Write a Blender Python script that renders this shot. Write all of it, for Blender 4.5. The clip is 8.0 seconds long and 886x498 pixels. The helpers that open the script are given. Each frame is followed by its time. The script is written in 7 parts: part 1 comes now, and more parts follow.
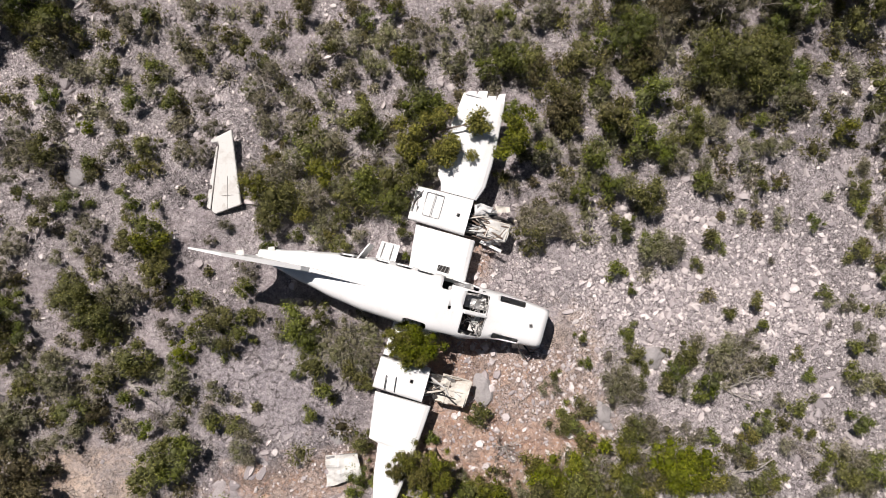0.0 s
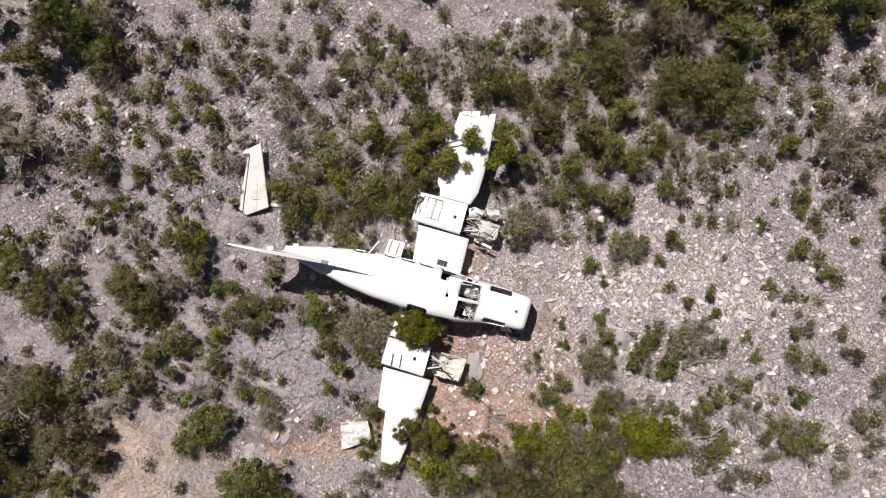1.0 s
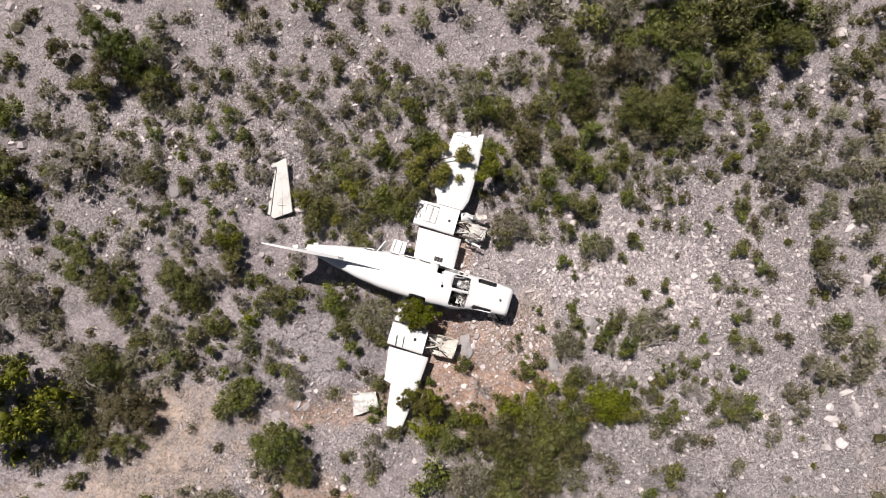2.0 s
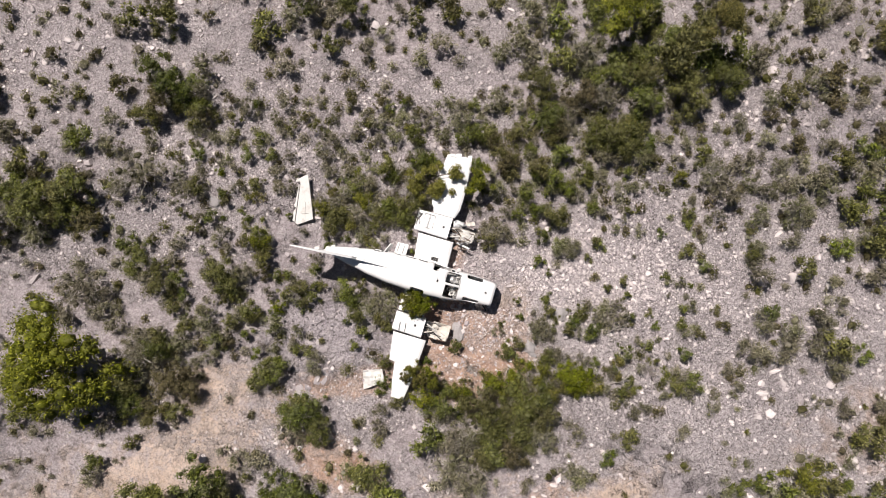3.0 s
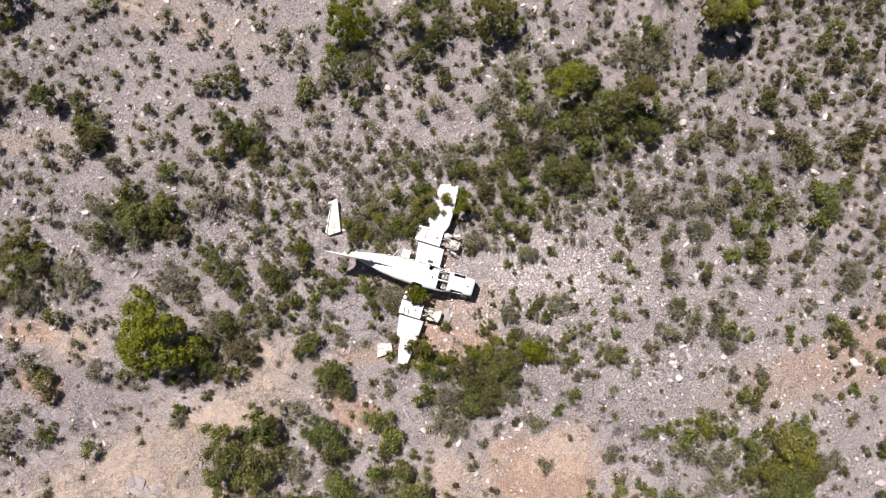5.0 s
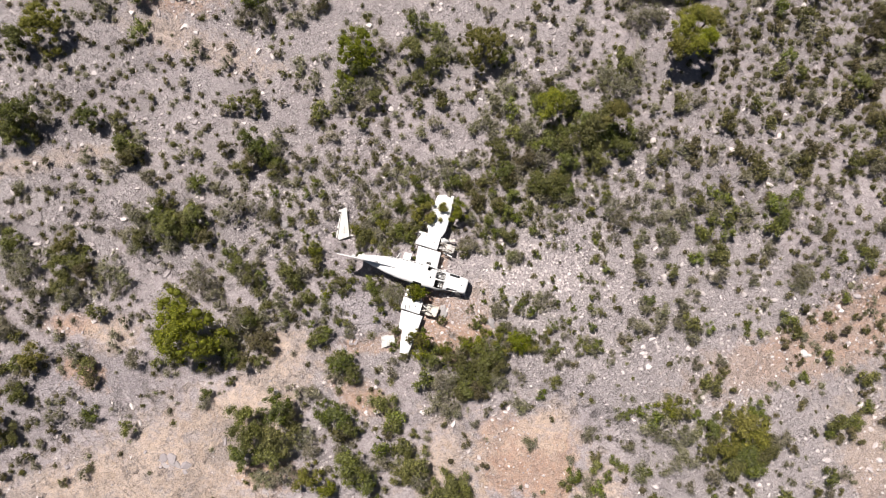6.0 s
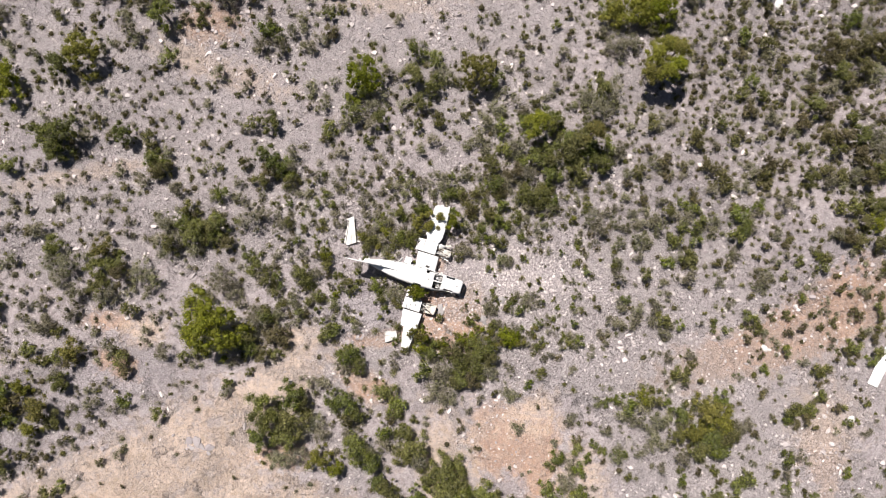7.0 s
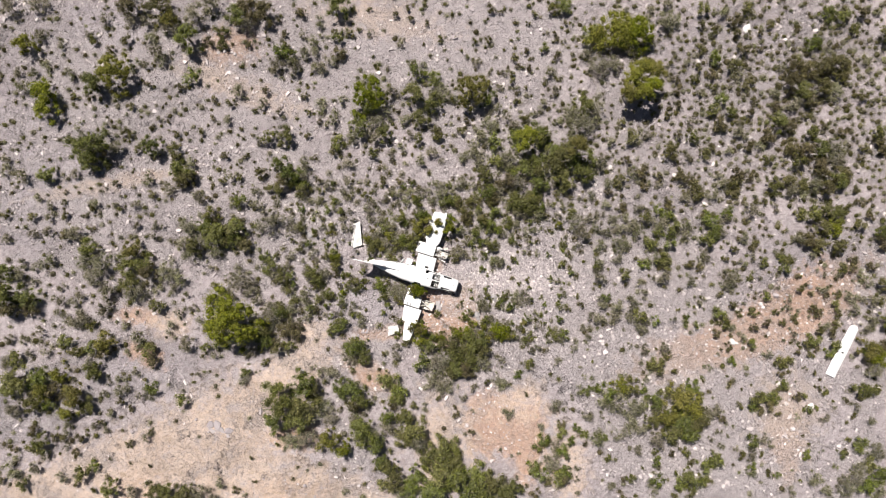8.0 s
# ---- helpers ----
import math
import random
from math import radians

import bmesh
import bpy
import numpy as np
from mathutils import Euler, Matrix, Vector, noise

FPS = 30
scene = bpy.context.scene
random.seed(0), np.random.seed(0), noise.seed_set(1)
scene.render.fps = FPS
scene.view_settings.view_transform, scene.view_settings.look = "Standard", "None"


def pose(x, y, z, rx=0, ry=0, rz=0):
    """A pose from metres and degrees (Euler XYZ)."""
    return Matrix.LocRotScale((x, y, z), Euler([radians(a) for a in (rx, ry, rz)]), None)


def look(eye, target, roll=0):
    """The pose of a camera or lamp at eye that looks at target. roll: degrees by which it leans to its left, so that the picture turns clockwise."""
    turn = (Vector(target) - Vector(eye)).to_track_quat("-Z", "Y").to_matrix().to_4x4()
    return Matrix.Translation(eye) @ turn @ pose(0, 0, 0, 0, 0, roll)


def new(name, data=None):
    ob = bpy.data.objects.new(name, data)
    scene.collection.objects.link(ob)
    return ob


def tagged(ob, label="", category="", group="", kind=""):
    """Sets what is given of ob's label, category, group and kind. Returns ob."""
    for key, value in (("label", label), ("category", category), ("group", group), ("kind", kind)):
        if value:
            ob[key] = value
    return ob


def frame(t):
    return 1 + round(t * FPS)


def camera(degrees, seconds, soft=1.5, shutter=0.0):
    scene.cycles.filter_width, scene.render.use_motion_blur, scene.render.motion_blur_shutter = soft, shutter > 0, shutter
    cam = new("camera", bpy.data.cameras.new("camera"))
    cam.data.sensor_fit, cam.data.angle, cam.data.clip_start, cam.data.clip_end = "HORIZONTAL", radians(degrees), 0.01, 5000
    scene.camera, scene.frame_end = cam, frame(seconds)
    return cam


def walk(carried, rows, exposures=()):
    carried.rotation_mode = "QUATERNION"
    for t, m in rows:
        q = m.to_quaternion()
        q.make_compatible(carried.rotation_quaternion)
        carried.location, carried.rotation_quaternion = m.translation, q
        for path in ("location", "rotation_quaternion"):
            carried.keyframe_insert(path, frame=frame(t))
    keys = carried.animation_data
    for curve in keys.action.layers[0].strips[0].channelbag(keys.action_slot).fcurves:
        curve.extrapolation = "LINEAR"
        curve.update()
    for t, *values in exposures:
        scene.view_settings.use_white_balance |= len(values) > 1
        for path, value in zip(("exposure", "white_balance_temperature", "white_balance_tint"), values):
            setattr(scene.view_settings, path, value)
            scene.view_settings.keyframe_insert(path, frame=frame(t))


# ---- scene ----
cam = camera(65.0, 8.0, soft=0.55)
METRES, EYE, TILT, LEAN, TURN = 36.4, 17.4, -90.0, 0.0, 0.0
ROWS = [
    (0.0, 0.0, 0.0, 0.0, 0.0, 0.0, -0.0),
    (0.5, 0.0009, -0.039, -0.0004, 0.03, -0.01, -0.1),
    (1.0, 0.0017, -0.078, -0.002, 0.08, -0.04, -0.21),
    (1.5, 0.0034, -0.1246, -0.0021, 0.1, -0.15, -0.3),
    (3.0, 0.0103, -0.3121, -0.0014, 0.06, -0.04, -0.57),
    (3.5, 0.013, -0.3806, -0.0007, 0.08, 0.03, -0.66),
    (4.0, 0.0149, -0.4493, 0.0001, 0.06, 0.11, -0.73),
    (4.5, 0.0174, -0.5185, 0.0011, 0.05, 0.18, -0.81),
    (6.0, 0.0229, -0.7253, 0.0005, -0.07, 0.53, -1.02),
    (6.5, 0.0246, -0.7936, 0.0015, -0.11, 0.67, -1.08),
    (7.0, 0.026, -0.8624, 0.002, -0.15, 0.81, -1.13),
    (7.5, 0.0274, -0.9307, 0.0028, -0.19, 0.86, -1.19),
    (8.0, 0.0285, -0.9995, 0.0027, -0.23, 0.9, -1.22),
]
walk(cam, [(t, pose(0, 0, EYE, TILT, LEAN, TURN) @ pose(METRES * x, METRES * y, METRES * z, 90 + pitch, roll, yaw)) for t, x, y, z, yaw, pitch, roll in ROWS], [(0.0, 0.07, 6500, 14), (1.5, 0.08, 6520, 14), (4.0, 0.24, 6560, 14), (8.0, 0.40, 6500, 12)])

# ---- world, sun ----
SUN_EL, SUN_FROM = 60.0, (-0.50, 0.86)      # height of the sun; where it stands on the plan
world = bpy.data.worlds.new("world")
scene.world = world
world.use_nodes = True
wn = world.node_tree.nodes
sky = wn.new("ShaderNodeTexSky")
sky.sky_type, sky.sun_disc = "NISHITA", False
sky.sun_elevation, sky.sun_rotation = radians(SUN_EL), math.atan2(SUN_FROM[0], SUN_FROM[1])
sky.altitude, sky.dust_density = 100, 1.0
wn["Background"].inputs["Strength"].default_value = 0.024
world.node_tree.links.new(sky.outputs[0], wn["Background"].inputs["Color"])
sun_data = bpy.data.lights.new("sun", "SUN")
sun_data.energy, sun_data.angle, sun_data.color = 5.0, radians(0.53), (1.0, 0.95, 0.89)
sun = new("sun", sun_data)
flat = math.cos(radians(SUN_EL)) / math.hypot(*SUN_FROM)
sun.matrix_world = look((0, 0, 60), (-SUN_FROM[0] * flat, -SUN_FROM[1] * flat, 60 - math.sin(radians(SUN_EL))))


# ---- materials ----
class Nodes:
    """A short way to write a node material."""

    def __init__(self, name):
        self.mat = bpy.data.materials.new(name)
        self.mat.use_nodes = True
        self.tree = self.mat.node_tree
        self.bsdf = self.tree.nodes["Principled BSDF"]
        self.out = self.tree.nodes["Material Output"]
        self.at = self.add("ShaderNodeTexCoord").outputs["Object"]

    def add(self, kind, **inputs):
        node = self.tree.nodes.new(kind)
        for key, value in inputs.items():
            self.put(node.inputs[key.replace("_", " ")], value)
        return node

    def put(self, socket, value):
        if isinstance(value, bpy.types.NodeSocket):
            self.tree.links.new(value, socket)
        elif isinstance(value, tuple) and len(value) == 3 and socket.type == "RGBA":
            socket.default_value = (*value, 1)
        else:
            socket.default_value = value

    def noise(self, scale, detail=4.0, rough=0.55, at=None, warp=0.0):
        n = self.add("ShaderNodeTexNoise", Vector=at or self.at, Scale=scale, Detail=detail, Roughness=rough, Distortion=warp)
        return n.outputs["Fac"]

    def cells(self, scale, feature="F1", at=None, rnd=1.0):
        n = self.tree.nodes.new("ShaderNodeTexVoronoi")
        n.feature = feature
        self.put(n.inputs["Vector"], at or self.at)
        n.inputs["Scale"].default_value = scale
        n.inputs["Randomness"].default_value = rnd
        return n

    def ramp(self, value, *stops):
        n = self.tree.nodes.new("ShaderNodeValToRGB")
        self.put(n.inputs[0], value)
        while len(n.color_ramp.elements) < len(stops):
            n.color_ramp.elements.new(0.5)
        for e, (p, c) in zip(n.color_ramp.elements, stops):
            e.position = p
            e.color = (c, c, c, 1) if isinstance(c, (int, float)) else (*c, 1)
        return n.outputs["Color"]

    def mix(self, fac, a, b, how="MIX"):
        n = self.tree.nodes.new("ShaderNodeMix")
        n.data_type, n.blend_type = "RGBA", how
        self.put(n.inputs[0], fac)
        self.put(n.inputs[6], a)
        self.put(n.inputs[7], b)
        return n.outputs[2]

    def calc(self, how, a, b=0.0):
        n = self.tree.nodes.new("ShaderNodeMath")
        n.operation = how
        self.put(n.inputs[0], a)
        self.put(n.inputs[1], b)
        return n.outputs[0]

    def bump(self, height, depth, strength=1.0, under=None):
        n = self.add("ShaderNodeBump", Height=height, Distance=depth, Strength=strength)
        if under:
            self.put(n.inputs["Normal"], under)
        return n.outputs["Normal"]

    def done(self, colour, rough=0.8, normal=None, metal=0.0, spec=None):
        self.put(self.bsdf.inputs["Base Color"], colour)
        self.put(self.bsdf.inputs["Roughness"], rough)
        self.put(self.bsdf.inputs["Metallic"], metal)
        if spec is not None:
            self.bsdf.inputs["Specular IOR Level"].default_value = spec
        if normal:
            self.put(self.bsdf.inputs["Normal"], normal)
        return self.mat


def ground_material():
    n = Nodes("limestone_ground")
    edge = n.calc("MULTIPLY", n.calc("SUBTRACT", n.noise(1.5, 7, 0.68), 0.5), 1.9)

    def patch(key, low=0.30, high=0.70):
        at = n.add("ShaderNodeAttribute")
        at.attribute_name = key
        return n.ramp(n.calc("ADD", at.outputs["Fac"], edge), (low, 0.0), (high, 1.0))

    warp = n.add("ShaderNodeTexNoise", Vector=n.at, Scale=5.0, Detail=3.0)
    at = n.mix(0.22, n.at, warp.outputs["Color"], "ADD")
    broad, mid = n.noise(0.30, 6, 0.6), n.noise(2.0, 8, 0.7)
    fine, grit = n.noise(11.0, 6, 0.72), n.noise(48.0, 4, 0.75)
    bed, pale, rubble = patch("bedrock"), patch("pale_rubble"), patch("rubble", 0.25, 0.8)
    soil_red, soil_tan = patch("red_soil"), patch("tan_soil")
    # dusty grey earth
    earth = n.mix(n.ramp(broad, (0.36, 0.0), (0.62, 1.0)), (0.33, 0.28, 0.292), (0.46, 0.40, 0.415))
    earth = n.mix(n.ramp(mid, (0.36, 0.8), (0.50, 0.0)), earth, (0.20, 0.165, 0.162))
    earth = n.mix(n.ramp(mid, (0.52, 0.0), (0.68, 0.8)), earth, (0.56, 0.50, 0.505))
    # bare rock: grey sheets with dark cracks and pale worn edges
    sheet_tone = n.cells(0.9, at=at).outputs["Color"]
    rock = n.mix(n.ramp(sheet_tone, (0.2, 0.0), (0.8, 1.0)), (0.25, 0.225, 0.25), (0.42, 0.38, 0.405))
    rock = n.mix(n.ramp(fine, (0.38, 0.5), (0.52, 0.0)), rock, (0.18, 0.16, 0.17))
    gap = n.cells(0.9, "DISTANCE_TO_EDGE", at).outputs["Distance"]
    small_gap = n.cells(2.6, "DISTANCE_TO_EDGE", at).outputs["Distance"]
    broken = n.noise(0.7, 4, 0.6)
    crack = n.calc("MULTIPLY", n.ramp(n.calc("ADD", gap, n.calc("MULTIPLY", n.calc("SUBTRACT", broken, 0.45), 0.25)), (0.0, 0.0), (0.05, 1.0)),
                   n.ramp(n.calc("ADD", small_gap, n.calc("MULTIPLY", n.calc("SUBTRACT", fine, 0.40), 0.6)), (0.0, 0.0), (0.05, 1.0)))
    rock = n.mix(n.calc("MULTIPLY", n.calc("SUBTRACT", 1.0, crack), 0.92), rock, (0.10, 0.085, 0.085))
    col = n.mix(n.calc("MULTIPLY", bed, 0.9), earth, rock)
    # soils
    blotch = n.noise(0.9, 6, 0.7, warp=0.8)
    red = n.mix(n.ramp(mid, (0.35, 0.0), (0.65, 1.0)), (0.36, 0.195, 0.125), (0.63, 0.405, 0.285))
    tan = n.mix(n.ramp(mid, (0.34, 0.0), (0.64, 1.0)), (0.52, 0.375, 0.27), (0.82, 0.645, 0.515))
    tan = n.mix(n.ramp(blotch, (0.55, 0.0), (0.64, 0.75)), tan, (0.46, 0.335, 0.21))
    tan = n.mix(n.ramp(blotch, (0.38, 0.8), (0.47, 0.0)), tan, (0.46, 0.41, 0.42))
    col = n.mix(n.calc("MULTIPLY", soil_red, 0.95), col, red)
    col = n.mix(n.calc("MULTIPLY", soil_tan, 0.85), col, tan)
    col = n.mix(n.calc("MULTIPLY", pale, 0.6), col, n.mix(mid, (0.46, 0.41, 0.42), (0.72, 0.66, 0.655)))
    # packed rubble: every stone with its own tone, dark gaps between
    heap = n.calc("MAXIMUM", n.calc("MULTIPLY", rubble, n.calc("SUBTRACT", 1.0, n.calc("ADD", n.calc("MULTIPLY", soil_tan, 0.2), n.calc("MULTIPLY", soil_red, 0.4)))), n.calc("MULTIPLY", pale, 0.9))
    heap = n.calc("MAXIMUM", heap, 0.25)
    high = None
    for scale, share, tone in ((2.3, 0.72, 0.8), (4.0, 0.62, 0.9), (6.5, 0.62, 0.95), (13.0, 0.42, 0.95), (27.0, 0.30, 0.85)):
        c = n.cells(scale, at=at)
        rim = n.cells(scale, "DISTANCE_TO_EDGE", at).outputs["Distance"]
        pick = n.ramp(c.outputs["Color"], (share, 0.0), (share + 0.02, 1.0))
        here = n.calc("MULTIPLY", n.calc("MULTIPLY", pick, heap), tone)
        body = n.ramp(rim, (0.02, 0.0), (0.075, 1.0))
        own = n.ramp(c.outputs["Color"], (share, (0.40, 0.35, 0.36)), (0.5 + share * 0.5, (0.60, 0.54, 0.55)), (0.96, (0.90, 0.83, 0.81)))
        own = n.mix(n.calc("MULTIPLY", soil_red, 0.55), own, (0.66, 0.48, 0.37))
        own = n.mix(n.calc("MULTIPLY", soil_tan, 0.5), own, (0.76, 0.61, 0.51))
        col = n.mix(here, col, n.mix(body, (0.17, 0.142, 0.138), own))
        rise = n.calc("MULTIPLY", n.calc("MULTIPLY", body, here), 0.5 / scale)
        high = n.calc("ADD", high, rise) if high else rise
    col = n.mix(n.ramp(fine, (0.36, 0.65), (0.48, 0.0)), col, (0.17, 0.142, 0.136))
    col = n.mix(n.ramp(fine, (0.53, 0.0), (0.66, 0.75)), col, n.mix(n.calc("MAXIMUM", soil_red, soil_tan), (0.74, 0.665, 0.655), (0.76, 0.60, 0.49)))
    col = n.mix(n.ramp(grit, (0.36, 0.3), (0.5, 0.0)), col, (0.15, 0.128, 0.122))
    b = n.bump(high, 1.0, 1.0)
    b = n.bump(n.calc("MULTIPLY", crack, bed), 0.08, 0.9, b)
    b = n.bump(mid, 0.16, 0.8, b)
    b = n.bump(fine, 0.045, 0.8, b)
    b = n.bump(grit, 0.012, 0.8, b)
    return n.done(col, 0.93, b, spec=0.2)


def stone_material(name, a, b, c):
    n = Nodes(name)
    isl = n.add("ShaderNodeNewGeometry").outputs["Random Per Island"]
    obj = n.add("ShaderNodeObjectInfo").outputs["Random"]
    pick = n.calc("FRACT", n.calc("ADD", isl, obj))
    col = n.mix(n.calc("POWER", pick, 1.3), a, b)
    col = n.mix(n.ramp(n.noise(9, 5, 0.65), (0.4, 0.0), (0.75, 0.8)), col, c)
    return n.done(col, 0.92, n.bump(n.noise(26, 5, 0.7), 0.012), spec=0.2)


def leaf_material(name, dark, mid, light, grey, through_leaf=0.11):
    n = Nodes(name)
    isl = n.add("ShaderNodeNewGeometry").outputs["Random Per Island"]
    tone, core = n.add("ShaderNodeAttribute"), n.add("ShaderNodeAttribute")
    tone.attribute_name, core.attribute_name = "tone", "core"
    obj = n.calc("FRACT", n.calc("ADD", n.add("ShaderNodeObjectInfo").outputs["Random"], tone.outputs["Fac"]))
    col = n.ramp(isl, (0.0, dark), (0.15, dark), (0.55, mid), (1.0, light))
    # the solid cores take darkened leaf colours, as the shade inside the crown
    shade_core = n.mix(n.noise(22.0, 3, 0.7), tuple(0.6 * c for c in dark), tuple(0.75 * c for c in mid))
    col = n.mix(core.outputs["Fac"], col, shade_core)
    patch = n.ramp(n.noise(2.6, 3, 0.6), (0.44, 0.0), (0.60, 0.8))
    col = n.mix(n.calc("MULTIPLY", patch, n.calc("ADD", n.calc("MULTIPLY", obj, 0.6), 0.2)), col, n.mix(isl, tuple(0.35 * c for c in grey), grey))
    hue = n.add("ShaderNodeHueSaturation", Color=col)
    n.put(hue.inputs["Hue"], n.calc("ADD", n.calc("MULTIPLY", obj, 0.05), 0.475))
    n.put(hue.inputs["Saturation"], n.calc("ADD", n.calc("MULTIPLY", obj, 0.3), 0.9))
    n.put(hue.inputs["Value"], n.calc("ADD", n.calc("MULTIPLY", n.calc("FRACT", n.calc("MULTIPLY", obj, 7.3)), 0.5), 0.8))
    n.done(hue.outputs[0], 0.55, n.bump(n.noise(55.0, 3), 0.02), spec=0.22)
    t = n.add("ShaderNodeBsdfTranslucent", Color=hue.outputs[0])
    m = n.add("ShaderNodeMixShader", Fac=through_leaf)
    n.put(m.inputs[1], n.bsdf.outputs[0])
    n.put(m.inputs[2], t.outputs[0])
    n.put(n.out.inputs["Surface"], m.outputs[0])
    return n.mat


def twig_material(name, a, b):
    n = Nodes(name)
    return n.done(n.mix(n.noise(14, 4), a, b), 0.9, n.bump(n.noise(60, 3), 0.004), spec=0.2)


def paint_material(name, base, dirt, amount, rough=0.42):
    n = Nodes(name)
    stain = n.ramp(n.noise(2.2, 6, 0.7, warp=0.6), (0.5, 0.0), (0.78, amount))
    speck = n.ramp(n.noise(34, 3, 0.6), (0.62, 0.0), (0.75, amount))
    col = n.mix(stain, base, dirt)
    col = n.mix(speck, col, dirt)
    return n.done(col, n.mix(stain, (rough,) * 3, (0.75,) * 3), n.bump(n.noise(3.0, 2), 0.012, 0.35), spec=0.4)


def metal_material(name, a, b, rough):
    n = Nodes(name)
    return n.done(n.mix(n.ramp(n.noise(6, 5, 0.7), (0.4, 0.0), (0.65, 1.0)), a, b), rough, n.bump(n.noise(20, 3), 0.005), metal=0.6)


GROUND = ground_material()
STONE = stone_material("pale_limestone", (0.37, 0.325, 0.33), (0.88, 0.80, 0.775), (0.52, 0.465, 0.455))
BOULDER = stone_material("grey_limestone", (0.33, 0.31, 0.31), (0.46, 0.43, 0.42), (0.26, 0.24, 0.24))
LEDGE = stone_material("grey_ledge_limestone", (0.34, 0.303, 0.31), (0.48, 0.432, 0.43), (0.27, 0.24, 0.242))
CHALK = stone_material("white_limestone", (0.72, 0.70, 0.68), (0.8, 0.78, 0.76), (0.6, 0.58, 0.56))
LEAF_G = leaf_material("olive_green_leaves", (0.057, 0.062, 0.019), (0.160, 0.167, 0.038), (0.304, 0.314, 0.093), (0.285, 0.283, 0.170))
LEAF_D = leaf_material("dark_olive_leaves", (0.050, 0.046, 0.020), (0.135, 0.122, 0.043), (0.270, 0.240, 0.104), (0.260, 0.225, 0.159))
LEAF_Y = leaf_material("bright_green_leaves", (0.066, 0.074, 0.015), (0.205, 0.205, 0.030), (0.370, 0.355, 0.079), (0.260, 0.245, 0.079))
LEAF_K = leaf_material("grey_olive_leaves", (0.085, 0.080, 0.041), (0.240, 0.228, 0.127), (0.460, 0.430, 0.306), (0.420, 0.375, 0.340))
TWIG = twig_material("grey_twigs", (0.16, 0.13, 0.11), (0.34, 0.30, 0.27))
BLEACHED = twig_material("bleached_wood", (0.30, 0.27, 0.25), (0.52, 0.48, 0.44))
BARK = twig_material("brown_bark", (0.10, 0.075, 0.06), (0.24, 0.20, 0.17))
PAINT = paint_material("white_aircraft_paint", (0.80, 0.80, 0.79), (0.45, 0.40, 0.34), 0.25)
PAINT_OLD = paint_material("chalky_white_paint", (0.66, 0.65, 0.62), (0.34, 0.29, 0.24), 0.8, 0.6)
CREAM = paint_material("cream_primer", (0.66, 0.62, 0.55), (0.32, 0.27, 0.21), 0.8, 0.6)
METAL = metal_material("weathered_aluminium", (0.45, 0.45, 0.45), (0.24, 0.22, 0.20), 0.5)
# for dark parts, and for the plate and block that stand for shade
DARK = twig_material("dark_trim_and_shade", (0.025, 0.025, 0.028), (0.07, 0.065, 0.06))
RUST = twig_material("rusty_tube", (0.10, 0.065, 0.045), (0.28, 0.22, 0.18))


# ---- mesh helpers ----
def mesh_of(name, bm, material, smooth=False):
    me = bpy.data.meshes.new(name)
    bm.to_mesh(me)
    bm.free()
    if material:
        me.materials.append(material)
    if smooth:
        me.polygons.foreach_set("use_smooth", [True] * len(me.polygons))
    return me


def part(name, bm, material, parent, label="", smooth=False):
    ob = new(name, mesh_of(name, bm, material, smooth))
    ob.parent = parent
    return tagged(ob, label)


def thing(name, m, label, category, group=""):
    ob = new(name)
    ob.empty_display_size = 0.2
    ob.matrix_world = m
    return tagged(ob, label, category, group)


def tube(bm, points, radii, sides=6):
    """A bent, tapered tube through the points."""
    points = [Vector(p) for p in points]
    if isinstance(radii, (int, float)):
        radii = [radii] * len(points)
    rings = []
    for i, p in enumerate(points):
        way = (points[min(i + 1, len(points) - 1)] - points[max(i - 1, 0)]).normalized()
        q = way.to_track_quat("Z", "Y")
        rings.append([bm.verts.new(p + q @ Vector((math.cos(a) * radii[i], math.sin(a) * radii[i], 0)))
                      for a in [2 * math.pi * k / sides for k in range(sides)]])
    for a, b in zip(rings, rings[1:]):
        for k in range(sides):
            bm.faces.new((a[k], a[(k + 1) % sides], b[(k + 1) % sides], b[k]))
    bm.faces.new(rings[0][::-1])
    bm.faces.new(rings[-1])


def block(bm, centre, size, turn=(0, 0, 0), bevel=0.0):
    made = bmesh.ops.create_cube(bm, size=1.0, matrix=pose(*centre, *turn) @ Matrix.Diagonal((*size, 1)))
    if bevel:
        edges = {e for v in made["verts"] for e in v.link_edges}
        bmesh.ops.bevel(bm, geom=list(edges), offset=bevel, segments=2, affect="EDGES", profile=0.5)


def plate(bm, outline, thick, z=0.0, bevel=0.0):
    """A flat plate with the outline (x, y), from z upwards."""
    low = [bm.verts.new((x, y, z)) for x, y in outline]
    face = bm.faces.new(low)
    if face.normal.z > 0:
        face.normal_flip()
    top = bmesh.ops.extrude_face_region(bm, geom=[face])
    verts = [g for g in top["geom"] if isinstance(g, bmesh.types.BMVert)]
    bmesh.ops.translate(bm, verts=verts, vec=(0, 0, thick))
    bmesh.ops.recalc_face_normals(bm, faces=bm.faces)
    if bevel:
        bmesh.ops.bevel(bm, geom=list(bm.edges), offset=bevel, segments=1, affect="EDGES")


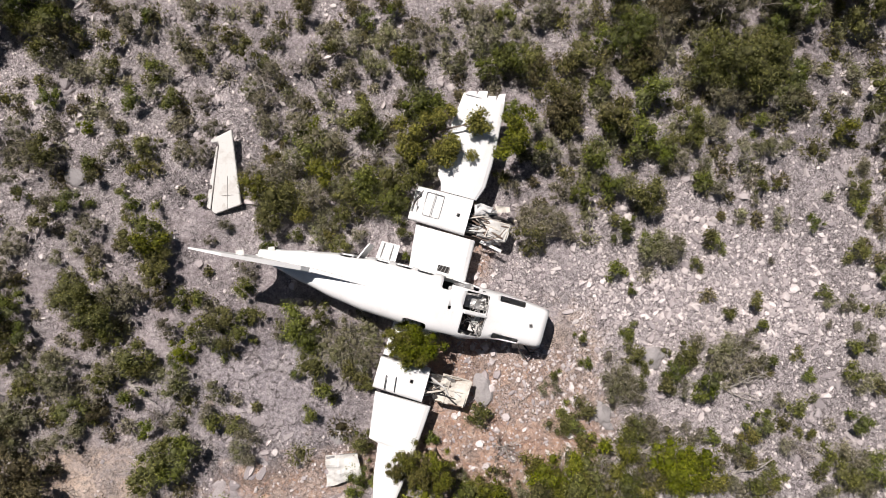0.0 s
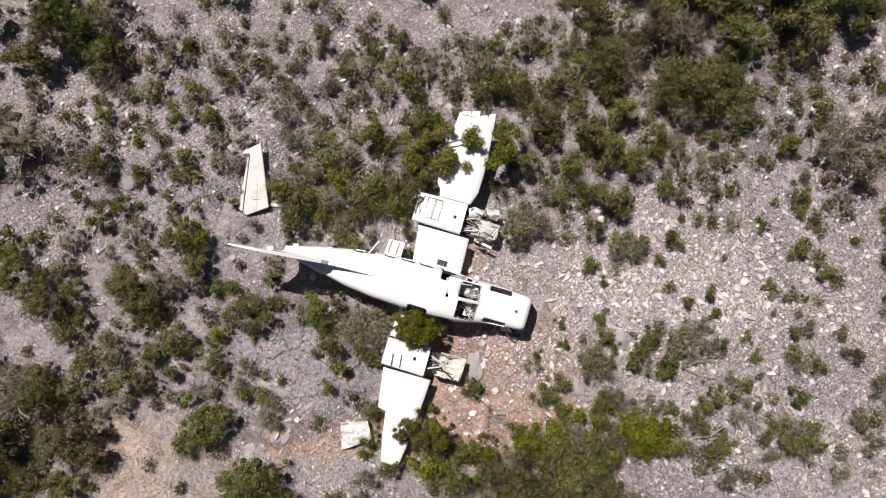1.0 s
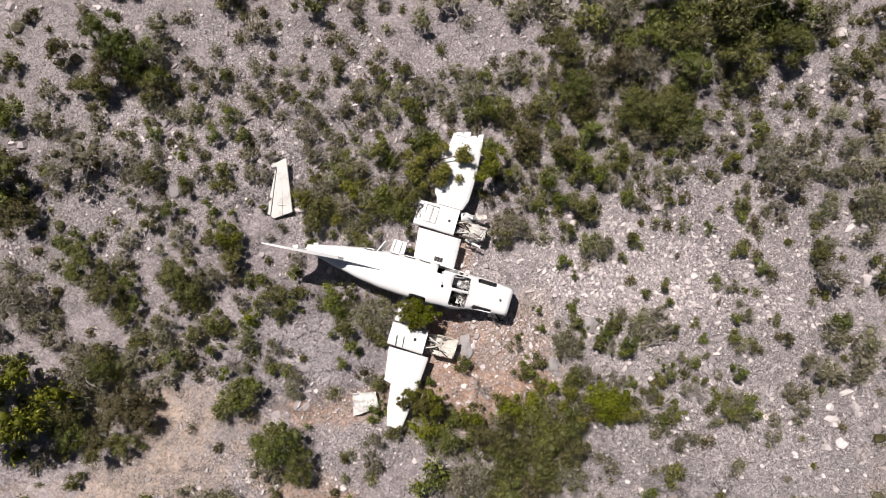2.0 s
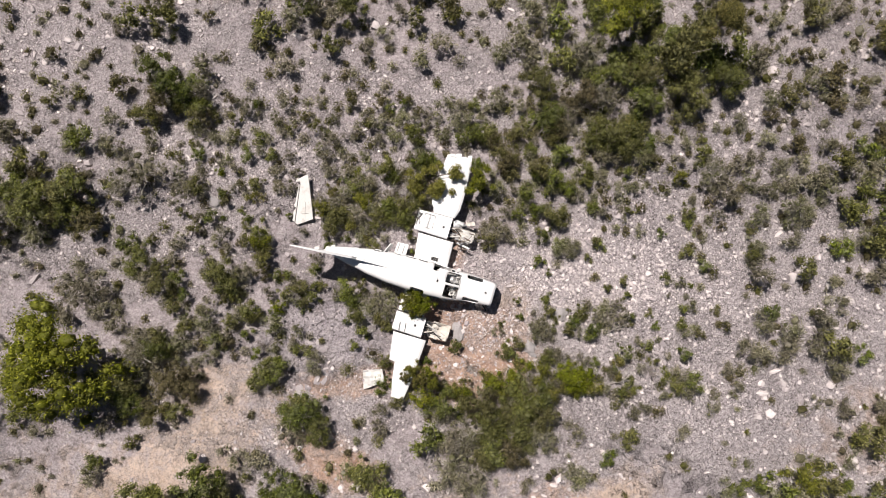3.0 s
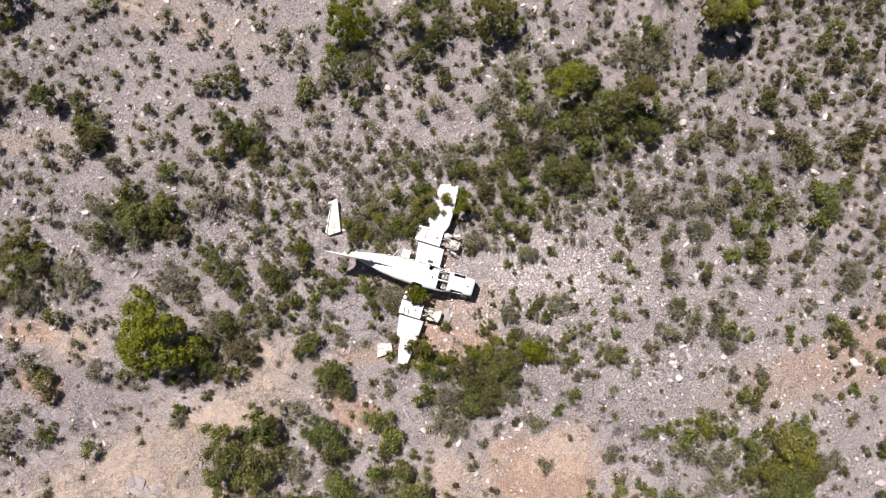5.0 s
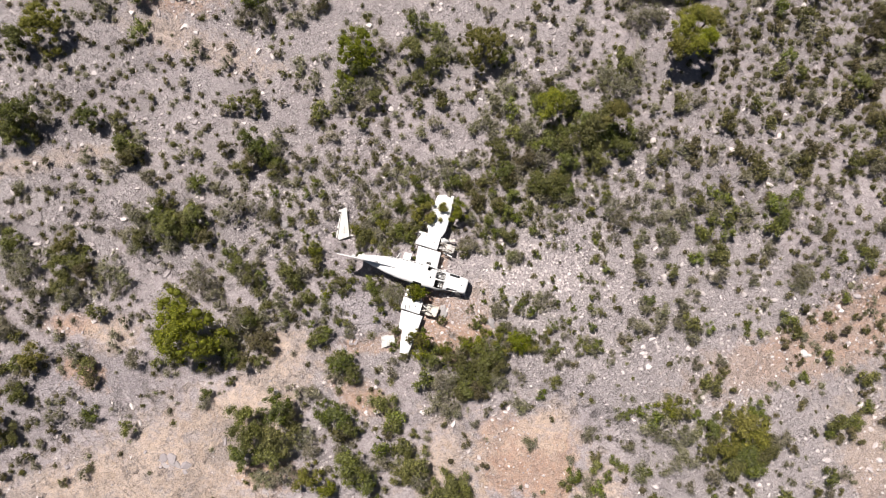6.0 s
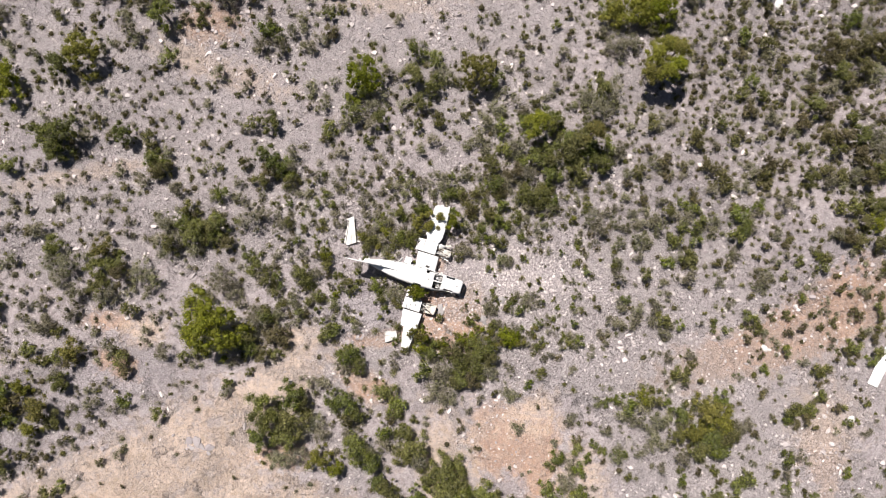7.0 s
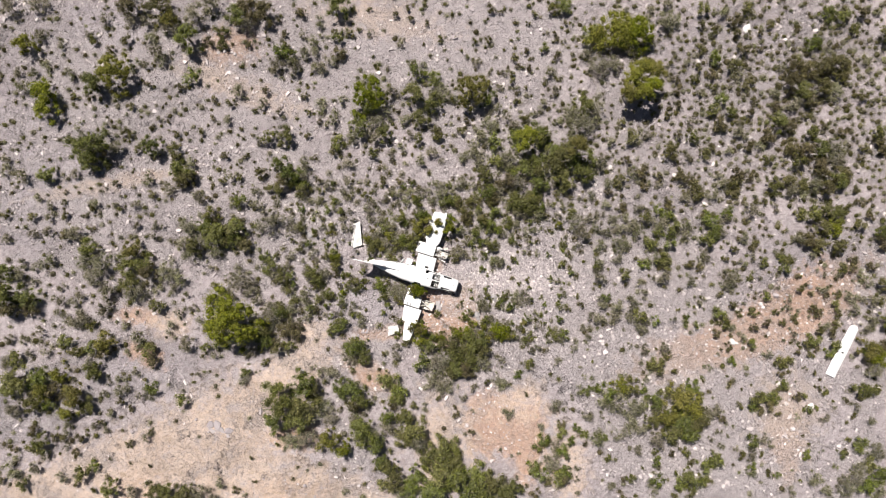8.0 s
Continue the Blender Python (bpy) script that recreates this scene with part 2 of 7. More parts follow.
def sheet(bm, a, b, c, d, nu, nv, crumple, thick, seed):
    """A dented metal sheet between four corners, given in order round it."""
    a, b, c, d = (Vector(p) for p in (a, b, c, d))
    nrm = (b - a).cross(d - a).normalized()
    both = []
    for side in (0.0, -thick):
        grid = []
        for i in range(nu + 1):
            for j in range(nv + 1):
                u, v = i / nu, j / nv
                p = a.lerp(b, u).lerp(d.lerp(c, u), v)
                dent = noise.noise(p * 2.7 + Vector((seed * 7.1, 0, seed))) * crumple + noise.noise(p * 7 + Vector((0, seed * 3.3, 0))) * crumple * 0.4
                grid.append(bm.verts.new(p + nrm * (dent + side)))
        both.append(grid)
    at = lambda i, j: i * (nv + 1) + j
    for i in range(nu):
        for j in range(nv):
            q = [at(i, j), at(i + 1, j), at(i + 1, j + 1), at(i, j + 1)]
            bm.faces.new([both[0][k] for k in q])
            bm.faces.new([both[1][k] for k in reversed(q)])
    ring = [at(i, 0) for i in range(nu)] + [at(nu, j) for j in range(nv)] + [at(i, nv) for i in range(nu, 0, -1)] + [at(0, j) for j in range(nv, 0, -1)]
    for k, r in enumerate(ring):
        s = ring[(k + 1) % len(ring)]
        bm.faces.new((both[0][s], both[0][r], both[1][r], both[1][s]))


def carve(ob, cutters):
    """Cuts the cutters' shapes out of ob for good."""
    for c in [None, *cutters]:
        if c:
            m = ob.modifiers.new("cut", "BOOLEAN")
            m.operation, m.solver, m.object = "DIFFERENCE", "EXACT", c
        bpy.context.view_layer.update()
        me = bpy.data.meshes.new_from_object(ob.evaluated_get(bpy.context.evaluated_depsgraph_get()))
        ob.modifiers.clear()
        ob.data = me
    for c in cutters:
        bpy.data.objects.remove(c)


def cutter(lo, hi, parent, round_off=0.05):
    bm = bmesh.new()
    size = [b - a for a, b in zip(lo, hi)]
    block(bm, [(a + b) / 2 for a, b in zip(lo, hi)], size)
    round_off = min(round_off, 0.3 * min(size))
    if round_off:
        bmesh.ops.bevel(bm, geom=list(bm.edges), offset=round_off, segments=3, affect="EDGES", profile=0.5)
    ob = new("cutter", mesh_of("cutter", bm, None))
    ob.parent = parent
    return ob


# ---- ground ----
def lattice(ix, iy, seed):
    h = np.sin(ix * 127.1 + iy * 311.7 + seed * 74.7) * 43758.5453
    return h - np.floor(h)


def hills(x, y, freq, seed):
    """Smooth noise from -1 to 1."""
    x, y = np.asarray(x, float) * freq, np.asarray(y, float) * freq
    ix, iy = np.floor(x), np.floor(y)
    u, v = x - ix, y - iy
    u, v = u * u * (3 - 2 * u), v * v * (3 - 2 * v)
    a = lattice(ix, iy, seed) * (1 - u) + lattice(ix + 1, iy, seed) * u
    b = lattice(ix, iy + 1, seed) * (1 - u) + lattice(ix + 1, iy + 1, seed) * u
    return 2 * (a * (1 - v) + b * v) - 1


def level(x, y):
    """The slope's height."""
    cx, cy = np.clip(x, -130, 130), np.clip(y, -130, 130)
    z = -0.025 * cx - 0.058 * cy
    z = z + 0.10 * hills(x, y, 0.16, 1) + 0.05 * hills(x, y, 0.55, 2)
    ledge = hills(x * 0.8 + 0.6 * y, y, 0.42, 3) * 3.0
    step = np.floor(ledge) + np.clip((ledge - np.floor(ledge) - 0.8) * 5, 0, 1)
    calm = np.clip((np.hypot(x + 0.5, (y + 1) * 0.8) - 3.5) / 3, 0.15, 1)
    return z + calm * (0.05 * step + 0.030 * hills(x, y, 1.9, 4) + 0.018 * hills(x, y, 4.1, 5))


def blob(x, y, cx, cy, rx, ry, turn=0.0):
    c, s = math.cos(radians(turn)), math.sin(radians(turn))
    u, v = (x - cx) * c + (y - cy) * s, -(x - cx) * s + (y - cy) * c
    return np.exp(-((u / rx) ** 2 + (v / ry) ** 2) * 0.7)


def red_soil(x, y):
    spots = (1.9, -3.9, 1.9, 1.5, 70), (2.0, -4.9, 1.8, 1.2, 0), (1.2, -2.9, 1.6, 0.7, -10), (0.85, 0.0, 0.4, 0.7, 0), (0.5, 0.4, 0.6, 0.5, 0), (-3.2, -5.6, 2.2, 0.6, 10), (22, -6.2, 6, 1.6, 18), (30, -2.5, 5, 2.2, 30), (6.2, -11.8, 2.6, 2.0, 0), (4.8, -12.6, 1.2, 1.6, 0), (-22, -4.6, 1.6, 0.7, 0), (-21, -7.6, 1.5, 0.8, -30), (-16, 16.5, 2.5, 1.5, 10), (-10, -17.6, 3, 1.2, 0), (-21, -17.5, 1.6, 1.3, 0), (-10, -13.6, 2.2, 0.9, 0), (-4, -8.8, 2.2, 1.0, -30), (8, -14.5, 1.0, 2.5, 0), (28, -13, 1.5, 3, 0)
    return sum(0.95 * blob(x, y, *s) for s in spots)


def tan_soil(x, y):
    spots = (-16, -12.6, 6, 3.2, 25), (-9.8, -8.8, 3.2, 1.4, 40), (-9, -5.6, 1.6, 0.8, 10), (-22, -16, 5, 2.2, 0), (-11, -17, 5, 2.2, 0), (7.5, -10.5, 2.0, 1.6, 30), (1.5, -14, 2.4, 4, 0), (-5, -18.5, 3, 1.5, 0), (-24, 5.5, 6, 0.7, 12), (-15, 13.2, 6, 1.2, -18), (-4, 19, 6, 1.6, -8), (28, -11, 3, 3, 0), (11, -15.5, 2, 3, 0), (-28, -18, 4, 1.5, 0), (-19.5, -5.2, 1.6, 1.2, 0), (3.2, -2.0, 0.9, 0.7, 0)
    return sum(0.8 * blob(x, y, *s) for s in spots)


def pale_rubble(x, y):
    spots = (20, -14, 6, 4, 0), (11, -5, 5, 3.5, 0), (6.5, -1.6, 4, 2.2, 0), (5, 17, 7, 4, 0), (14, 1, 4, 3, 0), (3.5, 11, 4, 2.5, 0), (-24, 13, 6, 4, 0), (-26, 3, 4, 2, 0), (26, -13, 4, 4, 0), (-8, 4.5, 3, 2, 0), (16, -8, 4, 2.5, 0)
    return sum(0.95 * blob(x, y, *s) for s in spots)


def bedrock(x, y):
    spots = (-28, 11, 7, 6, 0), (-29, 3, 5, 3, 0), (-20, 17, 8, 3, 0), (11.5, -7, 4, 3.2, -20), (10.6, 2.5, 2.0, 3, 0), (-4.6, -4.2, 1.8, 1.2, 0), (-22, -8.5, 5, 2.2, 10), (17, 4, 4, 2.5, 0), (-30, -12, 4, 2.5, 0), (-15, 1, 4, 2, 0), (30, 0, 5, 3, 0), (26, 17, 8, 4, 0), (-6, 3, 2, 1.6, 0), (-4.4, -3.2, 2.0, 1.5, 0), (-17, -15, 4, 1.4, 5), (-13.5, -11.2, 1.6, 1.2, 0), (-8.5, -16.5, 2.2, 1.2, 0)
    return sum(0.85 * blob(x, y, *s) for s in spots)


def rubble(x, y):
    """Where loose stones lie thick."""
    heaps = (7.5, -1.2, 4.5, 2.2, 10), (12, -4, 6, 4, 0), (2.5, -4.0, 1.8, 1.6, 0), (-3, -5.4, 1.6, 1.0, 0), (5, 13, 9, 5, 0), (18, -2, 9, 5, -20), (-10, 4, 4, 3, 0), (-20, 5, 9, 6, 0), (-8, 17, 9, 4, 0), (22, -14, 8, 5, 0)
    return 0.42 + 0.42 * hills(x, y, 0.33, 9) + 0.34 * hills(x, y, 1.1, 10) + sum(0.4 * blob(x, y, *s) for s in heaps)


def build_ground():
    step = 0.28
    far = [1.5 * 1.22 ** k for k in range(32)]
    reach = np.cumsum(far)
    xs = np.concatenate([-44 - reach[::-1], np.arange(-44, 44.01, step), 44 + reach])
    ys = np.concatenate([-27 - reach[::-1], np.arange(-27, 27.01, step), 27 + reach])
    gx, gy = np.meshgrid(xs, ys)
    gz = level(gx, gy)
    nx, ny = len(xs), len(ys)
    i = np.arange(nx * ny).reshape(ny, nx)
    quads = np.stack([i[:-1, :-1], i[:-1, 1:], i[1:, 1:], i[1:, :-1]], -1).reshape(-1, 4)
    me = raw_mesh("ground", np.stack([gx, gy, gz], -1).reshape(-1, 3), quads)
    for key, values in (("red_soil", red_soil(gx, gy)), ("tan_soil", tan_soil(gx, gy)), ("pale_rubble", pale_rubble(gx, gy)), ("bedrock", bedrock(gx, gy)), ("rubble", rubble(gx, gy))):
        a = me.attributes.new(key, "FLOAT", "POINT")
        a.data.foreach_set("value", values.reshape(-1).astype(np.float32))
    me.polygons.foreach_set("use_smooth", np.ones(len(quads), bool))
    me.materials.append(GROUND)
    return tagged(new("ground", me), "stony grey limestone hillside with patches of reddish soil", "ground", kind="structure")


def raw_mesh(name, verts, faces):
    """A mesh from arrays; all the faces have as many corners."""
    me = bpy.data.meshes.new(name)
    k = faces.shape[1]
    me.vertices.add(len(verts))
    me.vertices.foreach_set("co", np.asarray(verts, np.float32).reshape(-1))
    me.loops.add(len(faces) * k)
    me.loops.foreach_set("vertex_index", faces.reshape(-1).astype(np.int32))
    me.polygons.add(len(faces))
    me.polygons.foreach_set("loop_start", (np.arange(len(faces)) * k).astype(np.int32))
    me.polygons.foreach_set("loop_total", np.full(len(faces), k, np.int32))
    me.polygons.foreach_set("use_smooth", np.zeros(len(faces), bool))
    me.update(calc_edges=True)
    return me


ground = build_ground()


def z_at(x, y):
    return float(level(np.array(float(x)), np.array(float(y))))


# ---- the wreck ----
HEAD = math.degrees(math.atan2(-0.27, 0.963))
BASE = (0.635, -1.49, 0.06)
wreck = thing("crashed_aircraft", pose(*BASE, 0, 0, HEAD), "wrecked white twin-engine propeller aircraft lying on its belly on stony ground", "aircraft")


def loft(bm, rings, n=40, power=2.5, cap_end=True):
    """A hull from rings (x, half width, bottom, top)."""
    made = []
    for x, w, lo, hi in rings:
        ring = []
        for k in range(n):
            a = 2 * math.pi * k / n
            c, s = math.cos(a), math.sin(a)
            p = 2 / power
            ring.append(bm.verts.new((x, w * math.copysign(abs(c) ** p, c), (lo + hi) / 2 + (hi - lo) / 2 * math.copysign(abs(s) ** p, s))))
        made.append(ring)
    for a, b in zip(made, made[1:]):
        for k in range(n):
            bm.faces.new((a[k], b[k], b[(k + 1) % n], a[(k + 1) % n]))
    if cap_end:
        bm.faces.new(made[-1])
    bmesh.ops.recalc_face_normals(bm, faces=bm.faces)


def smooth_rings(table, count):
    xs = [r[0] for r in table]
    out = []
    for i in range(count):
        x = xs[0] + (xs[-1] - xs[0]) * i / (count - 1)
        k = max(j for j in range(len(xs) - 1) if x <= xs[j] + 1e-9 or j == 0)
        u = (x - xs[k]) / (xs[k + 1] - xs[k])
        u = u * u * (3 - 2 * u) * 0.5 + u * 0.5
        out.append((x, *[table[k][c] * (1 - u) + table[k + 1][c] * u for c in (1, 2, 3)]))
    return out


def build_fuselage():
    table = [(1.80, 0.46, 0.24, 1.0), (1.6, 0.49, 0.2, 1.04), (1.0, 0.53, 0.13, 1.08), (0.5, 0.57, 0.1, 1.14), (0.3, 0.60, 0.1, 1.2), (-0.15, 0.64, 0.1, 1.46),
             (-0.8, 0.67, 0.1, 1.54), (-1.6, 0.66, 0.1, 1.53), (-2.4, 0.63, 0.12, 1.48), (-3.1, 0.55, 0.2, 1.38), (-4.0, 0.38, 0.38, 1.26), (-4.7, 0.22, 0.55, 1.16), (-5.15, 0.1, 0.7, 1.08)]
    bm = bmesh.new()
    loft(bm, smooth_rings(table, 60), 56, 4.8)
    for v in bm.verts:      # the nose is knocked sideways
        v.co.y += 0.08 * min(max((v.co.x - 0.1) / 0.7, 0.0), 1.0)
    body = part("fuselage", bm, PAINT, wreck, "white painted fuselage with empty window openings", smooth=True)
    m = body.modifiers.new("skin", "SOLIDIFY")
    m.thickness, m.offset = 0.03, -1
    cuts = [((-0.22, 0.07, 1.0), (0.35, 0.50, 2.0)), ((-0.18, -0.50, 1.0), (0.38, -0.01, 2.0)),      # windscreen halves
            ((-0.62, 0.54, 0.92), (0.06, 0.95, 1.6)), ((-0.80, 0.40, 1.0), (-0.58, 0.95, 1.6)),      # side window and torn roof
            ((0.60, 0.45, 0.8), (1.22, 0.58, 1.3)), ((0.62, -0.45, 0.8), (1.26, -0.31, 1.3)),         # nose lockers
            ((-1.46, -0.95, 0.8), (-0.92, -0.46, 1.5)), ((-1.97, 0.605, 0.9), (-1.58, 0.95, 1.7)),      # cabin windows
            ((-1.44, 0.61, 0.9), (-1.06, 0.95, 1.7)), ((-2.95, 0.36, 0.4), (-2.66, 0.95, 1.28)),        # door
            ((-4.1, 0.2, 1.0), (-3.9, 0.6, 1.14)), ((-2.45, 0.585, 0.95), (-2.12, 0.95, 1.6)), ((-0.64, -0.95, 0.95), (-0.26, -0.60, 1.4)), ((-3.28, 0.475, 0.95), (-3.0, 0.7, 1.3)), ((-0.55, -0.02, 1.4), (-0.48, 0.06, 1.7))]
    carve(body, [cutter(lo, hi, wreck, 0.045) for lo, hi in cuts])
    return body


fuselage = build_fuselage()


def build_cabin():
    bm = bmesh.new()
    block(bm, (-1.0, 0, 0.3), (3.4, 1.05, 0.04))
    part("cabin_floor", bm, DARK, wreck)
    bm = bmesh.new()
    block(bm, (0.42, 0, 0.88), (0.08, 0.96, 0.34), (0, -14, 0), 0.03)
    panel = part("instrument_panel", bm, METAL, wreck, "stripped metal instrument panel")
    for k in range(7):
        bm = bmesh.new()
        y = -0.38 + 0.125 * k
        tube(bm, [(0.38, y, 0.9 + 0.05 * (k % 2)), (0.34, y, 0.91 + 0.05 * (k % 2))], 0.045, 12)
        part("instrument_bezel", bm, DARK, panel)
    for y in (0.27, -0.27):
        bm = bmesh.new()
        block(bm, (-0.32, y, 0.55), (0.42, 0.42, 0.1), (0, 6, 0), 0.03)
        block(bm, (-0.55, y, 0.85), (0.1, 0.42, 0.55), (0, -12, 0), 0.03)
        part("seat", bm, DARK if y < 0 else METAL, wreck, "bare broken pilot seat")
    rnd = random.Random(5)
    for k in range(48):
        bm = bmesh.new()
        p = Vector((rnd.uniform(-0.15, 0.34), rnd.uniform(-0.5, 0.55), rnd.uniform(0.85, 1.16)))
        pts = [p]
        for _ in range(4):
            p = p + Vector((rnd.uniform(-0.12, 0.12), rnd.uniform(-0.14, 0.14), rnd.uniform(-0.06, 0.08)))
            pts.append(p.copy())
        tube(bm, pts, rnd.uniform(0.007, 0.02), 5)
        part("wire", bm, rnd.choice((METAL, PAINT_OLD, PAINT_OLD, RUST, DARK)), wreck)
    bm = bmesh.new()
    tube(bm, [(0.38, 0.01, 1.17), (0.15, 0.01, 1.34), (-0.15, 0.01, 1.48)], 0.035, 8)
    part("windscreen_post", bm, PAINT, wreck)
    for s in (1, -1):
        bm = bmesh.new()
        tube(bm, [(0.37, 0.03 * s, 1.18), (0.36, 0.3 * s, 1.17), (0.3, 0.5 * s, 1.12), (0.1, 0.6 * s, 1.04)], 0.016, 8)
        part("windscreen_rim", bm, METAL, wreck, "bare metal windscreen rim")
    bm = bmesh.new()
    tube(bm, [(1.45, 0.09, 1.02), (1.45, 0.09, 1.075)], 0.05, 14)
    cap = part("filler_cap", bm, METAL, wreck)
    bm = bmesh.new()
    tube(bm, [(1.45, 0.09, 1.075), (1.45, 0.09, 1.085)], 0.024, 10)
    part("cap_latch", bm, DARK, cap)
    bm = bmesh.new()
    block(bm, (1.70, 0.08, 0.62), (0.03, 0.74, 0.62))
    part("nose_bulkhead", bm, METAL, wreck)
    bm = bmesh.new()
    sheet(bm, (1.2, -0.42, 0.55), (1.6, -0.38, 0.5), (1.62, -0.58, 0.12), (1.3, -0.66, 0.1), 6, 6, 0.08, 0.01, 3)
    part("torn_skin", bm, PAINT_OLD, wreck, "torn white skin hanging from nose")
    for k, pts in enumerate((((1.32, -0.40, 0.5), (1.45, -0.62, 0.3), (1.62, -0.80, 0.12)), ((1.5, -0.45, 0.45), (1.72, -0.62, 0.28), (1.84, -0.60, 0.1)), ((1.58, -0.70, 0.22), (1.68, -0.78, 0.25), (1.76, -0.68, 0.22), (1.68, -0.62, 0.2)))):
        bm = bmesh.new()
        tube(bm, pts, 0.022, 6)
        part("nose_strut", bm, (METAL, DARK, DARK)[k], wreck, "bent strut of the nose gear")
    for k, (a, b, c, d, mat) in enumerate((((-0.2, 0.1, 0.98), (0.3, 0.12, 1.02), (0.28, 0.5, 0.98), (-0.2, 0.42, 0.96), METAL), ((0.05, -0.42, 0.95), (0.34, -0.4, 1.0), (0.34, -0.06, 1.02), (0.08, -0.05, 0.98), PAINT_OLD), ((-0.55, 0.5, 1.05), (-0.05, 0.52, 1.1), (-0.1, 0.62, 1.0), (-0.5, 0.61, 0.95), METAL))):
        bm = bmesh.new()
        sheet(bm, a, b, c, d, 9, 8, 0.14, 0.008, 50 + k)
        part("cockpit_wreckage", bm, mat, wreck, "crumpled grey metal inside the cockpit")


build_cabin()


def build_fin():
    bm = bmesh.new()
    side = [(-2.0, 1.46), (-3.0, 1.50), (-3.8, 1.60), (-3.95, 1.84), (-4.6, 2.2), (-5.5, 2.62), (-6.2, 2.68), (-6.24, 2.58), (-5.5, 1.6), (-5.15, 0.95), (-4.6, 1.05), (-3.4, 1.28), (-2.4, 1.40)]
    half = [0.012, 0.03, 0.045, 0.05, 0.05, 0.035, 0.02, 0.015, 0.02, 0.03, 0.06, 0.06, 0.03]
    lean = [-0.075 * max(0.0, -4.0 - x) for x, _ in side]
    a = [bm.verts.new((x, w + o, z)) for (x, z), w, o in zip(side, half, lean)]
    b = [bm.verts.new((x, -w + o, z)) for (x, z), w, o in zip(side, half, lean)]
    bm.faces.new(a), bm.faces.new(b[::-1])
    for k in range(len(a)):
        bm.faces.new((a[k], b[k], b[(k + 1) % len(a)], a[(k + 1) % len(a)]))
    bmesh.ops.recalc_face_normals(bm, faces=bm.faces)
    fin = part("tail_fin", bm, PAINT, wreck, "white swept tail fin")
    for x, y, z, s in ((-5.35, -0.03, 1.85, (0.18, 0.12, 0.03)), (-5.1, -0.08, 0.95, (0.22, 0.16, 0.05)), (-4.85, 0.14, 1.12, (0.16, 0.2, 0.04))):
        bm = bmesh.new()
        block(bm, (x, y, z), s, (8, 6, 20), 0.01)
        part("tail_stub", bm, PAINT_OLD, fin, "torn stub of missing tailplane")


build_fin()


def wing(stations, name, parent, label, material=None):
    """A wing panel from stations (y, front edge x, rear edge x, height, thickness)."""
    bm = bmesh.new()
    prof = [(0.0, 0.0), (0.02, 0.35), (0.08, 0.72), (0.22, 1.0), (0.42, 1.0), (0.68, 0.66), (0.9, 0.26), (1.0, 0.06)]
    loop = prof + [(u, -0.55 * t) for u, t in prof[::-1]]
    rings = []
    for y, le, te, z, th in stations:
        rings.append([bm.verts.new((le + (te - le) * u, y, z + th * 0.5 * t)) for u, t in loop])
    n = len(loop)
    for a, b in zip(rings, rings[1:]):
        for k in range(n):
            bm.faces.new((a[k], a[(k + 1) % n], b[(k + 1) % n], b[k]))
    bm.faces.new(rings[0]), bm.faces.new(rings[-1][::-1])
    bmesh.ops.remove_doubles(bm, verts=bm.verts, dist=0.001)
    bmesh.ops.recalc_face_normals(bm, faces=bm.faces)
    return part(name, bm, material or PAINT, parent, label)


left_in = wing([(0.55, -0.28, -1.68, 0.52, 0.22), (1.1, -0.30, -1.74, 0.55, 0.21), (1.66, -0.32, -1.80, 0.58, 0.2)], "inner_wing", wreck, "white inner wing panel")
carve(left_in, [cutter((-1.02, 0.72, 0.57), (-0.72, 0.88, 0.9), wreck, 0.02)])
# a dark plate on the white floor of the cut, as its shade
bm = bmesh.new()
block(bm, (-0.87, 0.8, 0.576), (0.29, 0.15, 0.006))
part("hatch_shade_plate", bm, DARK, left_in)
bm = bmesh.new()
for k in range(4):
    tube(bm, [(-1.02 + 0.09 * k, 0.73, 0.59), (-0.96 + 0.075 * k, 0.87, 0.61)], 0.01, 5)
part("hatch_frame", bm, METAL, left_in)
wing([(2.60, -0.55, -1.44, 0.63, 0.17), (2.80, -0.48, -1.5, 0.63, 0.17), (2.95, -0.43, -1.62, 0.64, 0.17), (3.5, -0.42, -1.66, 0.67, 0.16), (4.1, -0.45, -1.63, 0.70, 0.15), (4.6, -0.49, -1.58, 0.73, 0.13), (5.0, -0.53, -1.54, 0.75, 0.12)],
     "outer_wing", wreck, "white outer wing panel with torn tip")
for k, (x0, x1, y1) in enumerate(((-0.54, -0.76, 5.17), (-0.74, -0.99, 5.06), (-0.97, -1.24, 5.12), (-1.22, -1.5, 5.04))):
    bm = bmesh.new()
    sheet(bm, (x0, 4.96, 0.79), (x1, 4.96, 0.79), (x1 + 0.04, y1, 0.76), (x0 - 0.03, y1 + 0.05, 0.80), 4, 4, 0.05, 0.008, 20 + k)
    part("torn_tip", bm, PAINT, wreck, "jagged torn wing tip skin")
wing([(-0.55, -0.72, -1.68, 0.52, 0.2), (-1.1, -0.78, -1.7, 0.58, 0.19), (-1.55, -0.62, -1.72, 0.62, 0.19)], "inner_wing", wreck, "white inner wing panel with torn leading edge")
wing([(-2.44, -0.28, -1.66, 0.72, 0.17), (-3.0, -0.31, -1.58, 0.72, 0.17), (-3.56, -0.36, -1.50, 0.72, 0.15), (-3.62, -0.37, -1.26, 0.72, 0.14), (-4.4, -0.42, -1.15, 0.72, 0.12), (-5.0, -0.5, -1.0, 0.72, 0.1)],
     "outer_wing", wreck, "white outer wing panel with missing aileron")


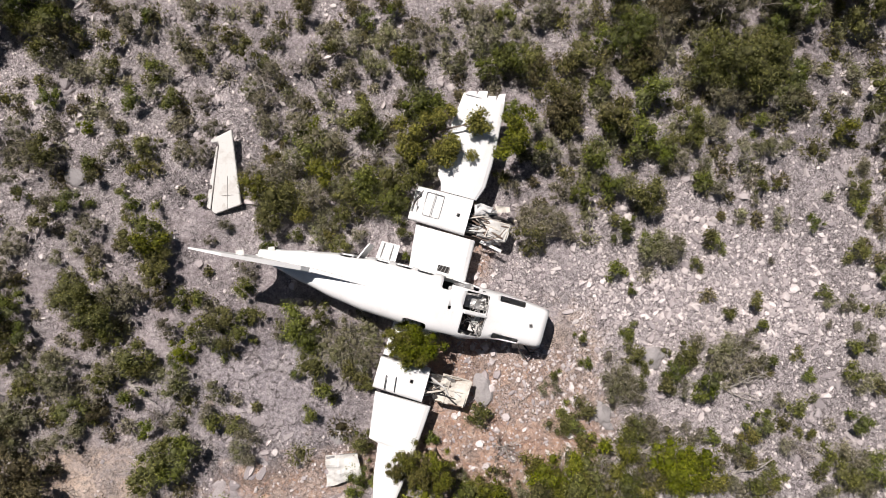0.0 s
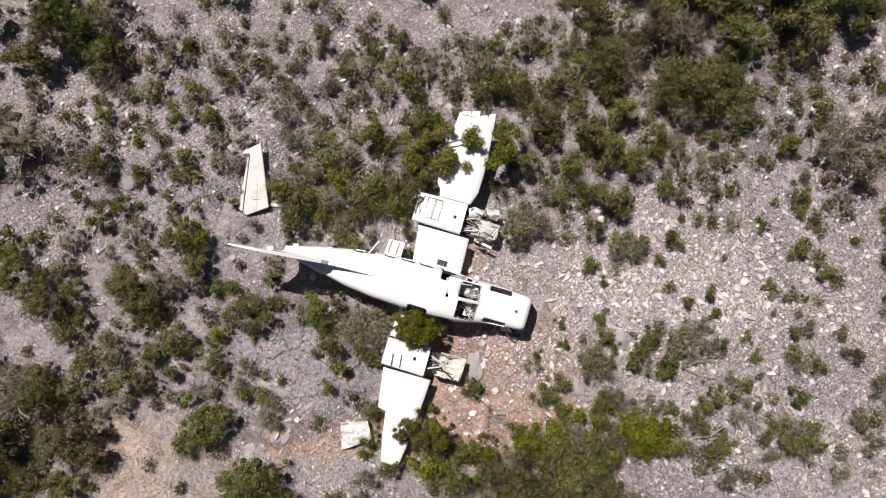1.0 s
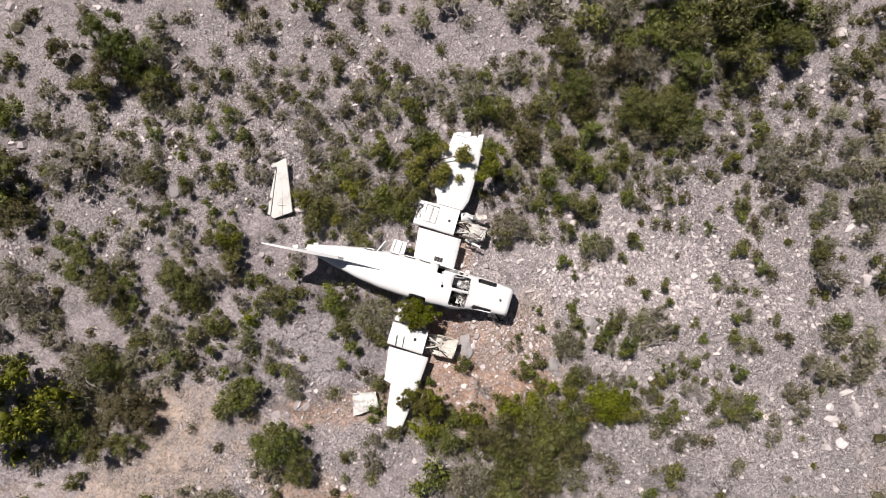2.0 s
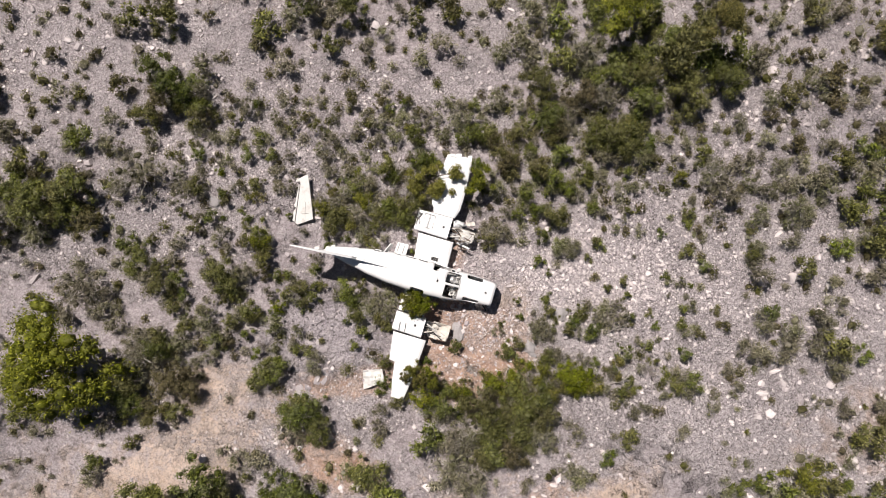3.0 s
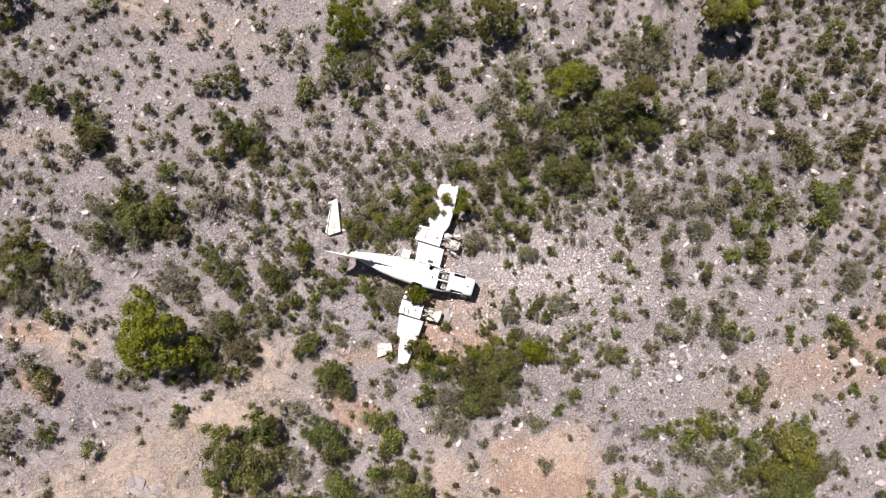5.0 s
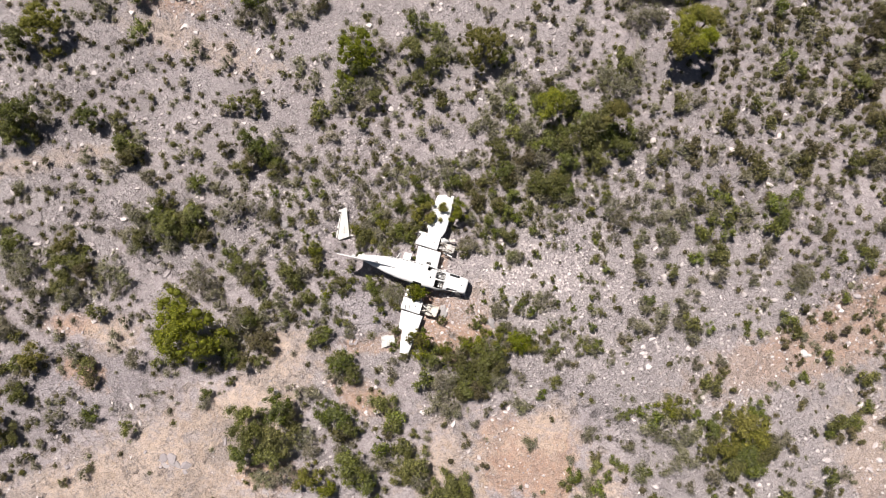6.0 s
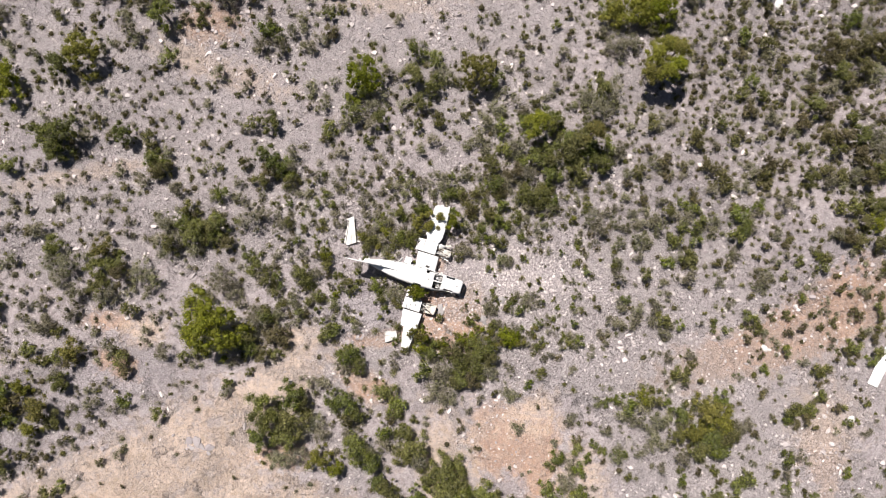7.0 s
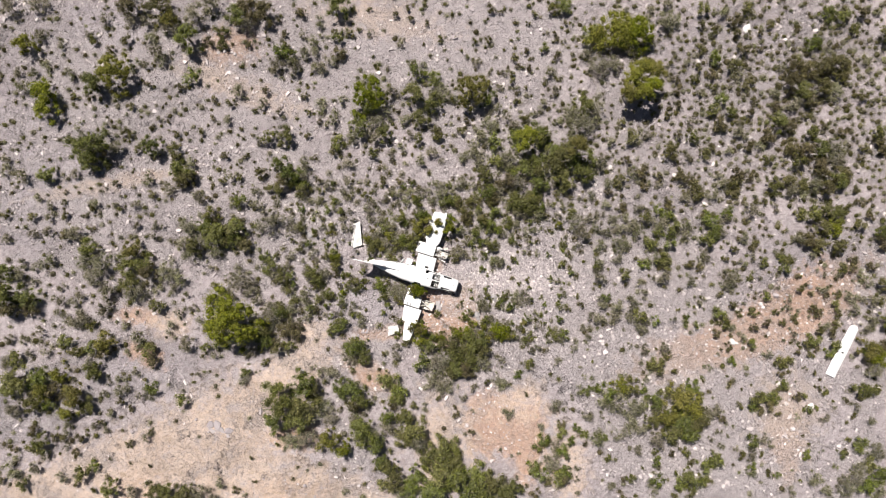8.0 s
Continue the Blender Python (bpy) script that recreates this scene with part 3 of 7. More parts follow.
def build_nacelle(y0, y1, x0, x1, z, mirror):
    """The open engine bay between two wing panels."""
    mid = (y0 + y1) / 2
    bm = bmesh.new()
    rings = []
    for x in np.linspace(x1, x0, 10):
        u = (x - x0) / (x1 - x0)
        rings.append((float(x), abs(y1 - y0) / 2 * (0.93 + 0.07 * u), z - 0.3 + 0.08 * (1 - u), z + 0.13 * u ** 0.5 + 0.02))
    loft(bm, rings, 32, 5.0)
    bmesh.ops.translate(bm, verts=bm.verts, vec=(0, mid, 0))
    body = part("engine_nacelle", bm, PAINT, wreck, "white engine nacelle with missing cowling")
    m = body.modifiers.new("skin", "SOLIDIFY")
    m.thickness, m.offset = 0.025, -1
    if mirror:
        cuts = [((-0.92, mid - 0.02, z), (-0.84, mid + 0.07, z + 0.4), 0.01)]
    else:
        cuts = [((-1.74, mid - 0.24, z), (-1.30, mid + 0.34, z + 0.4), 0.03), ((-0.92, mid - 0.05, z), (-0.84, mid + 0.03, z + 0.4), 0.01), ((-2.06, mid - 0.22, z - 0.1), (-1.84, mid + 0.30, z + 0.4), 0.05)]
    carve(body, [cutter(a, b, wreck, r) for a, b, r in cuts])
    if not mirror:
        bm = bmesh.new()
        sheet(bm, (-1.72, mid - 0.22, z + 0.02), (-1.32, mid - 0.22, z + 0.03), (-1.32, mid + 0.32, z + 0.03), (-1.72, mid + 0.32, z + 0.01), 8, 8, 0.03, 0.01, 31)
        part("bay_floor", bm, PAINT, body)
        bm = bmesh.new()
        tube(bm, [(-1.54, mid - 0.26, z + 0.09), (-1.53, mid + 0.05, z + 0.09), (-1.52, mid + 0.36, z + 0.09)], 0.008, 5)
        part("bay_rib", bm, METAL, body)
        # dark block added low in the bay to give the gap its black shade
        bm = bmesh.new()
        block(bm, (x1 + 0.13, mid - 0.02, z - 0.3), (0.3, abs(y1 - y0) * 0.86, 0.05), (0, 4, 0), 0.01)
        part("engine_gap_shade", bm, DARK, body, "dark block added as shade in the engine bay gap")
        bm = bmesh.new()
        sheet(bm, (x1 + 0.42, mid - 0.5, z - 0.2), (x1 + 0.98, mid - 0.6, z - 0.2), (x1 + 0.99, mid - 0.53, z - 0.18), (x1 + 0.44, mid - 0.43, z - 0.18), 8, 2, 0.02, 0.012, 77)
        part("bent_blade", bm, PAINT, body, "long bent white strip")
        bm = bmesh.new()
        tube(bm, [(x1 + 0.2, mid - 0.38, z + 0.0), (x1 + 0.55, mid - 0.42, z + 0.03), (x1 + 0.82, mid - 0.25, z + 0.02), (x1 + 0.93, mid - 0.02, z - 0.05)], 0.012, 6)
        part("loose_hose", bm, RUST, body, "rusty curved hose")
        rnd = random.Random(5)
        for k in range(9):
            bm = bmesh.new()
            xa, ya = rnd.uniform(-2.01, -1.86), mid + rnd.uniform(-0.1, 0.35)
            xb, yb = min(max(xa + rnd.uniform(-0.15, 0.15), -2.02), -1.8), min(max(ya + rnd.uniform(-0.3, 0.3), mid - 0.14), mid + 0.36)
            tube(bm, [(xa, ya, z + 0.02), ((xa + xb) / 2 + rnd.uniform(-0.04, 0.04), (ya + yb) / 2, z + 0.07), (xb, yb, z + 0.03)], rnd.uniform(0.008, 0.02), 5)
            part("bay_pipe", bm, rnd.choice((METAL, DARK, DARK, RUST)), body)
        for k, (a, b, c, d) in enumerate((((0.62, 0.30, -0.1), (0.95, 0.42, -0.12), (0.9, 0.55, -0.2), (0.55, 0.46, -0.1)), ((0.1, 0.36, 0.08), (0.45, 0.46, 0.0), (0.42, 0.30, -0.12), (0.14, 0.26, 0.0)), ((0.5, -0.46, -0.2), (0.95, -0.5, -0.25), (0.93, -0.38, -0.2), (0.5, -0.36, -0.16)))):
            bm = bmesh.new()
            sheet(bm, *[(x1 + p[0], mid + p[1], z + p[2]) for p in (a, b, c, d)], 7, 5, 0.22, 0.01, 90 + k)
            part("cowl_scrap", bm, (CREAM, PAINT, METAL)[k], body, "torn scrap of engine cowling")
    # firewall, bearers, torn cowls
    rnd = random.Random(11 if mirror else 7)
    bm = bmesh.new()
    block(bm, (x1 - 0.03, mid, z - 0.1), (0.02, abs(y1 - y0) * 0.86, 0.36))
    part("firewall", bm, DARK, body)
    reach = 0.95
    for k in range(18 if mirror else 30):
        bm = bmesh.new()
        ya, yb = mid + rnd.uniform(-0.42, 0.42) * abs(y1 - y0), mid + rnd.uniform(-0.42, 0.42) * abs(y1 - y0)
        za = z - rnd.uniform(0.0, 0.32)
        tube(bm, [(x1 - 0.05, ya, za), (x1 + reach * rnd.uniform(0.3, 0.5), (ya + yb) / 2 + rnd.uniform(-0.05, 0.05), za - 0.03), (x1 + reach * rnd.uniform(0.6, 1.0), yb, z - rnd.uniform(0.15, 0.4))], rnd.uniform(0.012, 0.028), 6)
        part("engine_bearer", bm, rnd.choice((METAL, CREAM, RUST, DARK, PAINT_OLD)), body)
    w = abs(y1 - y0)
    bm = bmesh.new()
    top = 0.44 if mirror else 0.12
    sheet(bm, (x1 + 0.3, mid - 0.40 * w, z - 0.16), (x1 + 1.03, mid - 0.36 * w, z - 0.22), (x1 + 1.05, mid + top * w, z - 0.2), (x1 + 0.32, mid + top * w, z - 0.12), 12, 10, 0.10, 0.012, 2 + mirror)
    tray = part("lower_cowl", bm, CREAM if mirror else PAINT_OLD, body, "dented cream primed cowling" if mirror else "dented chalky white cowling")
    for a, b in (((0.98, -0.36), (1.02, top)), ((0.32, top), (1.02, top)), ((0.3, -0.38), (1.0, -0.36)), ((0.5, -0.38), (0.55, top)), ((0.35, 0.0), (1.0, 0.05))):
        bm = bmesh.new()
        tube(bm, [(x1 + a[0], mid + a[1] * w, z - 0.1), (x1 + (a[0] + b[0]) / 2, mid + (a[1] + b[1]) / 2 * w, z - 0.13 - rnd.uniform(0, 0.04)), (x1 + b[0], mid + b[1] * w, z - 0.15)], 0.016, 6)
        part("cowl_rail", bm, rnd.choice((CREAM, METAL, RUST)), tray)
    bm = bmesh.new()
    sheet(bm, (x1 + 0.3, mid - 0.36 * w, z - 0.16), (x1 + 0.98, mid - 0.32 * w, z - 0.22), (x1 + 0.99, mid - 0.36 * w, z - 0.55), (x1 + 0.3, mid - 0.4 * w, z - 0.5), 8, 4, 0.07, 0.012, 5 + mirror)
    part("cowl_side", bm, CREAM, body)
    bm = bmesh.new()
    sheet(bm, (x1 + 0.05, mid + 0.38 * w, z + 0.02), (x1 + 0.62, mid + 0.40 * w, z - 0.1), (x1 + 0.7, mid + 0.2 * w, z - 0.3), (x1 + 0.1, mid + 0.16 * w, z - 0.12), 8, 6, 0.12, 0.012, 9 + mirror)
    part("torn_cowl", bm, METAL if mirror else PAINT, body, "torn white cowling sheet")
    for k in range(3 if mirror else 6):
        bm = bmesh.new()
        block(bm, (x1 + rnd.uniform(0.1, 0.6), mid + rnd.uniform(-0.3, 0.3) * w, z - rnd.uniform(0.2, 0.35)), (rnd.uniform(0.12, 0.25), rnd.uniform(0.1, 0.2), 0.14), (rnd.uniform(-20, 20), rnd.uniform(-20, 20), rnd.uniform(0, 90)), 0.02)
        part("engine_block", bm, rnd.choice((RUST, METAL, DARK)), body)
    return body


build_nacelle(1.70, 2.60, -2.03, -0.62, 0.62, False)
build_nacelle(-2.40, -1.58, -1.75, -0.52, 0.72, True)

bm = bmesh.new()
sheet(bm, (-2.93, 0.5, 0.95), (-2.72, 0.92, 0.86), (-2.66, 0.9, 0.5), (-2.86, 0.5, 0.5), 6, 4, 0.03, 0.03, 4)
part("cabin_door", bm, PAINT, wreck, "white cabin door hanging open")
bm = bmesh.new()
sheet(bm, (-2.52, 0.62, 0.56), (-2.04, 0.66, 0.56), (-2.04, 1.06, 0.42), (-2.5, 1.06, 0.42), 8, 8, 0.03, 0.02, 8)
fairing = part("wing_root_fairing", bm, PAINT, wreck, "loose white wing root fairing")
for x in (-2.42, -2.2):
    bm = bmesh.new()
    tube(bm, [(x, 0.66, 0.57), (x + 0.01, 1.03, 0.45)], 0.012, 5)
    part("rib", bm, METAL, fairing)
for x, y0, y1 in ((-1.50, -1.98, -2.34), (-1.26, -1.96, -2.32)):
    bm = bmesh.new()
    tube(bm, [(x, y0, 0.86), (x + 0.02, (y0 + y1) / 2, 0.862), (x + 0.04, y1, 0.84)], 0.011, 5)
    part("open_seam", bm, DARK, wreck, "dark open seam in the nacelle skin")


# ---- torn-off pieces round the wreck ----
def build_tailplane():
    x, y = -5.45, 1.9
    z = z_at(x, y)
    ob = thing("torn_tailplane", pose(x, y, z + 0.16, 4, -5, 0), "torn-off white tailplane lying among bushes on the ground", "aircraft part")
    bm = bmesh.new()
    plate(bm, [(0.27, 1.05), (0.46, -0.8), (-0.20, -1.03), (-0.30, -0.95), (-0.06, 0.66), (-0.08, 0.74), (-0.25, 0.72), (-0.27, 0.80)], 0.09, 0, 0.018)
    skin = part("skin", bm, PAINT_OLD, ob)
    bm = bmesh.new()
    plate(bm, [(-0.09, 0.64), (-0.33, -0.92), (-0.43, -0.86), (-0.36, -0.42), (-0.28, -0.40), (-0.27, -0.32), (-0.33, -0.3), (-0.14, 0.62)], 0.05, 0.02, 0.01)
    part("elevator", bm, PAINT_OLD, ob, "narrow white elevator strip")
    for a, b in (((0.11, -0.96), (0.14, -0.1)), ((-0.02, -0.58), (0.28, -0.56))):
        bm = bmesh.new()
        tube(bm, [(*a, 0.091), (*b, 0.091)], 0.007, 4)
        part("seam", bm, METAL, skin)


def build_loose_panel():
    x, y = -2.45, -5.35
    z = z_at(x, y)
    ob = thing("loose_skin_panel", pose(x, y, z), "crumpled white metal skin panel lying on reddish stones", "aircraft part")
    bm = bmesh.new()
    sheet(bm, (-0.44, 0.28, 0.12), (0.38, 0.39, 0.2), (0.49, -0.14, 0.22), (-0.40, -0.48, 0.1), 16, 14, 0.17, 0.015, 6)
    part("skin", bm, PAINT_OLD, ob)
    bm = bmesh.new()
    tube(bm, [(-0.40, 0.24, 0.1), (0.0, 0.32, 0.12), (0.36, 0.36, 0.14)], 0.025, 6)
    part("stringer", bm, METAL, ob)


def build_far_wing():
    x, y = 32.4, -6.3
    z = z_at(x, y)
    ob = thing("torn_wing_section", pose(x, y, z + 0.15, 0, 0, -25), "torn-off white wing section lying on bare soil", "aircraft part")
    wing([(-2.15, 0.40, -0.38, 0.1, 0.16), (-0.5, 0.43, -0.40, 0.12, 0.17), (-0.2, 0.44, -0.38, 0.12, 0.17)], "wing_panel", ob, "", PAINT)
    wing([(-0.17, 0.45, -0.39, 0.12, 0.18), (0.8, 0.44, -0.36, 0.14, 0.16), (2.0, 0.42, -0.3, 0.16, 0.14), (2.2, 0.25, -0.1, 0.17, 0.1)], "wing_panel", ob, "", PAINT)
    for dx, dy in ((-0.38, -0.25), (0.05, -0.12)):
        bm = bmesh.new()
        block(bm, (dx, dy, 0.2), (0.14, 0.12, 0.1), (0, 0, 30), 0.02)
        part("hinge_bracket", bm, DARK, ob)


build_tailplane()
build_loose_panel()
build_far_wing()


# ---- stones ----
def stone_mesh(name, seed, material, flatness=0.55, cuts=0):
    """A broken, angular stone; with cuts, a worn boulder."""
    rnd = random.Random(seed)
    bm = bmesh.new()
    s = Vector((rnd.uniform(0.85, 1.25), rnd.uniform(0.55, 0.95), flatness * rnd.uniform(0.7, 1.2)))
    if cuts:
        bmesh.ops.create_icosphere(bm, subdivisions=cuts, radius=1.0)
        for v in bm.verts:
            k = 1 + 0.42 * noise.noise(v.co * 1.3 + Vector((seed * 3.7, seed, 0))) + 0.16 * noise.noise(v.co * 4 + Vector((0, seed, seed))) + rnd.uniform(-0.03, 0.03)
            v.co = Vector((v.co.x * s.x, v.co.y * s.y, max(v.co.z * s.z, -0.3))) * k
    else:
        # the hull of a few corners: a tilted top and broken flanks
        lean = Vector((rnd.uniform(-0.35, 0.35), rnd.uniform(-0.35, 0.35), 0))
        count = rnd.randint(5, 7)
        for k in range(count):
            a = 6.283 * (k + rnd.uniform(-0.3, 0.3)) / count
            r = rnd.uniform(0.72, 1.12)
            x, y = s.x * r * math.cos(a), s.y * r * math.sin(a)
            top = s.z * rnd.uniform(0.25, 0.75) + lean.x * x * 0.6 + lean.y * y * 0.6
            bm.verts.new((x, y, -0.25))
            t = rnd.uniform(0.5, 0.92)
            if k % 3 != 2:
                bm.verts.new((x * t, y * t, max(top, 0.05) + 0.1))
        made = bmesh.ops.convex_hull(bm, input=bm.verts)
        spare = [g for g in made["geom_interior"] + made["geom_unused"] if isinstance(g, bmesh.types.BMVert)]
        bmesh.ops.delete(bm, geom=list(set(spare)), context="VERTS")
        bmesh.ops.delete(bm, geom=[f for f in bm.faces if f.normal.z < -0.9], context="FACES_ONLY")
    bmesh.ops.triangulate(bm, faces=bm.faces)
    return mesh_of(name, bm, material)


def build_boulder(x, y, r, flat, seed, material=BOULDER, label="rounded grey limestone boulder half sunk in the slope"):
    ob = new("boulder", stone_mesh("boulder", seed, material, flat, 3))
    ob.matrix_world = pose(x, y, z_at(x, y) + 0.05 * r, 0, 0, seed * 47 + (90 if seed == 4 else 0)) @ Matrix.Scale(r, 4)
    return tagged(ob, label, "boulder", "boulders on the slope")


def build_slab(x, y, r, seed):
    """A ledge of bare limestone, broken into a few flat plates that lie close together."""
    rnd = random.Random(seed)
    ob = thing("rock_slab", pose(x, y, z_at(x, y), 0, 0, rnd.uniform(0, 360)), "broken flat grey limestone ledge on the slope", "rock", "slabs on the slope")
    count = 5 if r > 0.33 else 3
    for k in range(count):
        a, far = 6.283 * (k + rnd.uniform(-0.25, 0.25)) / count, r * rnd.uniform(0.42, 0.62)
        p = new("rock_plate", stone_mesh("rock_plate", seed * 11 + k, LEDGE, 0.3))
        p.parent = ob
        p.matrix_basis = pose(far * math.cos(a), 0.75 * far * math.sin(a), -0.02, rnd.uniform(-5, 5), rnd.uniform(-5, 5), rnd.uniform(0, 360)) @ Matrix.Diagonal((r * rnd.uniform(0.42, 0.6), r * rnd.uniform(0.4, 0.55), 0.22 * rnd.uniform(0.6, 1.0), 1))


for k, (x, y, r, flat) in enumerate([(-9.1, 1.75, 0.3, 0.5), (0.98, -3.5, 0.42, 0.3), (5.25, -2.72, 0.3, 0.45), (3.95, -4.1, 0.24, 0.5), (4.1, -4.4, 0.16, 0.4), (9.25, -3.55, 0.5, 0.16), (9.9, -3.3, 0.4, 0.16),
                                     (8.0, -0.75, 0.35, 0.2), (4.6, -1.4, 0.25, 0.2), (5.4, -1.9, 0.3, 0.18), (9.6, -5.2, 0.4, 0.12), (8.8, -5.4, 0.35, 0.14), (-4.8, -4.1, 0.5, 0.12), (-5.3, -6.0, 0.5, 0.16), (-12.6, 3.6, 0.6, 0.2), (-2.6, -4.6, 0.2, 0.4), (9.4, -4.0, 0.45, 0.15), (-4.0, -4.5, 0.4, 0.12), (-5.2, -4.5, 0.35, 0.12), (6.4, 0.1, 0.3, 0.15), (7.2, -0.3, 0.25, 0.15), (-9.6, 4.0, 0.4, 0.15), (11.0, -1.2, 0.4, 0.15), (-4.6, -5.4, 0.45, 0.15), (10.4, 1.9, 0.4, 0.12), (-15.0, -13.4, 0.9, 0.15), (-15.8, -12.9, 0.7, 0.15), (28.0, 15.4, 0.8, 0.15), (26.6, 15.0, 0.7, 0.15)]):
    build_slab(x, y, r, k + 3) if flat <= 0.2 else build_boulder(x, y, r, flat, k + 3)
for k, (x, y, r) in enumerate([(25.3, 19.2, 0.36), (23.9, -5.8, 0.3), (24.2, -5.9, 0.18), (30.0, -10.6, 0.28)]):
    build_boulder(x, y, r, 0.6, k + 40, CHALK, "pale white limestone boulder on the slope")


def scatter_stones():
    """The loose stones of the slope, joined, but for those nearest to the nose."""
    rng = np.random.default_rng(4)
    base = [stone_mesh("loose_stone", 60 + k, STONE, 0.5) for k in range(14)]
    data = []
    for me in base:
        v = np.empty(len(me.vertices) * 3)
        me.vertices.foreach_get("co", v)
        f = np.empty(len(me.loops), int)
        me.loops.foreach_get("vertex_index", f)
        data.append((v.reshape(-1, 3), f.reshape(-1, 3)))
    n = 70000
    x, y = rng.uniform(-40, 41, n), rng.uniform(-24, 25, n)
    close = 30000
    x[:close], y[:close] = rng.uniform(-12.5, 13, close), rng.uniform(-8, 8, close)
    x[:8000], y[:8000] = rng.normal(6.0, 2.8, 8000), rng.normal(-1.7, 1.6, 8000)
    on_wreck = ((np.abs(x + 1.2 ) < 4.4) & (np.abs(y + 1.2 + 0.28 * x) < 0.5)) | ((np.abs(x - 0.3 - 0.28 * y) < 0.7) & (np.abs(y + 0.9) < 4.8))
    keep = ~on_wreck & (rng.random(n) < np.clip(1.0 * rubble(x, y) - 0.14 + 0.35 * red_soil(x, y) - 0.25 * tan_soil(x, y), 0.05, 0.9))
    x, y = x[keep], y[keep]
    size = 0.019 + 0.045 * rng.random(len(x)) ** 2.6 + 0.12 * rng.random(len(x)) ** 18
    size *= np.where((np.abs(x) > 13) | (np.abs(y) > 8), 2.0, 1.0)
    z = level(x, y)
    ang = rng.uniform(0, 6.283, len(x))
    patch = (x > 2.2) & (x < 7.5) & (y > -4.6) & (y < 0.6) & (size > 0.034)
    chosen = np.flatnonzero(patch)[:300]
    rest = np.setdiff1d(np.arange(len(x)), chosen)
    verts, faces, off = [], [], 0
    for i in rest:
        v, f = data[i % 14]
        c, s = math.cos(ang[i]), math.sin(ang[i])
        w = np.empty_like(v)
        w[:, 0] = (v[:, 0] * c - v[:, 1] * s) * size[i] + x[i]
        w[:, 1] = (v[:, 0] * s + v[:, 1] * c) * size[i] + y[i]
        w[:, 2] = v[:, 2] * size[i] + z[i] + 0.1 * size[i]
        verts.append(w)
        faces.append(f + off)
        off += len(v)
    me = raw_mesh("loose_stones", np.concatenate(verts), np.concatenate(faces))
    me.materials.append(STONE)
    tagged(new("loose_stones", me), "scattered pale limestone rubble over the slope", "stones", kind="stuff")
    for i in chosen:
        ob = new("stone", base[i % 14])
        ob.parent = ground
        ob.matrix_world = pose(x[i], y[i], z[i] + 0.1 * size[i], 0, 0, math.degrees(ang[i])) @ Matrix.Scale(size[i], 4)


# ---- plants ----
def leaves(rng, at, out, length, wide, twiggy=0.12, splay=0.35):
    """Pointed leaf blades at the places, facing roughly outwards; splay turns their tips outwards; a share of them are thin dry stalks."""
    n = len(at)
    stalk = (rng.random(n) < twiggy)[:, None]
    tip = rng.normal(0, 1, (n, 3)) * 0.75 + out * np.where(stalk, 1.2, splay) * 1.6 + np.array([0, 0, 0.15])
    tip /= np.linalg.norm(tip, axis=1)[:, None] + 1e-9
    nrm = out * 1.5 + rng.normal(0, 0.5, (n, 3)) + np.array([0, 0, 0.25])
    nrm -= tip * (tip * nrm).sum(1)[:, None]
    nrm /= np.linalg.norm(nrm, axis=1)[:, None] + 1e-9
    side = np.cross(nrm, tip)
    ln = length * rng.uniform(0.55, 1.35, n)[:, None]
    ln = np.where(stalk, ln * 2.3, ln)
    wide = np.where(stalk, 0.09, wide)
    a = at - tip * ln * 0.4 + side * ln * wide * 0.5
    b = at - tip * ln * 0.25 - side * ln * wide * 0.5
    c = at + tip * ln * 0.65
    return np.stack([a, b, c], 1).reshape(-1, 3), np.arange(n * 3).reshape(-1, 3)


def ball():
    """The corners and faces of a low ball."""
    bm = bmesh.new()
    bmesh.ops.create_icosphere(bm, subdivisions=1, radius=1.06)
    v, f = np.array([p.co[:] for p in bm.verts]), np.array([[p.index for p in q.verts] for q in bm.faces])
    bm.free()
    return v, f


BALL_V, BALL_F = ball()


def crown_mesh(name, seed, radius, height, foot, count, length, clumps, spread=0.3, wide=0.5, flat_top=1.0, twiggy=0.12, splay=0.35, shade_core=0.66):
    """A crown of many leaves in uneven clumps, each round a solid ball coloured dark as inner shade, on a dome that is
    foot above the ground.
    """
    rng = np.random.default_rng(seed)
    ang = rng.uniform(0, 6.283, clumps)
    lobes = 1 + 0.16 * np.sin(ang * 2 + seed) + 0.12 * np.sin(ang * 3 + seed * 1.7) + 0.08 * np.sin(ang * 5 + seed)
    rad = np.sqrt(rng.random(clumps)) * lobes
    rad[:clumps // 5] *= 0.4
    up = np.sqrt(np.clip(1 - (np.minimum(rad, 1.05) * 0.93) ** 2, 0, 1)) * rng.uniform(0.78 if clumps > 60 else 0.55, 1.0, clumps) * flat_top
    reach = radius * (1 - spread * 0.45)
    cen = np.stack([np.cos(ang) * rad * reach, np.sin(ang) * rad * reach, foot + up * (height - foot) * 0.85], 1)
    size = radius * spread * rng.uniform(0.5, 1.25, clumps)
    return clump_mesh(name, rng, cen, size, count, length, wide, twiggy, splay, shade_core), cen


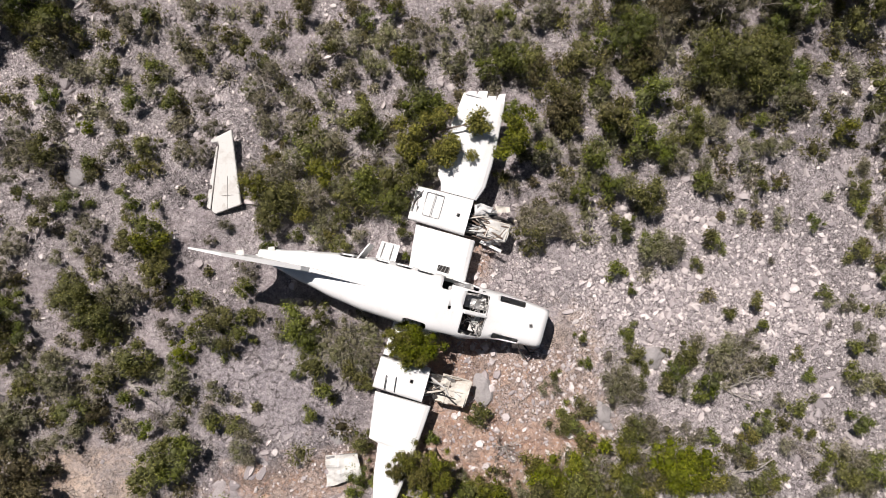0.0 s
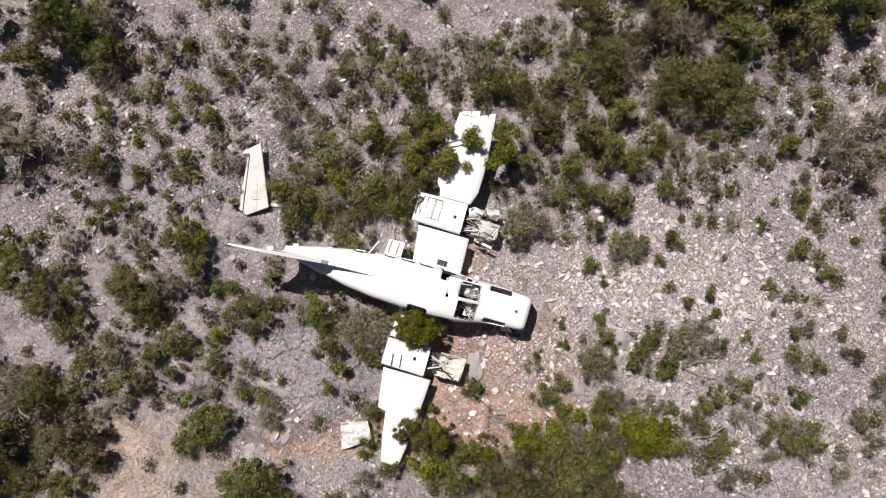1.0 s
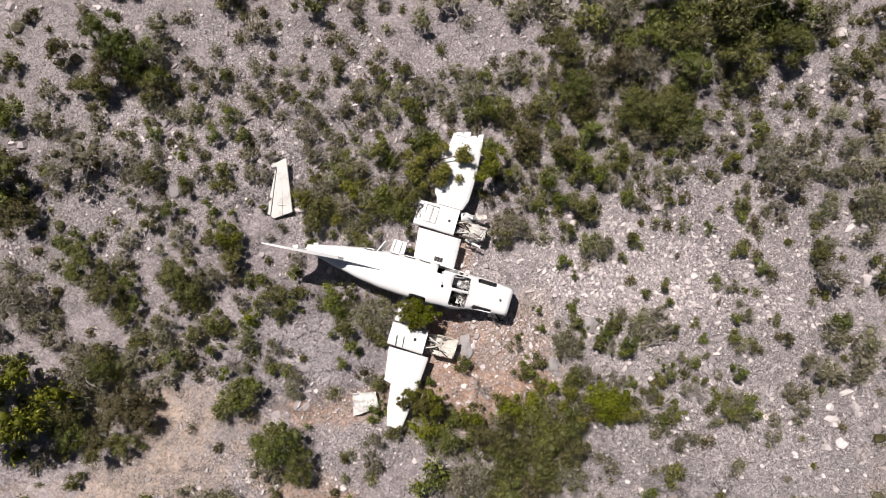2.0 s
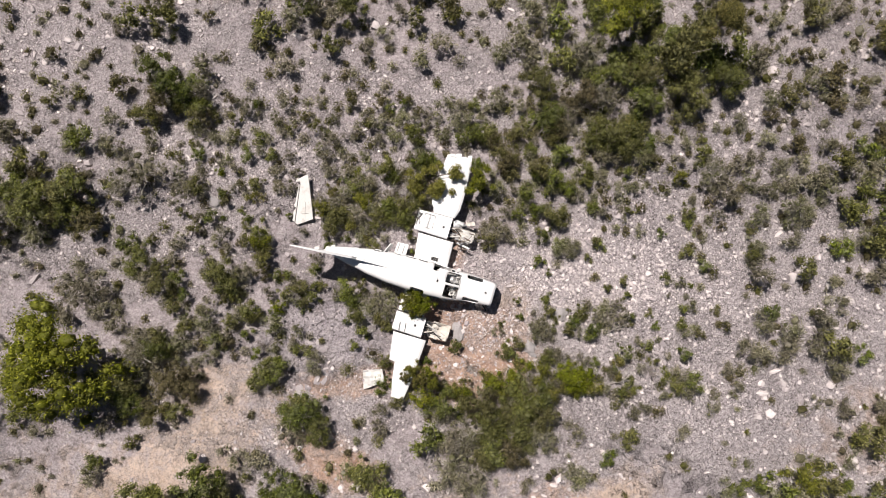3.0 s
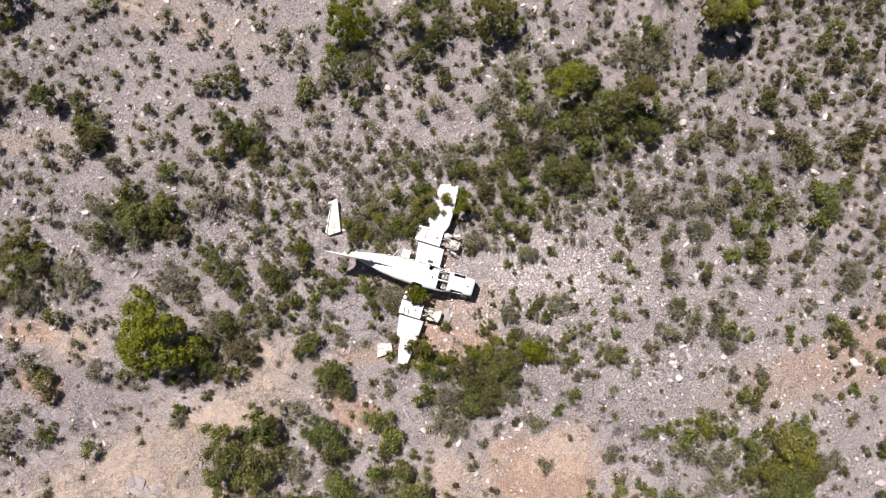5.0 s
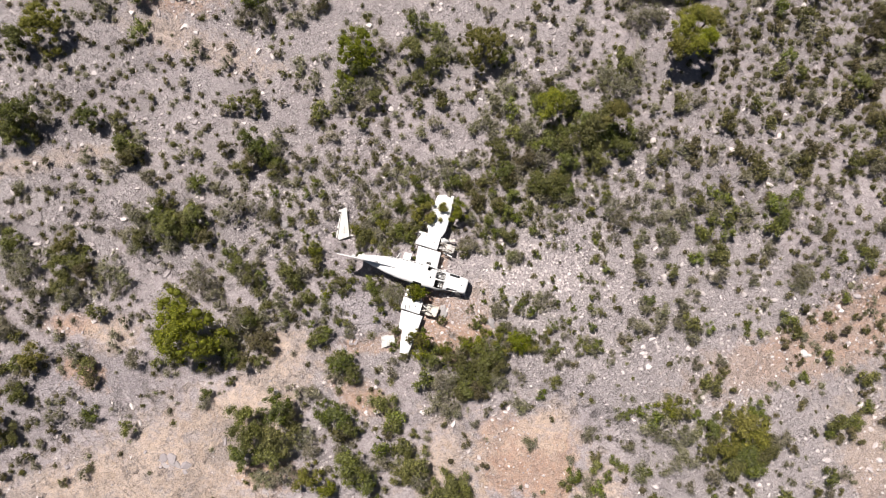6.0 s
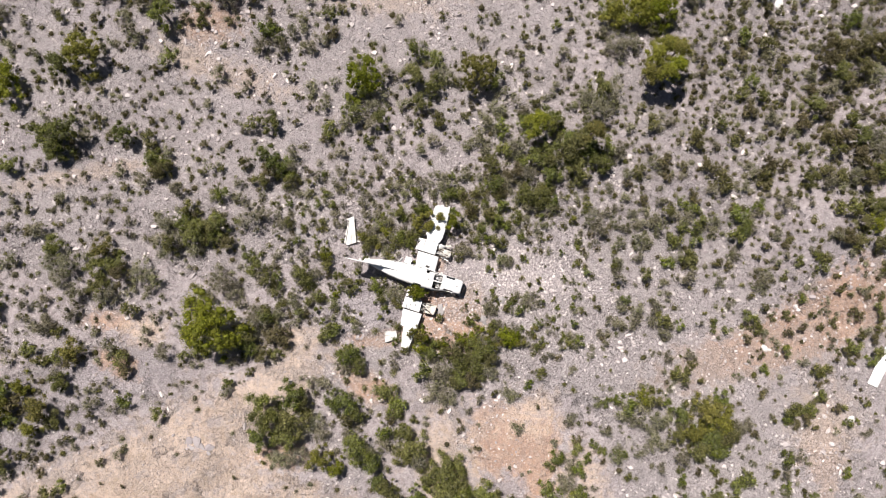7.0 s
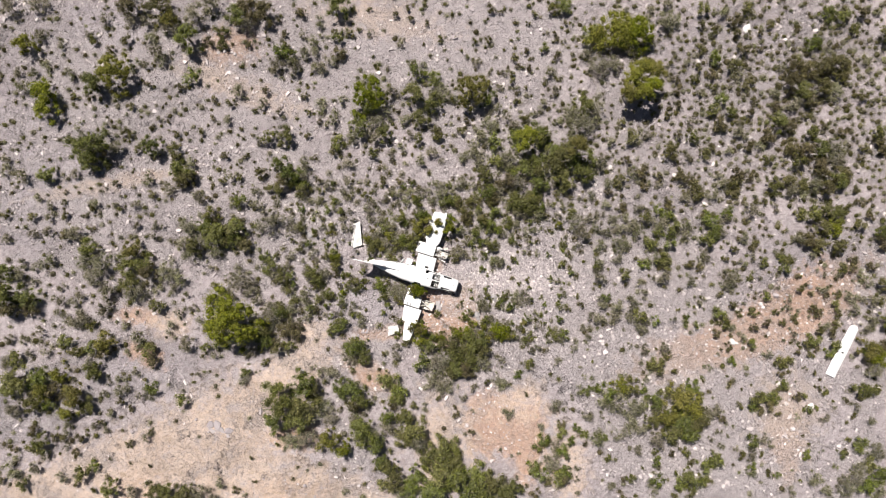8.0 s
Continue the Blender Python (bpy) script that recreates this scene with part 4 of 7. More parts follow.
def clump_mesh(name, rng, cen, size, count, length, wide=0.5, twiggy=0.1, splay=0.4, shade_core=0.6):
    clumps = len(cen)
    pick = rng.choice(clumps, count, p=size ** 2 / (size ** 2).sum())
    way = rng.normal(0, 1, (count, 3))
    way[:, 2] = np.abs(way[:, 2]) * 0.9 - 0.25
    way /= np.linalg.norm(way, axis=1)[:, None]
    far = 0.5 + 0.6 * rng.random(count) ** 0.8
    far = np.where(rng.random(count) < 0.14, far * rng.uniform(1.05, 1.5, count), far)
    at = cen[pick] + way * (size[pick] * far)[:, None]
    at[:, 2] = np.maximum(at[:, 2], 0.02)
    v, f = leaves(rng, at, way, length, wide, twiggy, splay)
    # a solid ball inside each clump, marked to take the dark inner-shade colour
    shade_cores = []
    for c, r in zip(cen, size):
        q = BALL_V * (r * shade_core * rng.uniform(0.75, 1.2, len(BALL_V)))[:, None] + c
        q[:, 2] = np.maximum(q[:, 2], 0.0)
        shade_cores.append(q)
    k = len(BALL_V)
    hv = np.concatenate(shade_cores)
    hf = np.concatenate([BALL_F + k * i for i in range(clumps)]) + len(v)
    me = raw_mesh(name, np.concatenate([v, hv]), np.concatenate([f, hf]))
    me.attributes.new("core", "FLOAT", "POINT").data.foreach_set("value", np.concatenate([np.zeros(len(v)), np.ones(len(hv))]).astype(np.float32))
    me.polygons.foreach_set("use_smooth", np.arange(len(f) + len(hf)) >= len(f))
    return me


def stem_mesh(name, seed, centres, thick, material, twigs=0, reach=0.2):
    rnd = random.Random(seed)
    bm = bmesh.new()
    for c in centres:
        c = Vector(c)
        k = Vector((c.x * 0.35 + rnd.uniform(-0.05, 0.05), c.y * 0.35 + rnd.uniform(-0.05, 0.05), c.z * 0.55))
        tube(bm, [(rnd.uniform(-0.03, 0.03), rnd.uniform(-0.03, 0.03), -0.05), k, c], [thick, thick * 0.7, thick * 0.3], 3)
        for _ in range(twigs):
            p = k.lerp(c, rnd.uniform(0.4, 1.0))
            d = Vector((rnd.gauss(0, 1), rnd.gauss(0, 1), rnd.gauss(0.45, 0.7))).normalized() * reach * rnd.uniform(0.5, 1.2)
            tube(bm, [p, p + d * 0.55 + Vector((0, 0, 0.02)), p + d + Vector((rnd.uniform(-1, 1), rnd.uniform(-1, 1), 0)) * reach * 0.25], [thick * 0.32, thick * 0.25, thick * 0.12], 3)
    return mesh_of(name, bm, material)


def kinds_of_shrub():
    """Shared meshes by size and kind: (radius, crown, stems)."""
    made = {}
    for size, radius, tall, count, length, clumps, spread, limbs in (
            ("s", 0.26, 0.42, 560, 0.046, 6, 0.42, 1), ("m", 0.52, 0.80, 1300, 0.050, 13, 0.34, 2), ("l", 1.0, 1.6, 3000, 0.080, 26, 0.26, 5), ("nl", 1.0, 1.5, 5000, 0.052, 26, 0.26, 7),
            ("x", 1.9, 2.9, 9000, 0.085, 95, 0.19, 8), ("fs", 0.26, 0.42, 170, 0.085, 4, 0.5, 0), ("fm", 0.52, 0.80, 560, 0.092, 9, 0.40, 0)):
        for kind in "gk":
            made[size + kind] = []
            for v in range(6 if size not in ("x", "nl") else 3):
                seed = {"s": 100, "m": 200, "l": 300, "x": 500, "nl": 800, "fs": 600, "fm": 700}[size] + v * 7 + (50 if kind == "k" else 0)
                dry = kind == "k"
                me, cen = crown_mesh("foliage", seed, radius, tall * (0.85 if dry else 1.0), 0.03, int(count * (1.1 if dry else 1.0)), length * (0.86 if dry else 1.0), clumps, spread, 0.34 if dry else 0.5, 1.0, 0.28 if dry else 0.08, 0.8 if size in ("s", "fs") or dry else 0.4, 0.42 if dry else 0.52 if size in ("nl", "l", "x") else 0.5)
                me.materials.append(LEAF_G)
                st = stem_mesh("branch_frame", seed, cen[:limbs if not dry else limbs + 2], 0.012 if size == "s" else 0.02 if size == "m" else 0.04, BLEACHED if dry else TWIG, 1 if not dry else 6, min(radius, 1.0) * 0.5) if limbs else None
                made[size + kind].append((radius, me, st))
    for kind, foot, tall in (("w", 0.75, 1.75), ("t", 2.0, 3.6)):
        made[kind] = []
        for v in range(4):
            me, cen = crown_mesh("crown", 400 + v + int(foot * 100), 0.8, tall, foot, 2600 if kind == "w" else 6500, 0.06, 20 if kind == "w" else 26, 0.27 if kind == "w" else 0.34, 0.6, 0.9, 0.1, 0.4, 0.6)
            me.materials.append(LEAF_G)
            bm = bmesh.new()
            rnd = random.Random(v)
            tube(bm, [(0, 0, -0.1), (0.05, 0.03, foot * 0.5), (0.02, -0.04, foot)], [0.09, 0.07, 0.055], 8)
            for c in cen[:12]:
                c = Vector(c)
                tube(bm, [(0.02, -0.03, foot * 0.9), (c.x * 0.5, c.y * 0.5, foot + (c.z - foot) * 0.4 + rnd.uniform(0, 0.1)), c], [0.045, 0.03, 0.012], 5)
            made[kind].append((0.8, me, mesh_of("trunk", bm, BARK)))
    return made


SHRUBS = kinds_of_shrub()
G, D, Y, K, T, W = "gdykTW"
LEAF_OF = {G: LEAF_G, D: LEAF_D, Y: LEAF_Y, K: LEAF_K, T: LEAF_Y, W: LEAF_Y}
LABEL_OF = {G: "olive-green leafy shrub growing on stony ground", D: "dark olive low shrub growing between pale stones", Y: "bright green rounded bush on the rocky slope",
            K: "greyish half-dry shrub with bare twigs among stones", T: "tall green tree with dense crown and dark shade", W: "small green leafy tree growing against the wreck"}
dice = random.Random(21)


FAR = {kind: [] for kind in (G, D, Y, K)}


def plant(*items):
    """Shrubs and trees at (x, y, radius, kind). Small ones far from the wreck are joined later on."""
    for x, y, r, kind in items:
        tree = kind in "TW"
        far = not tree and r < 0.78 and (abs(x) > 11.6 or abs(y) > 6.8)
        joined = far or not tree and r < 0.78 and math.hypot(x, y * 1.55) > 7.9
        if tree:
            pool = SHRUBS["w" if kind == W else "t"]
        else:
            pool = SHRUBS[("f" if far else "") + ("s" if r < 0.36 else "m" if r < 0.78 else "x" if r > 1.45 else "nl" if abs(x) < 12.5 and abs(y) < 7.6 else "l") + ("k" if kind == K else "g")]
        radius, crown, stems = pool[dice.randrange(len(pool))]
        k = r / radius
        up = k * dice.uniform(0.95, 1.4) if not tree else dice.uniform(0.92, 1.05)
        place, turn = Vector((x, y, z_at(x, y) - 0.02)), dice.uniform(0, 360)
        if joined:
            FAR[kind].append((pose(*place, 0, 0, turn) @ Matrix.Diagonal((k, k, up, 1)), crown, stems))
            continue
        name = "tree" if tree else "bush" if r >= 0.78 else "shrub"
        ob = thing(name, pose(*place, 0, 0, turn), LABEL_OF[kind], name, {"tree": "trees on the slope", "bush": "large bushes on the slope", "shrub": "shrubs round the wreck"}[name])
        for name, me, mat in (("crown" if tree else "foliage", crown, LEAF_OF[kind]), ("trunk" if tree else "branch_frame", stems, None)):
            p = new(name, me)
            p.parent = ob
            p.scale = (k, k, up)
            if mat:
                p.material_slots[0].link = "OBJECT"
                p.material_slots[0].material = mat


def arrays(me):
    v = np.empty(len(me.vertices) * 3)
    me.vertices.foreach_get("co", v)
    f = np.empty(len(me.loops), int)
    me.loops.foreach_get("vertex_index", f)
    return v.reshape(-1, 3), f


def join_far():
    """The far shrubs of one kind as one thing."""
    rng = np.random.default_rng(3)
    for kind, items in FAR.items():
        if not items:
            continue
        verts, faces, tones, cores, off = [], [], [], [], 0
        for m, crown, _ in items:
            v, f = arrays(crown)
            m = np.array(m)
            verts.append(v @ m[:3, :3].T + m[:3, 3])
            faces.append(f.reshape(-1, 3) + off)
            tones.append(np.full(len(v), rng.random(), np.float32))
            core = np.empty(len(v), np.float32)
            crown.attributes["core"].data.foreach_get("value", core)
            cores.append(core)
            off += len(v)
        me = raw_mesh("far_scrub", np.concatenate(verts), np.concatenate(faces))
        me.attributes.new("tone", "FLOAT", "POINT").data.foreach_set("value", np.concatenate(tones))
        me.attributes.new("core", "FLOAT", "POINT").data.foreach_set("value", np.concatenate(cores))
        me.polygons.foreach_set("use_smooth", np.concatenate(cores)[np.concatenate(faces)[:, 0]] > 0.5)
        me.materials.append(LEAF_OF[kind])
        tagged(new("far_scrub", me), LABEL_OF[kind].replace(" shrub", " shrubs").replace(" bush", " bushes"), "scrub", kind="stuff")


plant((-30.3, -11.5, 0.83, K), (-28.9, -13.1, 0.41, D), (-29.1, -13.5, 0.31, D), (-28.1, -14.1, 0.83, G), (-28.8, -14.4, 0.61, D), (-30.3, -14.6, 0.31, D), (-28.5, -16, 0.46, K), (-30.1, -16, 0.72, K), (-29.7, -16.4, 0.51, K), (-28.8, -15.6, 0.31, K), (-30, -15.2, 0.41, K), (-29.4, -17.2, 0.56, G), (-31, -16.9, 0.31, D))
plant((-31, -4.2, 1.01, D), (-29.6, -4.1, 0.82, D), (-31.2, -6.5, 0.46, K), (-30.2, -6.5, 0.41, K), (-28.9, -6, 0.46, K), (-28.4, -7.3, 0.51, K), (-30.4, -7.9, 0.72, G), (-31, -8.2, 0.61, K), (-29.5, -7.5, 0.46, K), (-29.9, -9.3, 1.28, G), (-28.5, -9.5, 1.1, G), (-30.8, -10.2, 0.83, G), (-28.9, -11, 0.92, D))
plant((-32, 2.8, 0.41, D), (-29.9, 2.7, 0.46, D), (-28.7, 2.7, 0.46, K), (-28.6, 1.6, 0.51, K), (-29.8, 1.4, 0.51, K), (-31.9, 1.1, 0.51, K), (-28.6, -0.6, 0.72, K), (-29.5, -1.1, 0.46, K), (-30.5, -0.8, 0.46, K), (-31.4, -1.4, 0.92, G), (-30.5, -1.8, 0.83, K), (-31.1, -3.1, 1.37, G), (-29.9, -3.3, 1.19, G), (-29.6, -2.3, 0.41, K))
plant((-32.1, 7.2, 0.51, K), (-30.9, 5.8, 0.67, K), (-29.1, 5.9, 0.87, G), (-32.1, 6.3, 0.61, K), (-29.6, 4.2, 0.41, K), (-28.7, 3.7, 0.41, K))
plant((-31.1, 15.9, 0.96, Y), (-29.2, 12.2, 1.3, Y), (-29.1, 10.8, 1.2, Y), (-31.3, 12.5, 0.61, K), (-29.7, 14.4, 0.51, K), (-30.6, 13.9, 0.41, K), (-31.7, 14, 0.46, K), (-28.6, 16.1, 0.46, K), (-30.1, 16.7, 0.61, K))
plant((-32.4, 18.7, 0.92, K), (-30.4, 19.1, 0.82, K))
plant((-26.2, -11.8, 0.82, Y), (-25, -11.2, 0.82, G), (-27.9, -11.2, 0.61, G), (-21.8, -11.4, 0.31, D), (-26.4, -12.9, 0.56, K), (-27.4, -13.7, 0.36, D), (-26.6, -13.7, 0.31, D), (-25.4, -13.6, 0.46, D), (-26.5, -14.4, 0.36, K), (-23.7, -13.1, 0.36, K), (-24.4, -12.7, 0.41, K), (-24, -12.5, 0.31, D), (-21.9, -14.1, 0.36, D), (-20.6, -13.6, 0.46, K), (-20.3, -13.3, 0.26, D), (-20.3, -15.7, 0.21, D), (-21.8, -15.6, 0.15, D), (-24.3, -15.7, 0.51, G), (-25.1, -16.2, 0.72, G), (-25.6, -16.6, 0.41, K), (-26.6, -16.6, 0.51, K), (-28, -15.1, 0.41, K), (-23.2, -15.2, 0.21, K), (-23.4, -16.6, 0.26, D), (-22.9, -17.4, 0.82, G), (-24.3, -17.5, 0.26, D), (-25.6, -17.1, 0.26, D), (-25.7, -14.8, 0.36, D), (-23.4, -11.8, 0.41, K), (-21.4, -17.5, 0.61, K))
plant((-26.6, -4.9, 0.72, K), (-26, -5.1, 0.67, K), (-25.4, -4.7, 0.72, K), (-25.2, -5.3, 0.51, D), (-27.5, -4.5, 0.51, K), (-22.7, -5.3, 0.41, K), (-26.8, -6.6, 0.67, G), (-26.3, -7.3, 0.51, D), (-25.7, -7.3, 0.36, D), (-23.8, -6.6, 0.92, Y), (-24.8, -7, 0.72, G), (-24, -7.4, 0.61, D), (-24.5, -8.7, 0.83, G), (-24.8, -8.1, 0.61, K), (-27.9, -10.2, 1.01, Y), (-27, -8.9, 0.83, Y), (-25.7, -10.5, 1.19, Y), (-27.4, -10.2, 0.72, D), (-20.8, -7.2, 0.72, G), (-20.3, -7.8, 0.61, D), (-21.5, -6.3, 0.77, K), (-22.7, -9.3, 0.46, K), (-23.6, -9.7, 0.31, K), (-21.6, -8.9, 0.41, K), (-21, -9.4, 0.21, D), (-23.9, -10.4, 0.36, K), (-22.6, -10.3, 0.56, K), (-22.2, -10.1, 0.46, K), (-20.3, -10.1, 0.61, G), (-20.5, -10.7, 0.36, K), (-21.2, -10.4, 0.46, K), (-22.6, -11, 0.36, D))
plant((-27.6, 2.9, 0.31, D), (-20.5, 2.2, 0.46, K), (-20.7, 1.6, 0.51, K), (-22.1, 2.2, 0.31, D), (-25.9, 1.9, 0.26, D), (-26.8, 1.6, 0.82, K), (-27.3, 1.4, 0.51, D), (-25.4, 0.4, 0.92, G), (-25.8, -0.5, 0.83, K), (-24.5, -0.6, 1.01, K), (-25.1, -1.7, 0.82, K), (-24, -2.6, 0.83, K), (-22.2, 0.3, 1.01, Y), (-22.6, -0.8, 1.01, G), (-21.3, -0.6, 0.92, G), (-20.9, -1.4, 0.92, D), (-22.5, -2.1, 1.01, G), (-21.7, -2.7, 0.82, K), (-22.3, -3.2, 0.72, K), (-20.3, -2.5, 0.51, K), (-27.6, -3.5, 0.61, K), (-26.6, -3.7, 0.46, K), (-26.2, -3.2, 0.46, K), (-24.2, -4, 0.72, K), (-20.3, -3.8, 0.67, G), (-27.5, -2.6, 0.41, K))
plant((-26.4, 8, 1.28, G), (-25, 8.1, 1.28, G), (-25.8, 7.1, 1.01, G), (-21.2, 8.4, 0.96, G), (-26.9, 9.7, 0.46, K), (-23.4, 9.4, 0.41, D), (-23, 9.2, 0.31, D), (-25, 9.9, 0.36, K), (-23.8, 8.2, 0.61, K), (-22.4, 8.1, 0.36, D), (-21.4, 9.8, 0.26, D), (-27.1, 6.2, 0.51, K), (-21.3, 5.9, 0.67, K), (-21, 4.7, 0.41, D), (-23.9, 5.4, 0.31, D), (-24.9, 4.9, 0.31, K), (-27.8, 4.7, 0.21, D), (-25.5, 3.9, 0.51, K), (-25.7, 3.5, 0.36, D), (-23.8, 3.8, 0.41, K), (-22.3, 3.8, 0.41, K), (-23.4, 3.5, 0.26, D), (-27.9, 3.9, 0.26, D))
plant((-24.1, 13.9, 1.5, Y), (-25.6, 12.9, 1.14, G), (-26.2, 16.6, 0.41, D), (-23.6, 16.6, 0.51, D), (-24.9, 15.8, 0.46, D), (-21.2, 15.8, 0.77, K), (-20.9, 15.2, 0.61, K), (-21.8, 16.8, 0.56, K), (-22, 14.7, 0.51, K), (-22.9, 14.6, 0.61, K), (-21.9, 13.2, 0.31, D), (-27.8, 13.8, 0.51, K), (-20.8, 10.5, 0.36, K), (-20.2, 10.3, 0.21, D), (-23, 11.4, 0.31, D), (-27.5, 12.1, 0.31, D))
plant((-20.6, 18.3, 1.01, Y), (-20.4, 17.4, 0.77, K), (-23.2, 19.4, 1.14, D), (-21.4, 19.2, 1.28, D), (-26.5, 17.1, 0.46, K), (-25.2, 18.2, 0.61, K), (-23.5, 18.3, 0.72, K), (-22.4, 18.1, 0.61, K))
plant((-19.7, -17.3, 0.92, G), (-18.6, -17.5, 1.01, G), (-17.6, -17.4, 0.83, G), (-16.6, -17.5, 0.72, K), (-17.3, -17.5, 0.41, D), (-15, -16.9, 0.46, K), (-15.6, -17.7, 0.61, K), (-12.5, -16.7, 0.21, D), (-13.9, -17.4, 0.36, D), (-13.3, -17.7, 0.26, K), (-12.8, -15, 0.21, D))
plant((-18.7, -4.2, 0.46, K), (-17, -4.8, 0.41, K), (-19.3, -5.4, 0.61, K), (-14.2, -4.7, 2.3, Y), (-14.4, -4.4, 1.4, Y), (-12.1, -5.3, 0.77, K), (-17.7, -6.7, 0.67, K), (-18, -6.3, 0.41, K), (-15.8, -7.5, 0.36, K), (-16.5, -6.9, 0.46, G), (-15.4, -6.6, 0.61, G), (-18, -10.8, 0.56, G), (-18.3, -10.1, 0.26, K), (-17.1, -9, 0.26, K), (-13.1, -5.7, 0.92, G), (-12.5, -7, 0.36, D), (-12.1, -7.9, 0.41, D), (-13.5, -7.6, 0.31, K), (-13.1, -7.3, 0.36, K), (-13.6, -9.1, 0.61, K), (-13.4, -8.7, 0.46, G), (-12.6, -8.7, 0.21, K))
plant((-17.4, 0.8, 0.89, G), (-16.2, 1.3, 0.99, G), (-14.6, 2.1, 0.94, G), (-16.4, 2.8, 0.46, D), (-18.1, 2.3, 0.83, K), (-17, 2.3, 0.92, G), (-15.9, 1.7, 1.01, G), (-17, 1.2, 0.83, K), (-15.9, 0.6, 0.72, K), (-18.5, 1, 0.61, K), (-17.8, 0.1, 0.72, K), (-19.4, -1.2, 0.92, K), (-18.6, -1.6, 0.72, K), (-19, -2.2, 0.51, K), (-17.7, -3.9, 0.36, K), (-18.2, -3.1, 0.31, K), (-19.2, -2.9, 0.31, K), (-16.1, -2.2, 0.31, D), (-16.4, -0.7, 0.31, K), (-15.8, 0.6, 0.41, K), (-14.2, 2.1, 1.14, G), (-14.9, 1.3, 0.83, G), (-14, 0.9, 0.83, D), (-15.3, 1.3, 0.61, D), (-12.1, 2.6, 1.1, K), (-12.3, 0, 0.51, G), (-13.9, -1.9, 1.01, K), (-14.6, -1.5, 0.77, K), (-13.3, -2.6, 0.61, K), (-14.7, -2.8, 0.61, K), (-12.8, -3.2, 0.51, K))
plant((-12.9, 6.5, 0.55, D), (-18.7, 5.8, 0.84, D), (-19.5, 8.1, 0.61, G), (-19.4, 7.4, 0.56, D), (-18.2, 7.2, 0.51, K), (-19.4, 9.4, 0.36, D), (-17.6, 9.6, 0.31, D), (-12.4, 9.3, 0.67, G), (-12.9, 8.8, 0.41, K), (-15.7, 7.8, 0.41, D), (-14.1, 7.8, 0.21, D), (-18.9, 6.4, 1.01, G), (-18.3, 6.1, 0.82, D), (-19.8, 5.1, 0.67, K), (-17.4, 4.4, 0.51, K), (-17.7, 4.7, 0.46, K), (-16.8, 4.5, 0.31, D), (-16.5, 3.2, 0.67, D), (-13.2, 5, 0.46, K), (-14.2, 4.3, 0.67, G), (-13.1, 4.1, 0.61, K), (-14.8, 4.1, 0.46, K), (-15.2, 6.3, 0.46, K), (-14.5, 6.1, 0.31, D), (-12.3, 5.3, 0.36, D), (-15.8, 5.8, 0.36, D))
plant((-18.7, 16.7, 1.19, G), (-17.3, 16.7, 0.51, D), (-16.2, 16.5, 0.46, D), (-18.5, 13.8, 0.77, G), (-19.5, 13.1, 0.41, D), (-16.8, 10.7, 0.26, D), (-16.8, 12.2, 0.31, D), (-14.3, 16.7, 0.36, D), (-16.3, 16.5, 0.41, D), (-15, 13, 0.72, K), (-12.8, 13, 0.41, D), (-15.5, 11.9, 0.41, D), (-13, 12, 0.51, K), (-13.6, 11.4, 0.26, D), (-15.6, 10.6, 0.46, K))
plant((-18.4, 18.8, 1.14, K), (-17.2, 19.6, 0.83, K), (-16.5, 17.6, 0.61, D), (-15.3, 18.6, 1.23, G), (-14.3, 19.4, 1.01, D), (-13, 19, 1.1, D), (-14.5, 18.1, 0.82, K))
plant((-10.5, -11.1, 1.37, G), (-8.8, -11.1, 1.37, G), (-7.6, -11.1, 0.92, K), (-10.9, -12.2, 1.14, G), (-9.2, -12.1, 1.14, G), (-9.6, -13.4, 1.01, K), (-8.6, -13.4, 0.83, K), (-7, -11.7, 0.82, K), (-5.1, -11.9, 0.61, K), (-4.4, -11.5, 0.41, K), (-7.1, -13.6, 1.01, Y), (-6, -14, 0.83, Y), (-4.4, -12.9, 1.19, G), (-4.6, -12.3, 0.92, G), (-5.9, -14.3, 0.26, D), (-4.3, -16.8, 0.21, D), (-5.7, -17.4, 0.36, K), (-10.9, -14, 0.21, D))
plant((-11.4, -4.3, 1.05, K), (-12, -5.5, 0.83, G), (-11, -4.2, 0.82, G), (-11.6, -6.2, 0.61, D), (-12, -6.1, 0.83, G), (-11.2, -6.8, 0.72, D), (-10.3, -6.6, 0.51, G), (-5.2, -6.6, 1.01, G), (-4.5, -7.3, 0.82, G), (-5.8, -7.5, 0.72, K), (-5.4, -6.2, 0.72, G), (-11, -9.9, 1.14, G), (-9.1, -9.4, 1.28, G), (-8.1, -9.9, 0.92, G), (-5.3, -9.8, 1.1, G), (-6.2, -9.8, 0.83, G), (-4.5, -10.4, 0.82, G), (-5.1, -10.9, 0.72, D), (-7, -8.6, 0.61, K), (-7.9, -8.6, 0.46, K), (-8.4, -8.2, 0.31, K), (-5.4, -8.5, 0.26, D))
plant((-10.9, -3.7, 0.58, G), (-11.8, -0.6, 0.83, G), (-10.9, -1.4, 0.82, G), (-11.6, -1.2, 0.61, K), (-11.7, -4, 0.83, K))
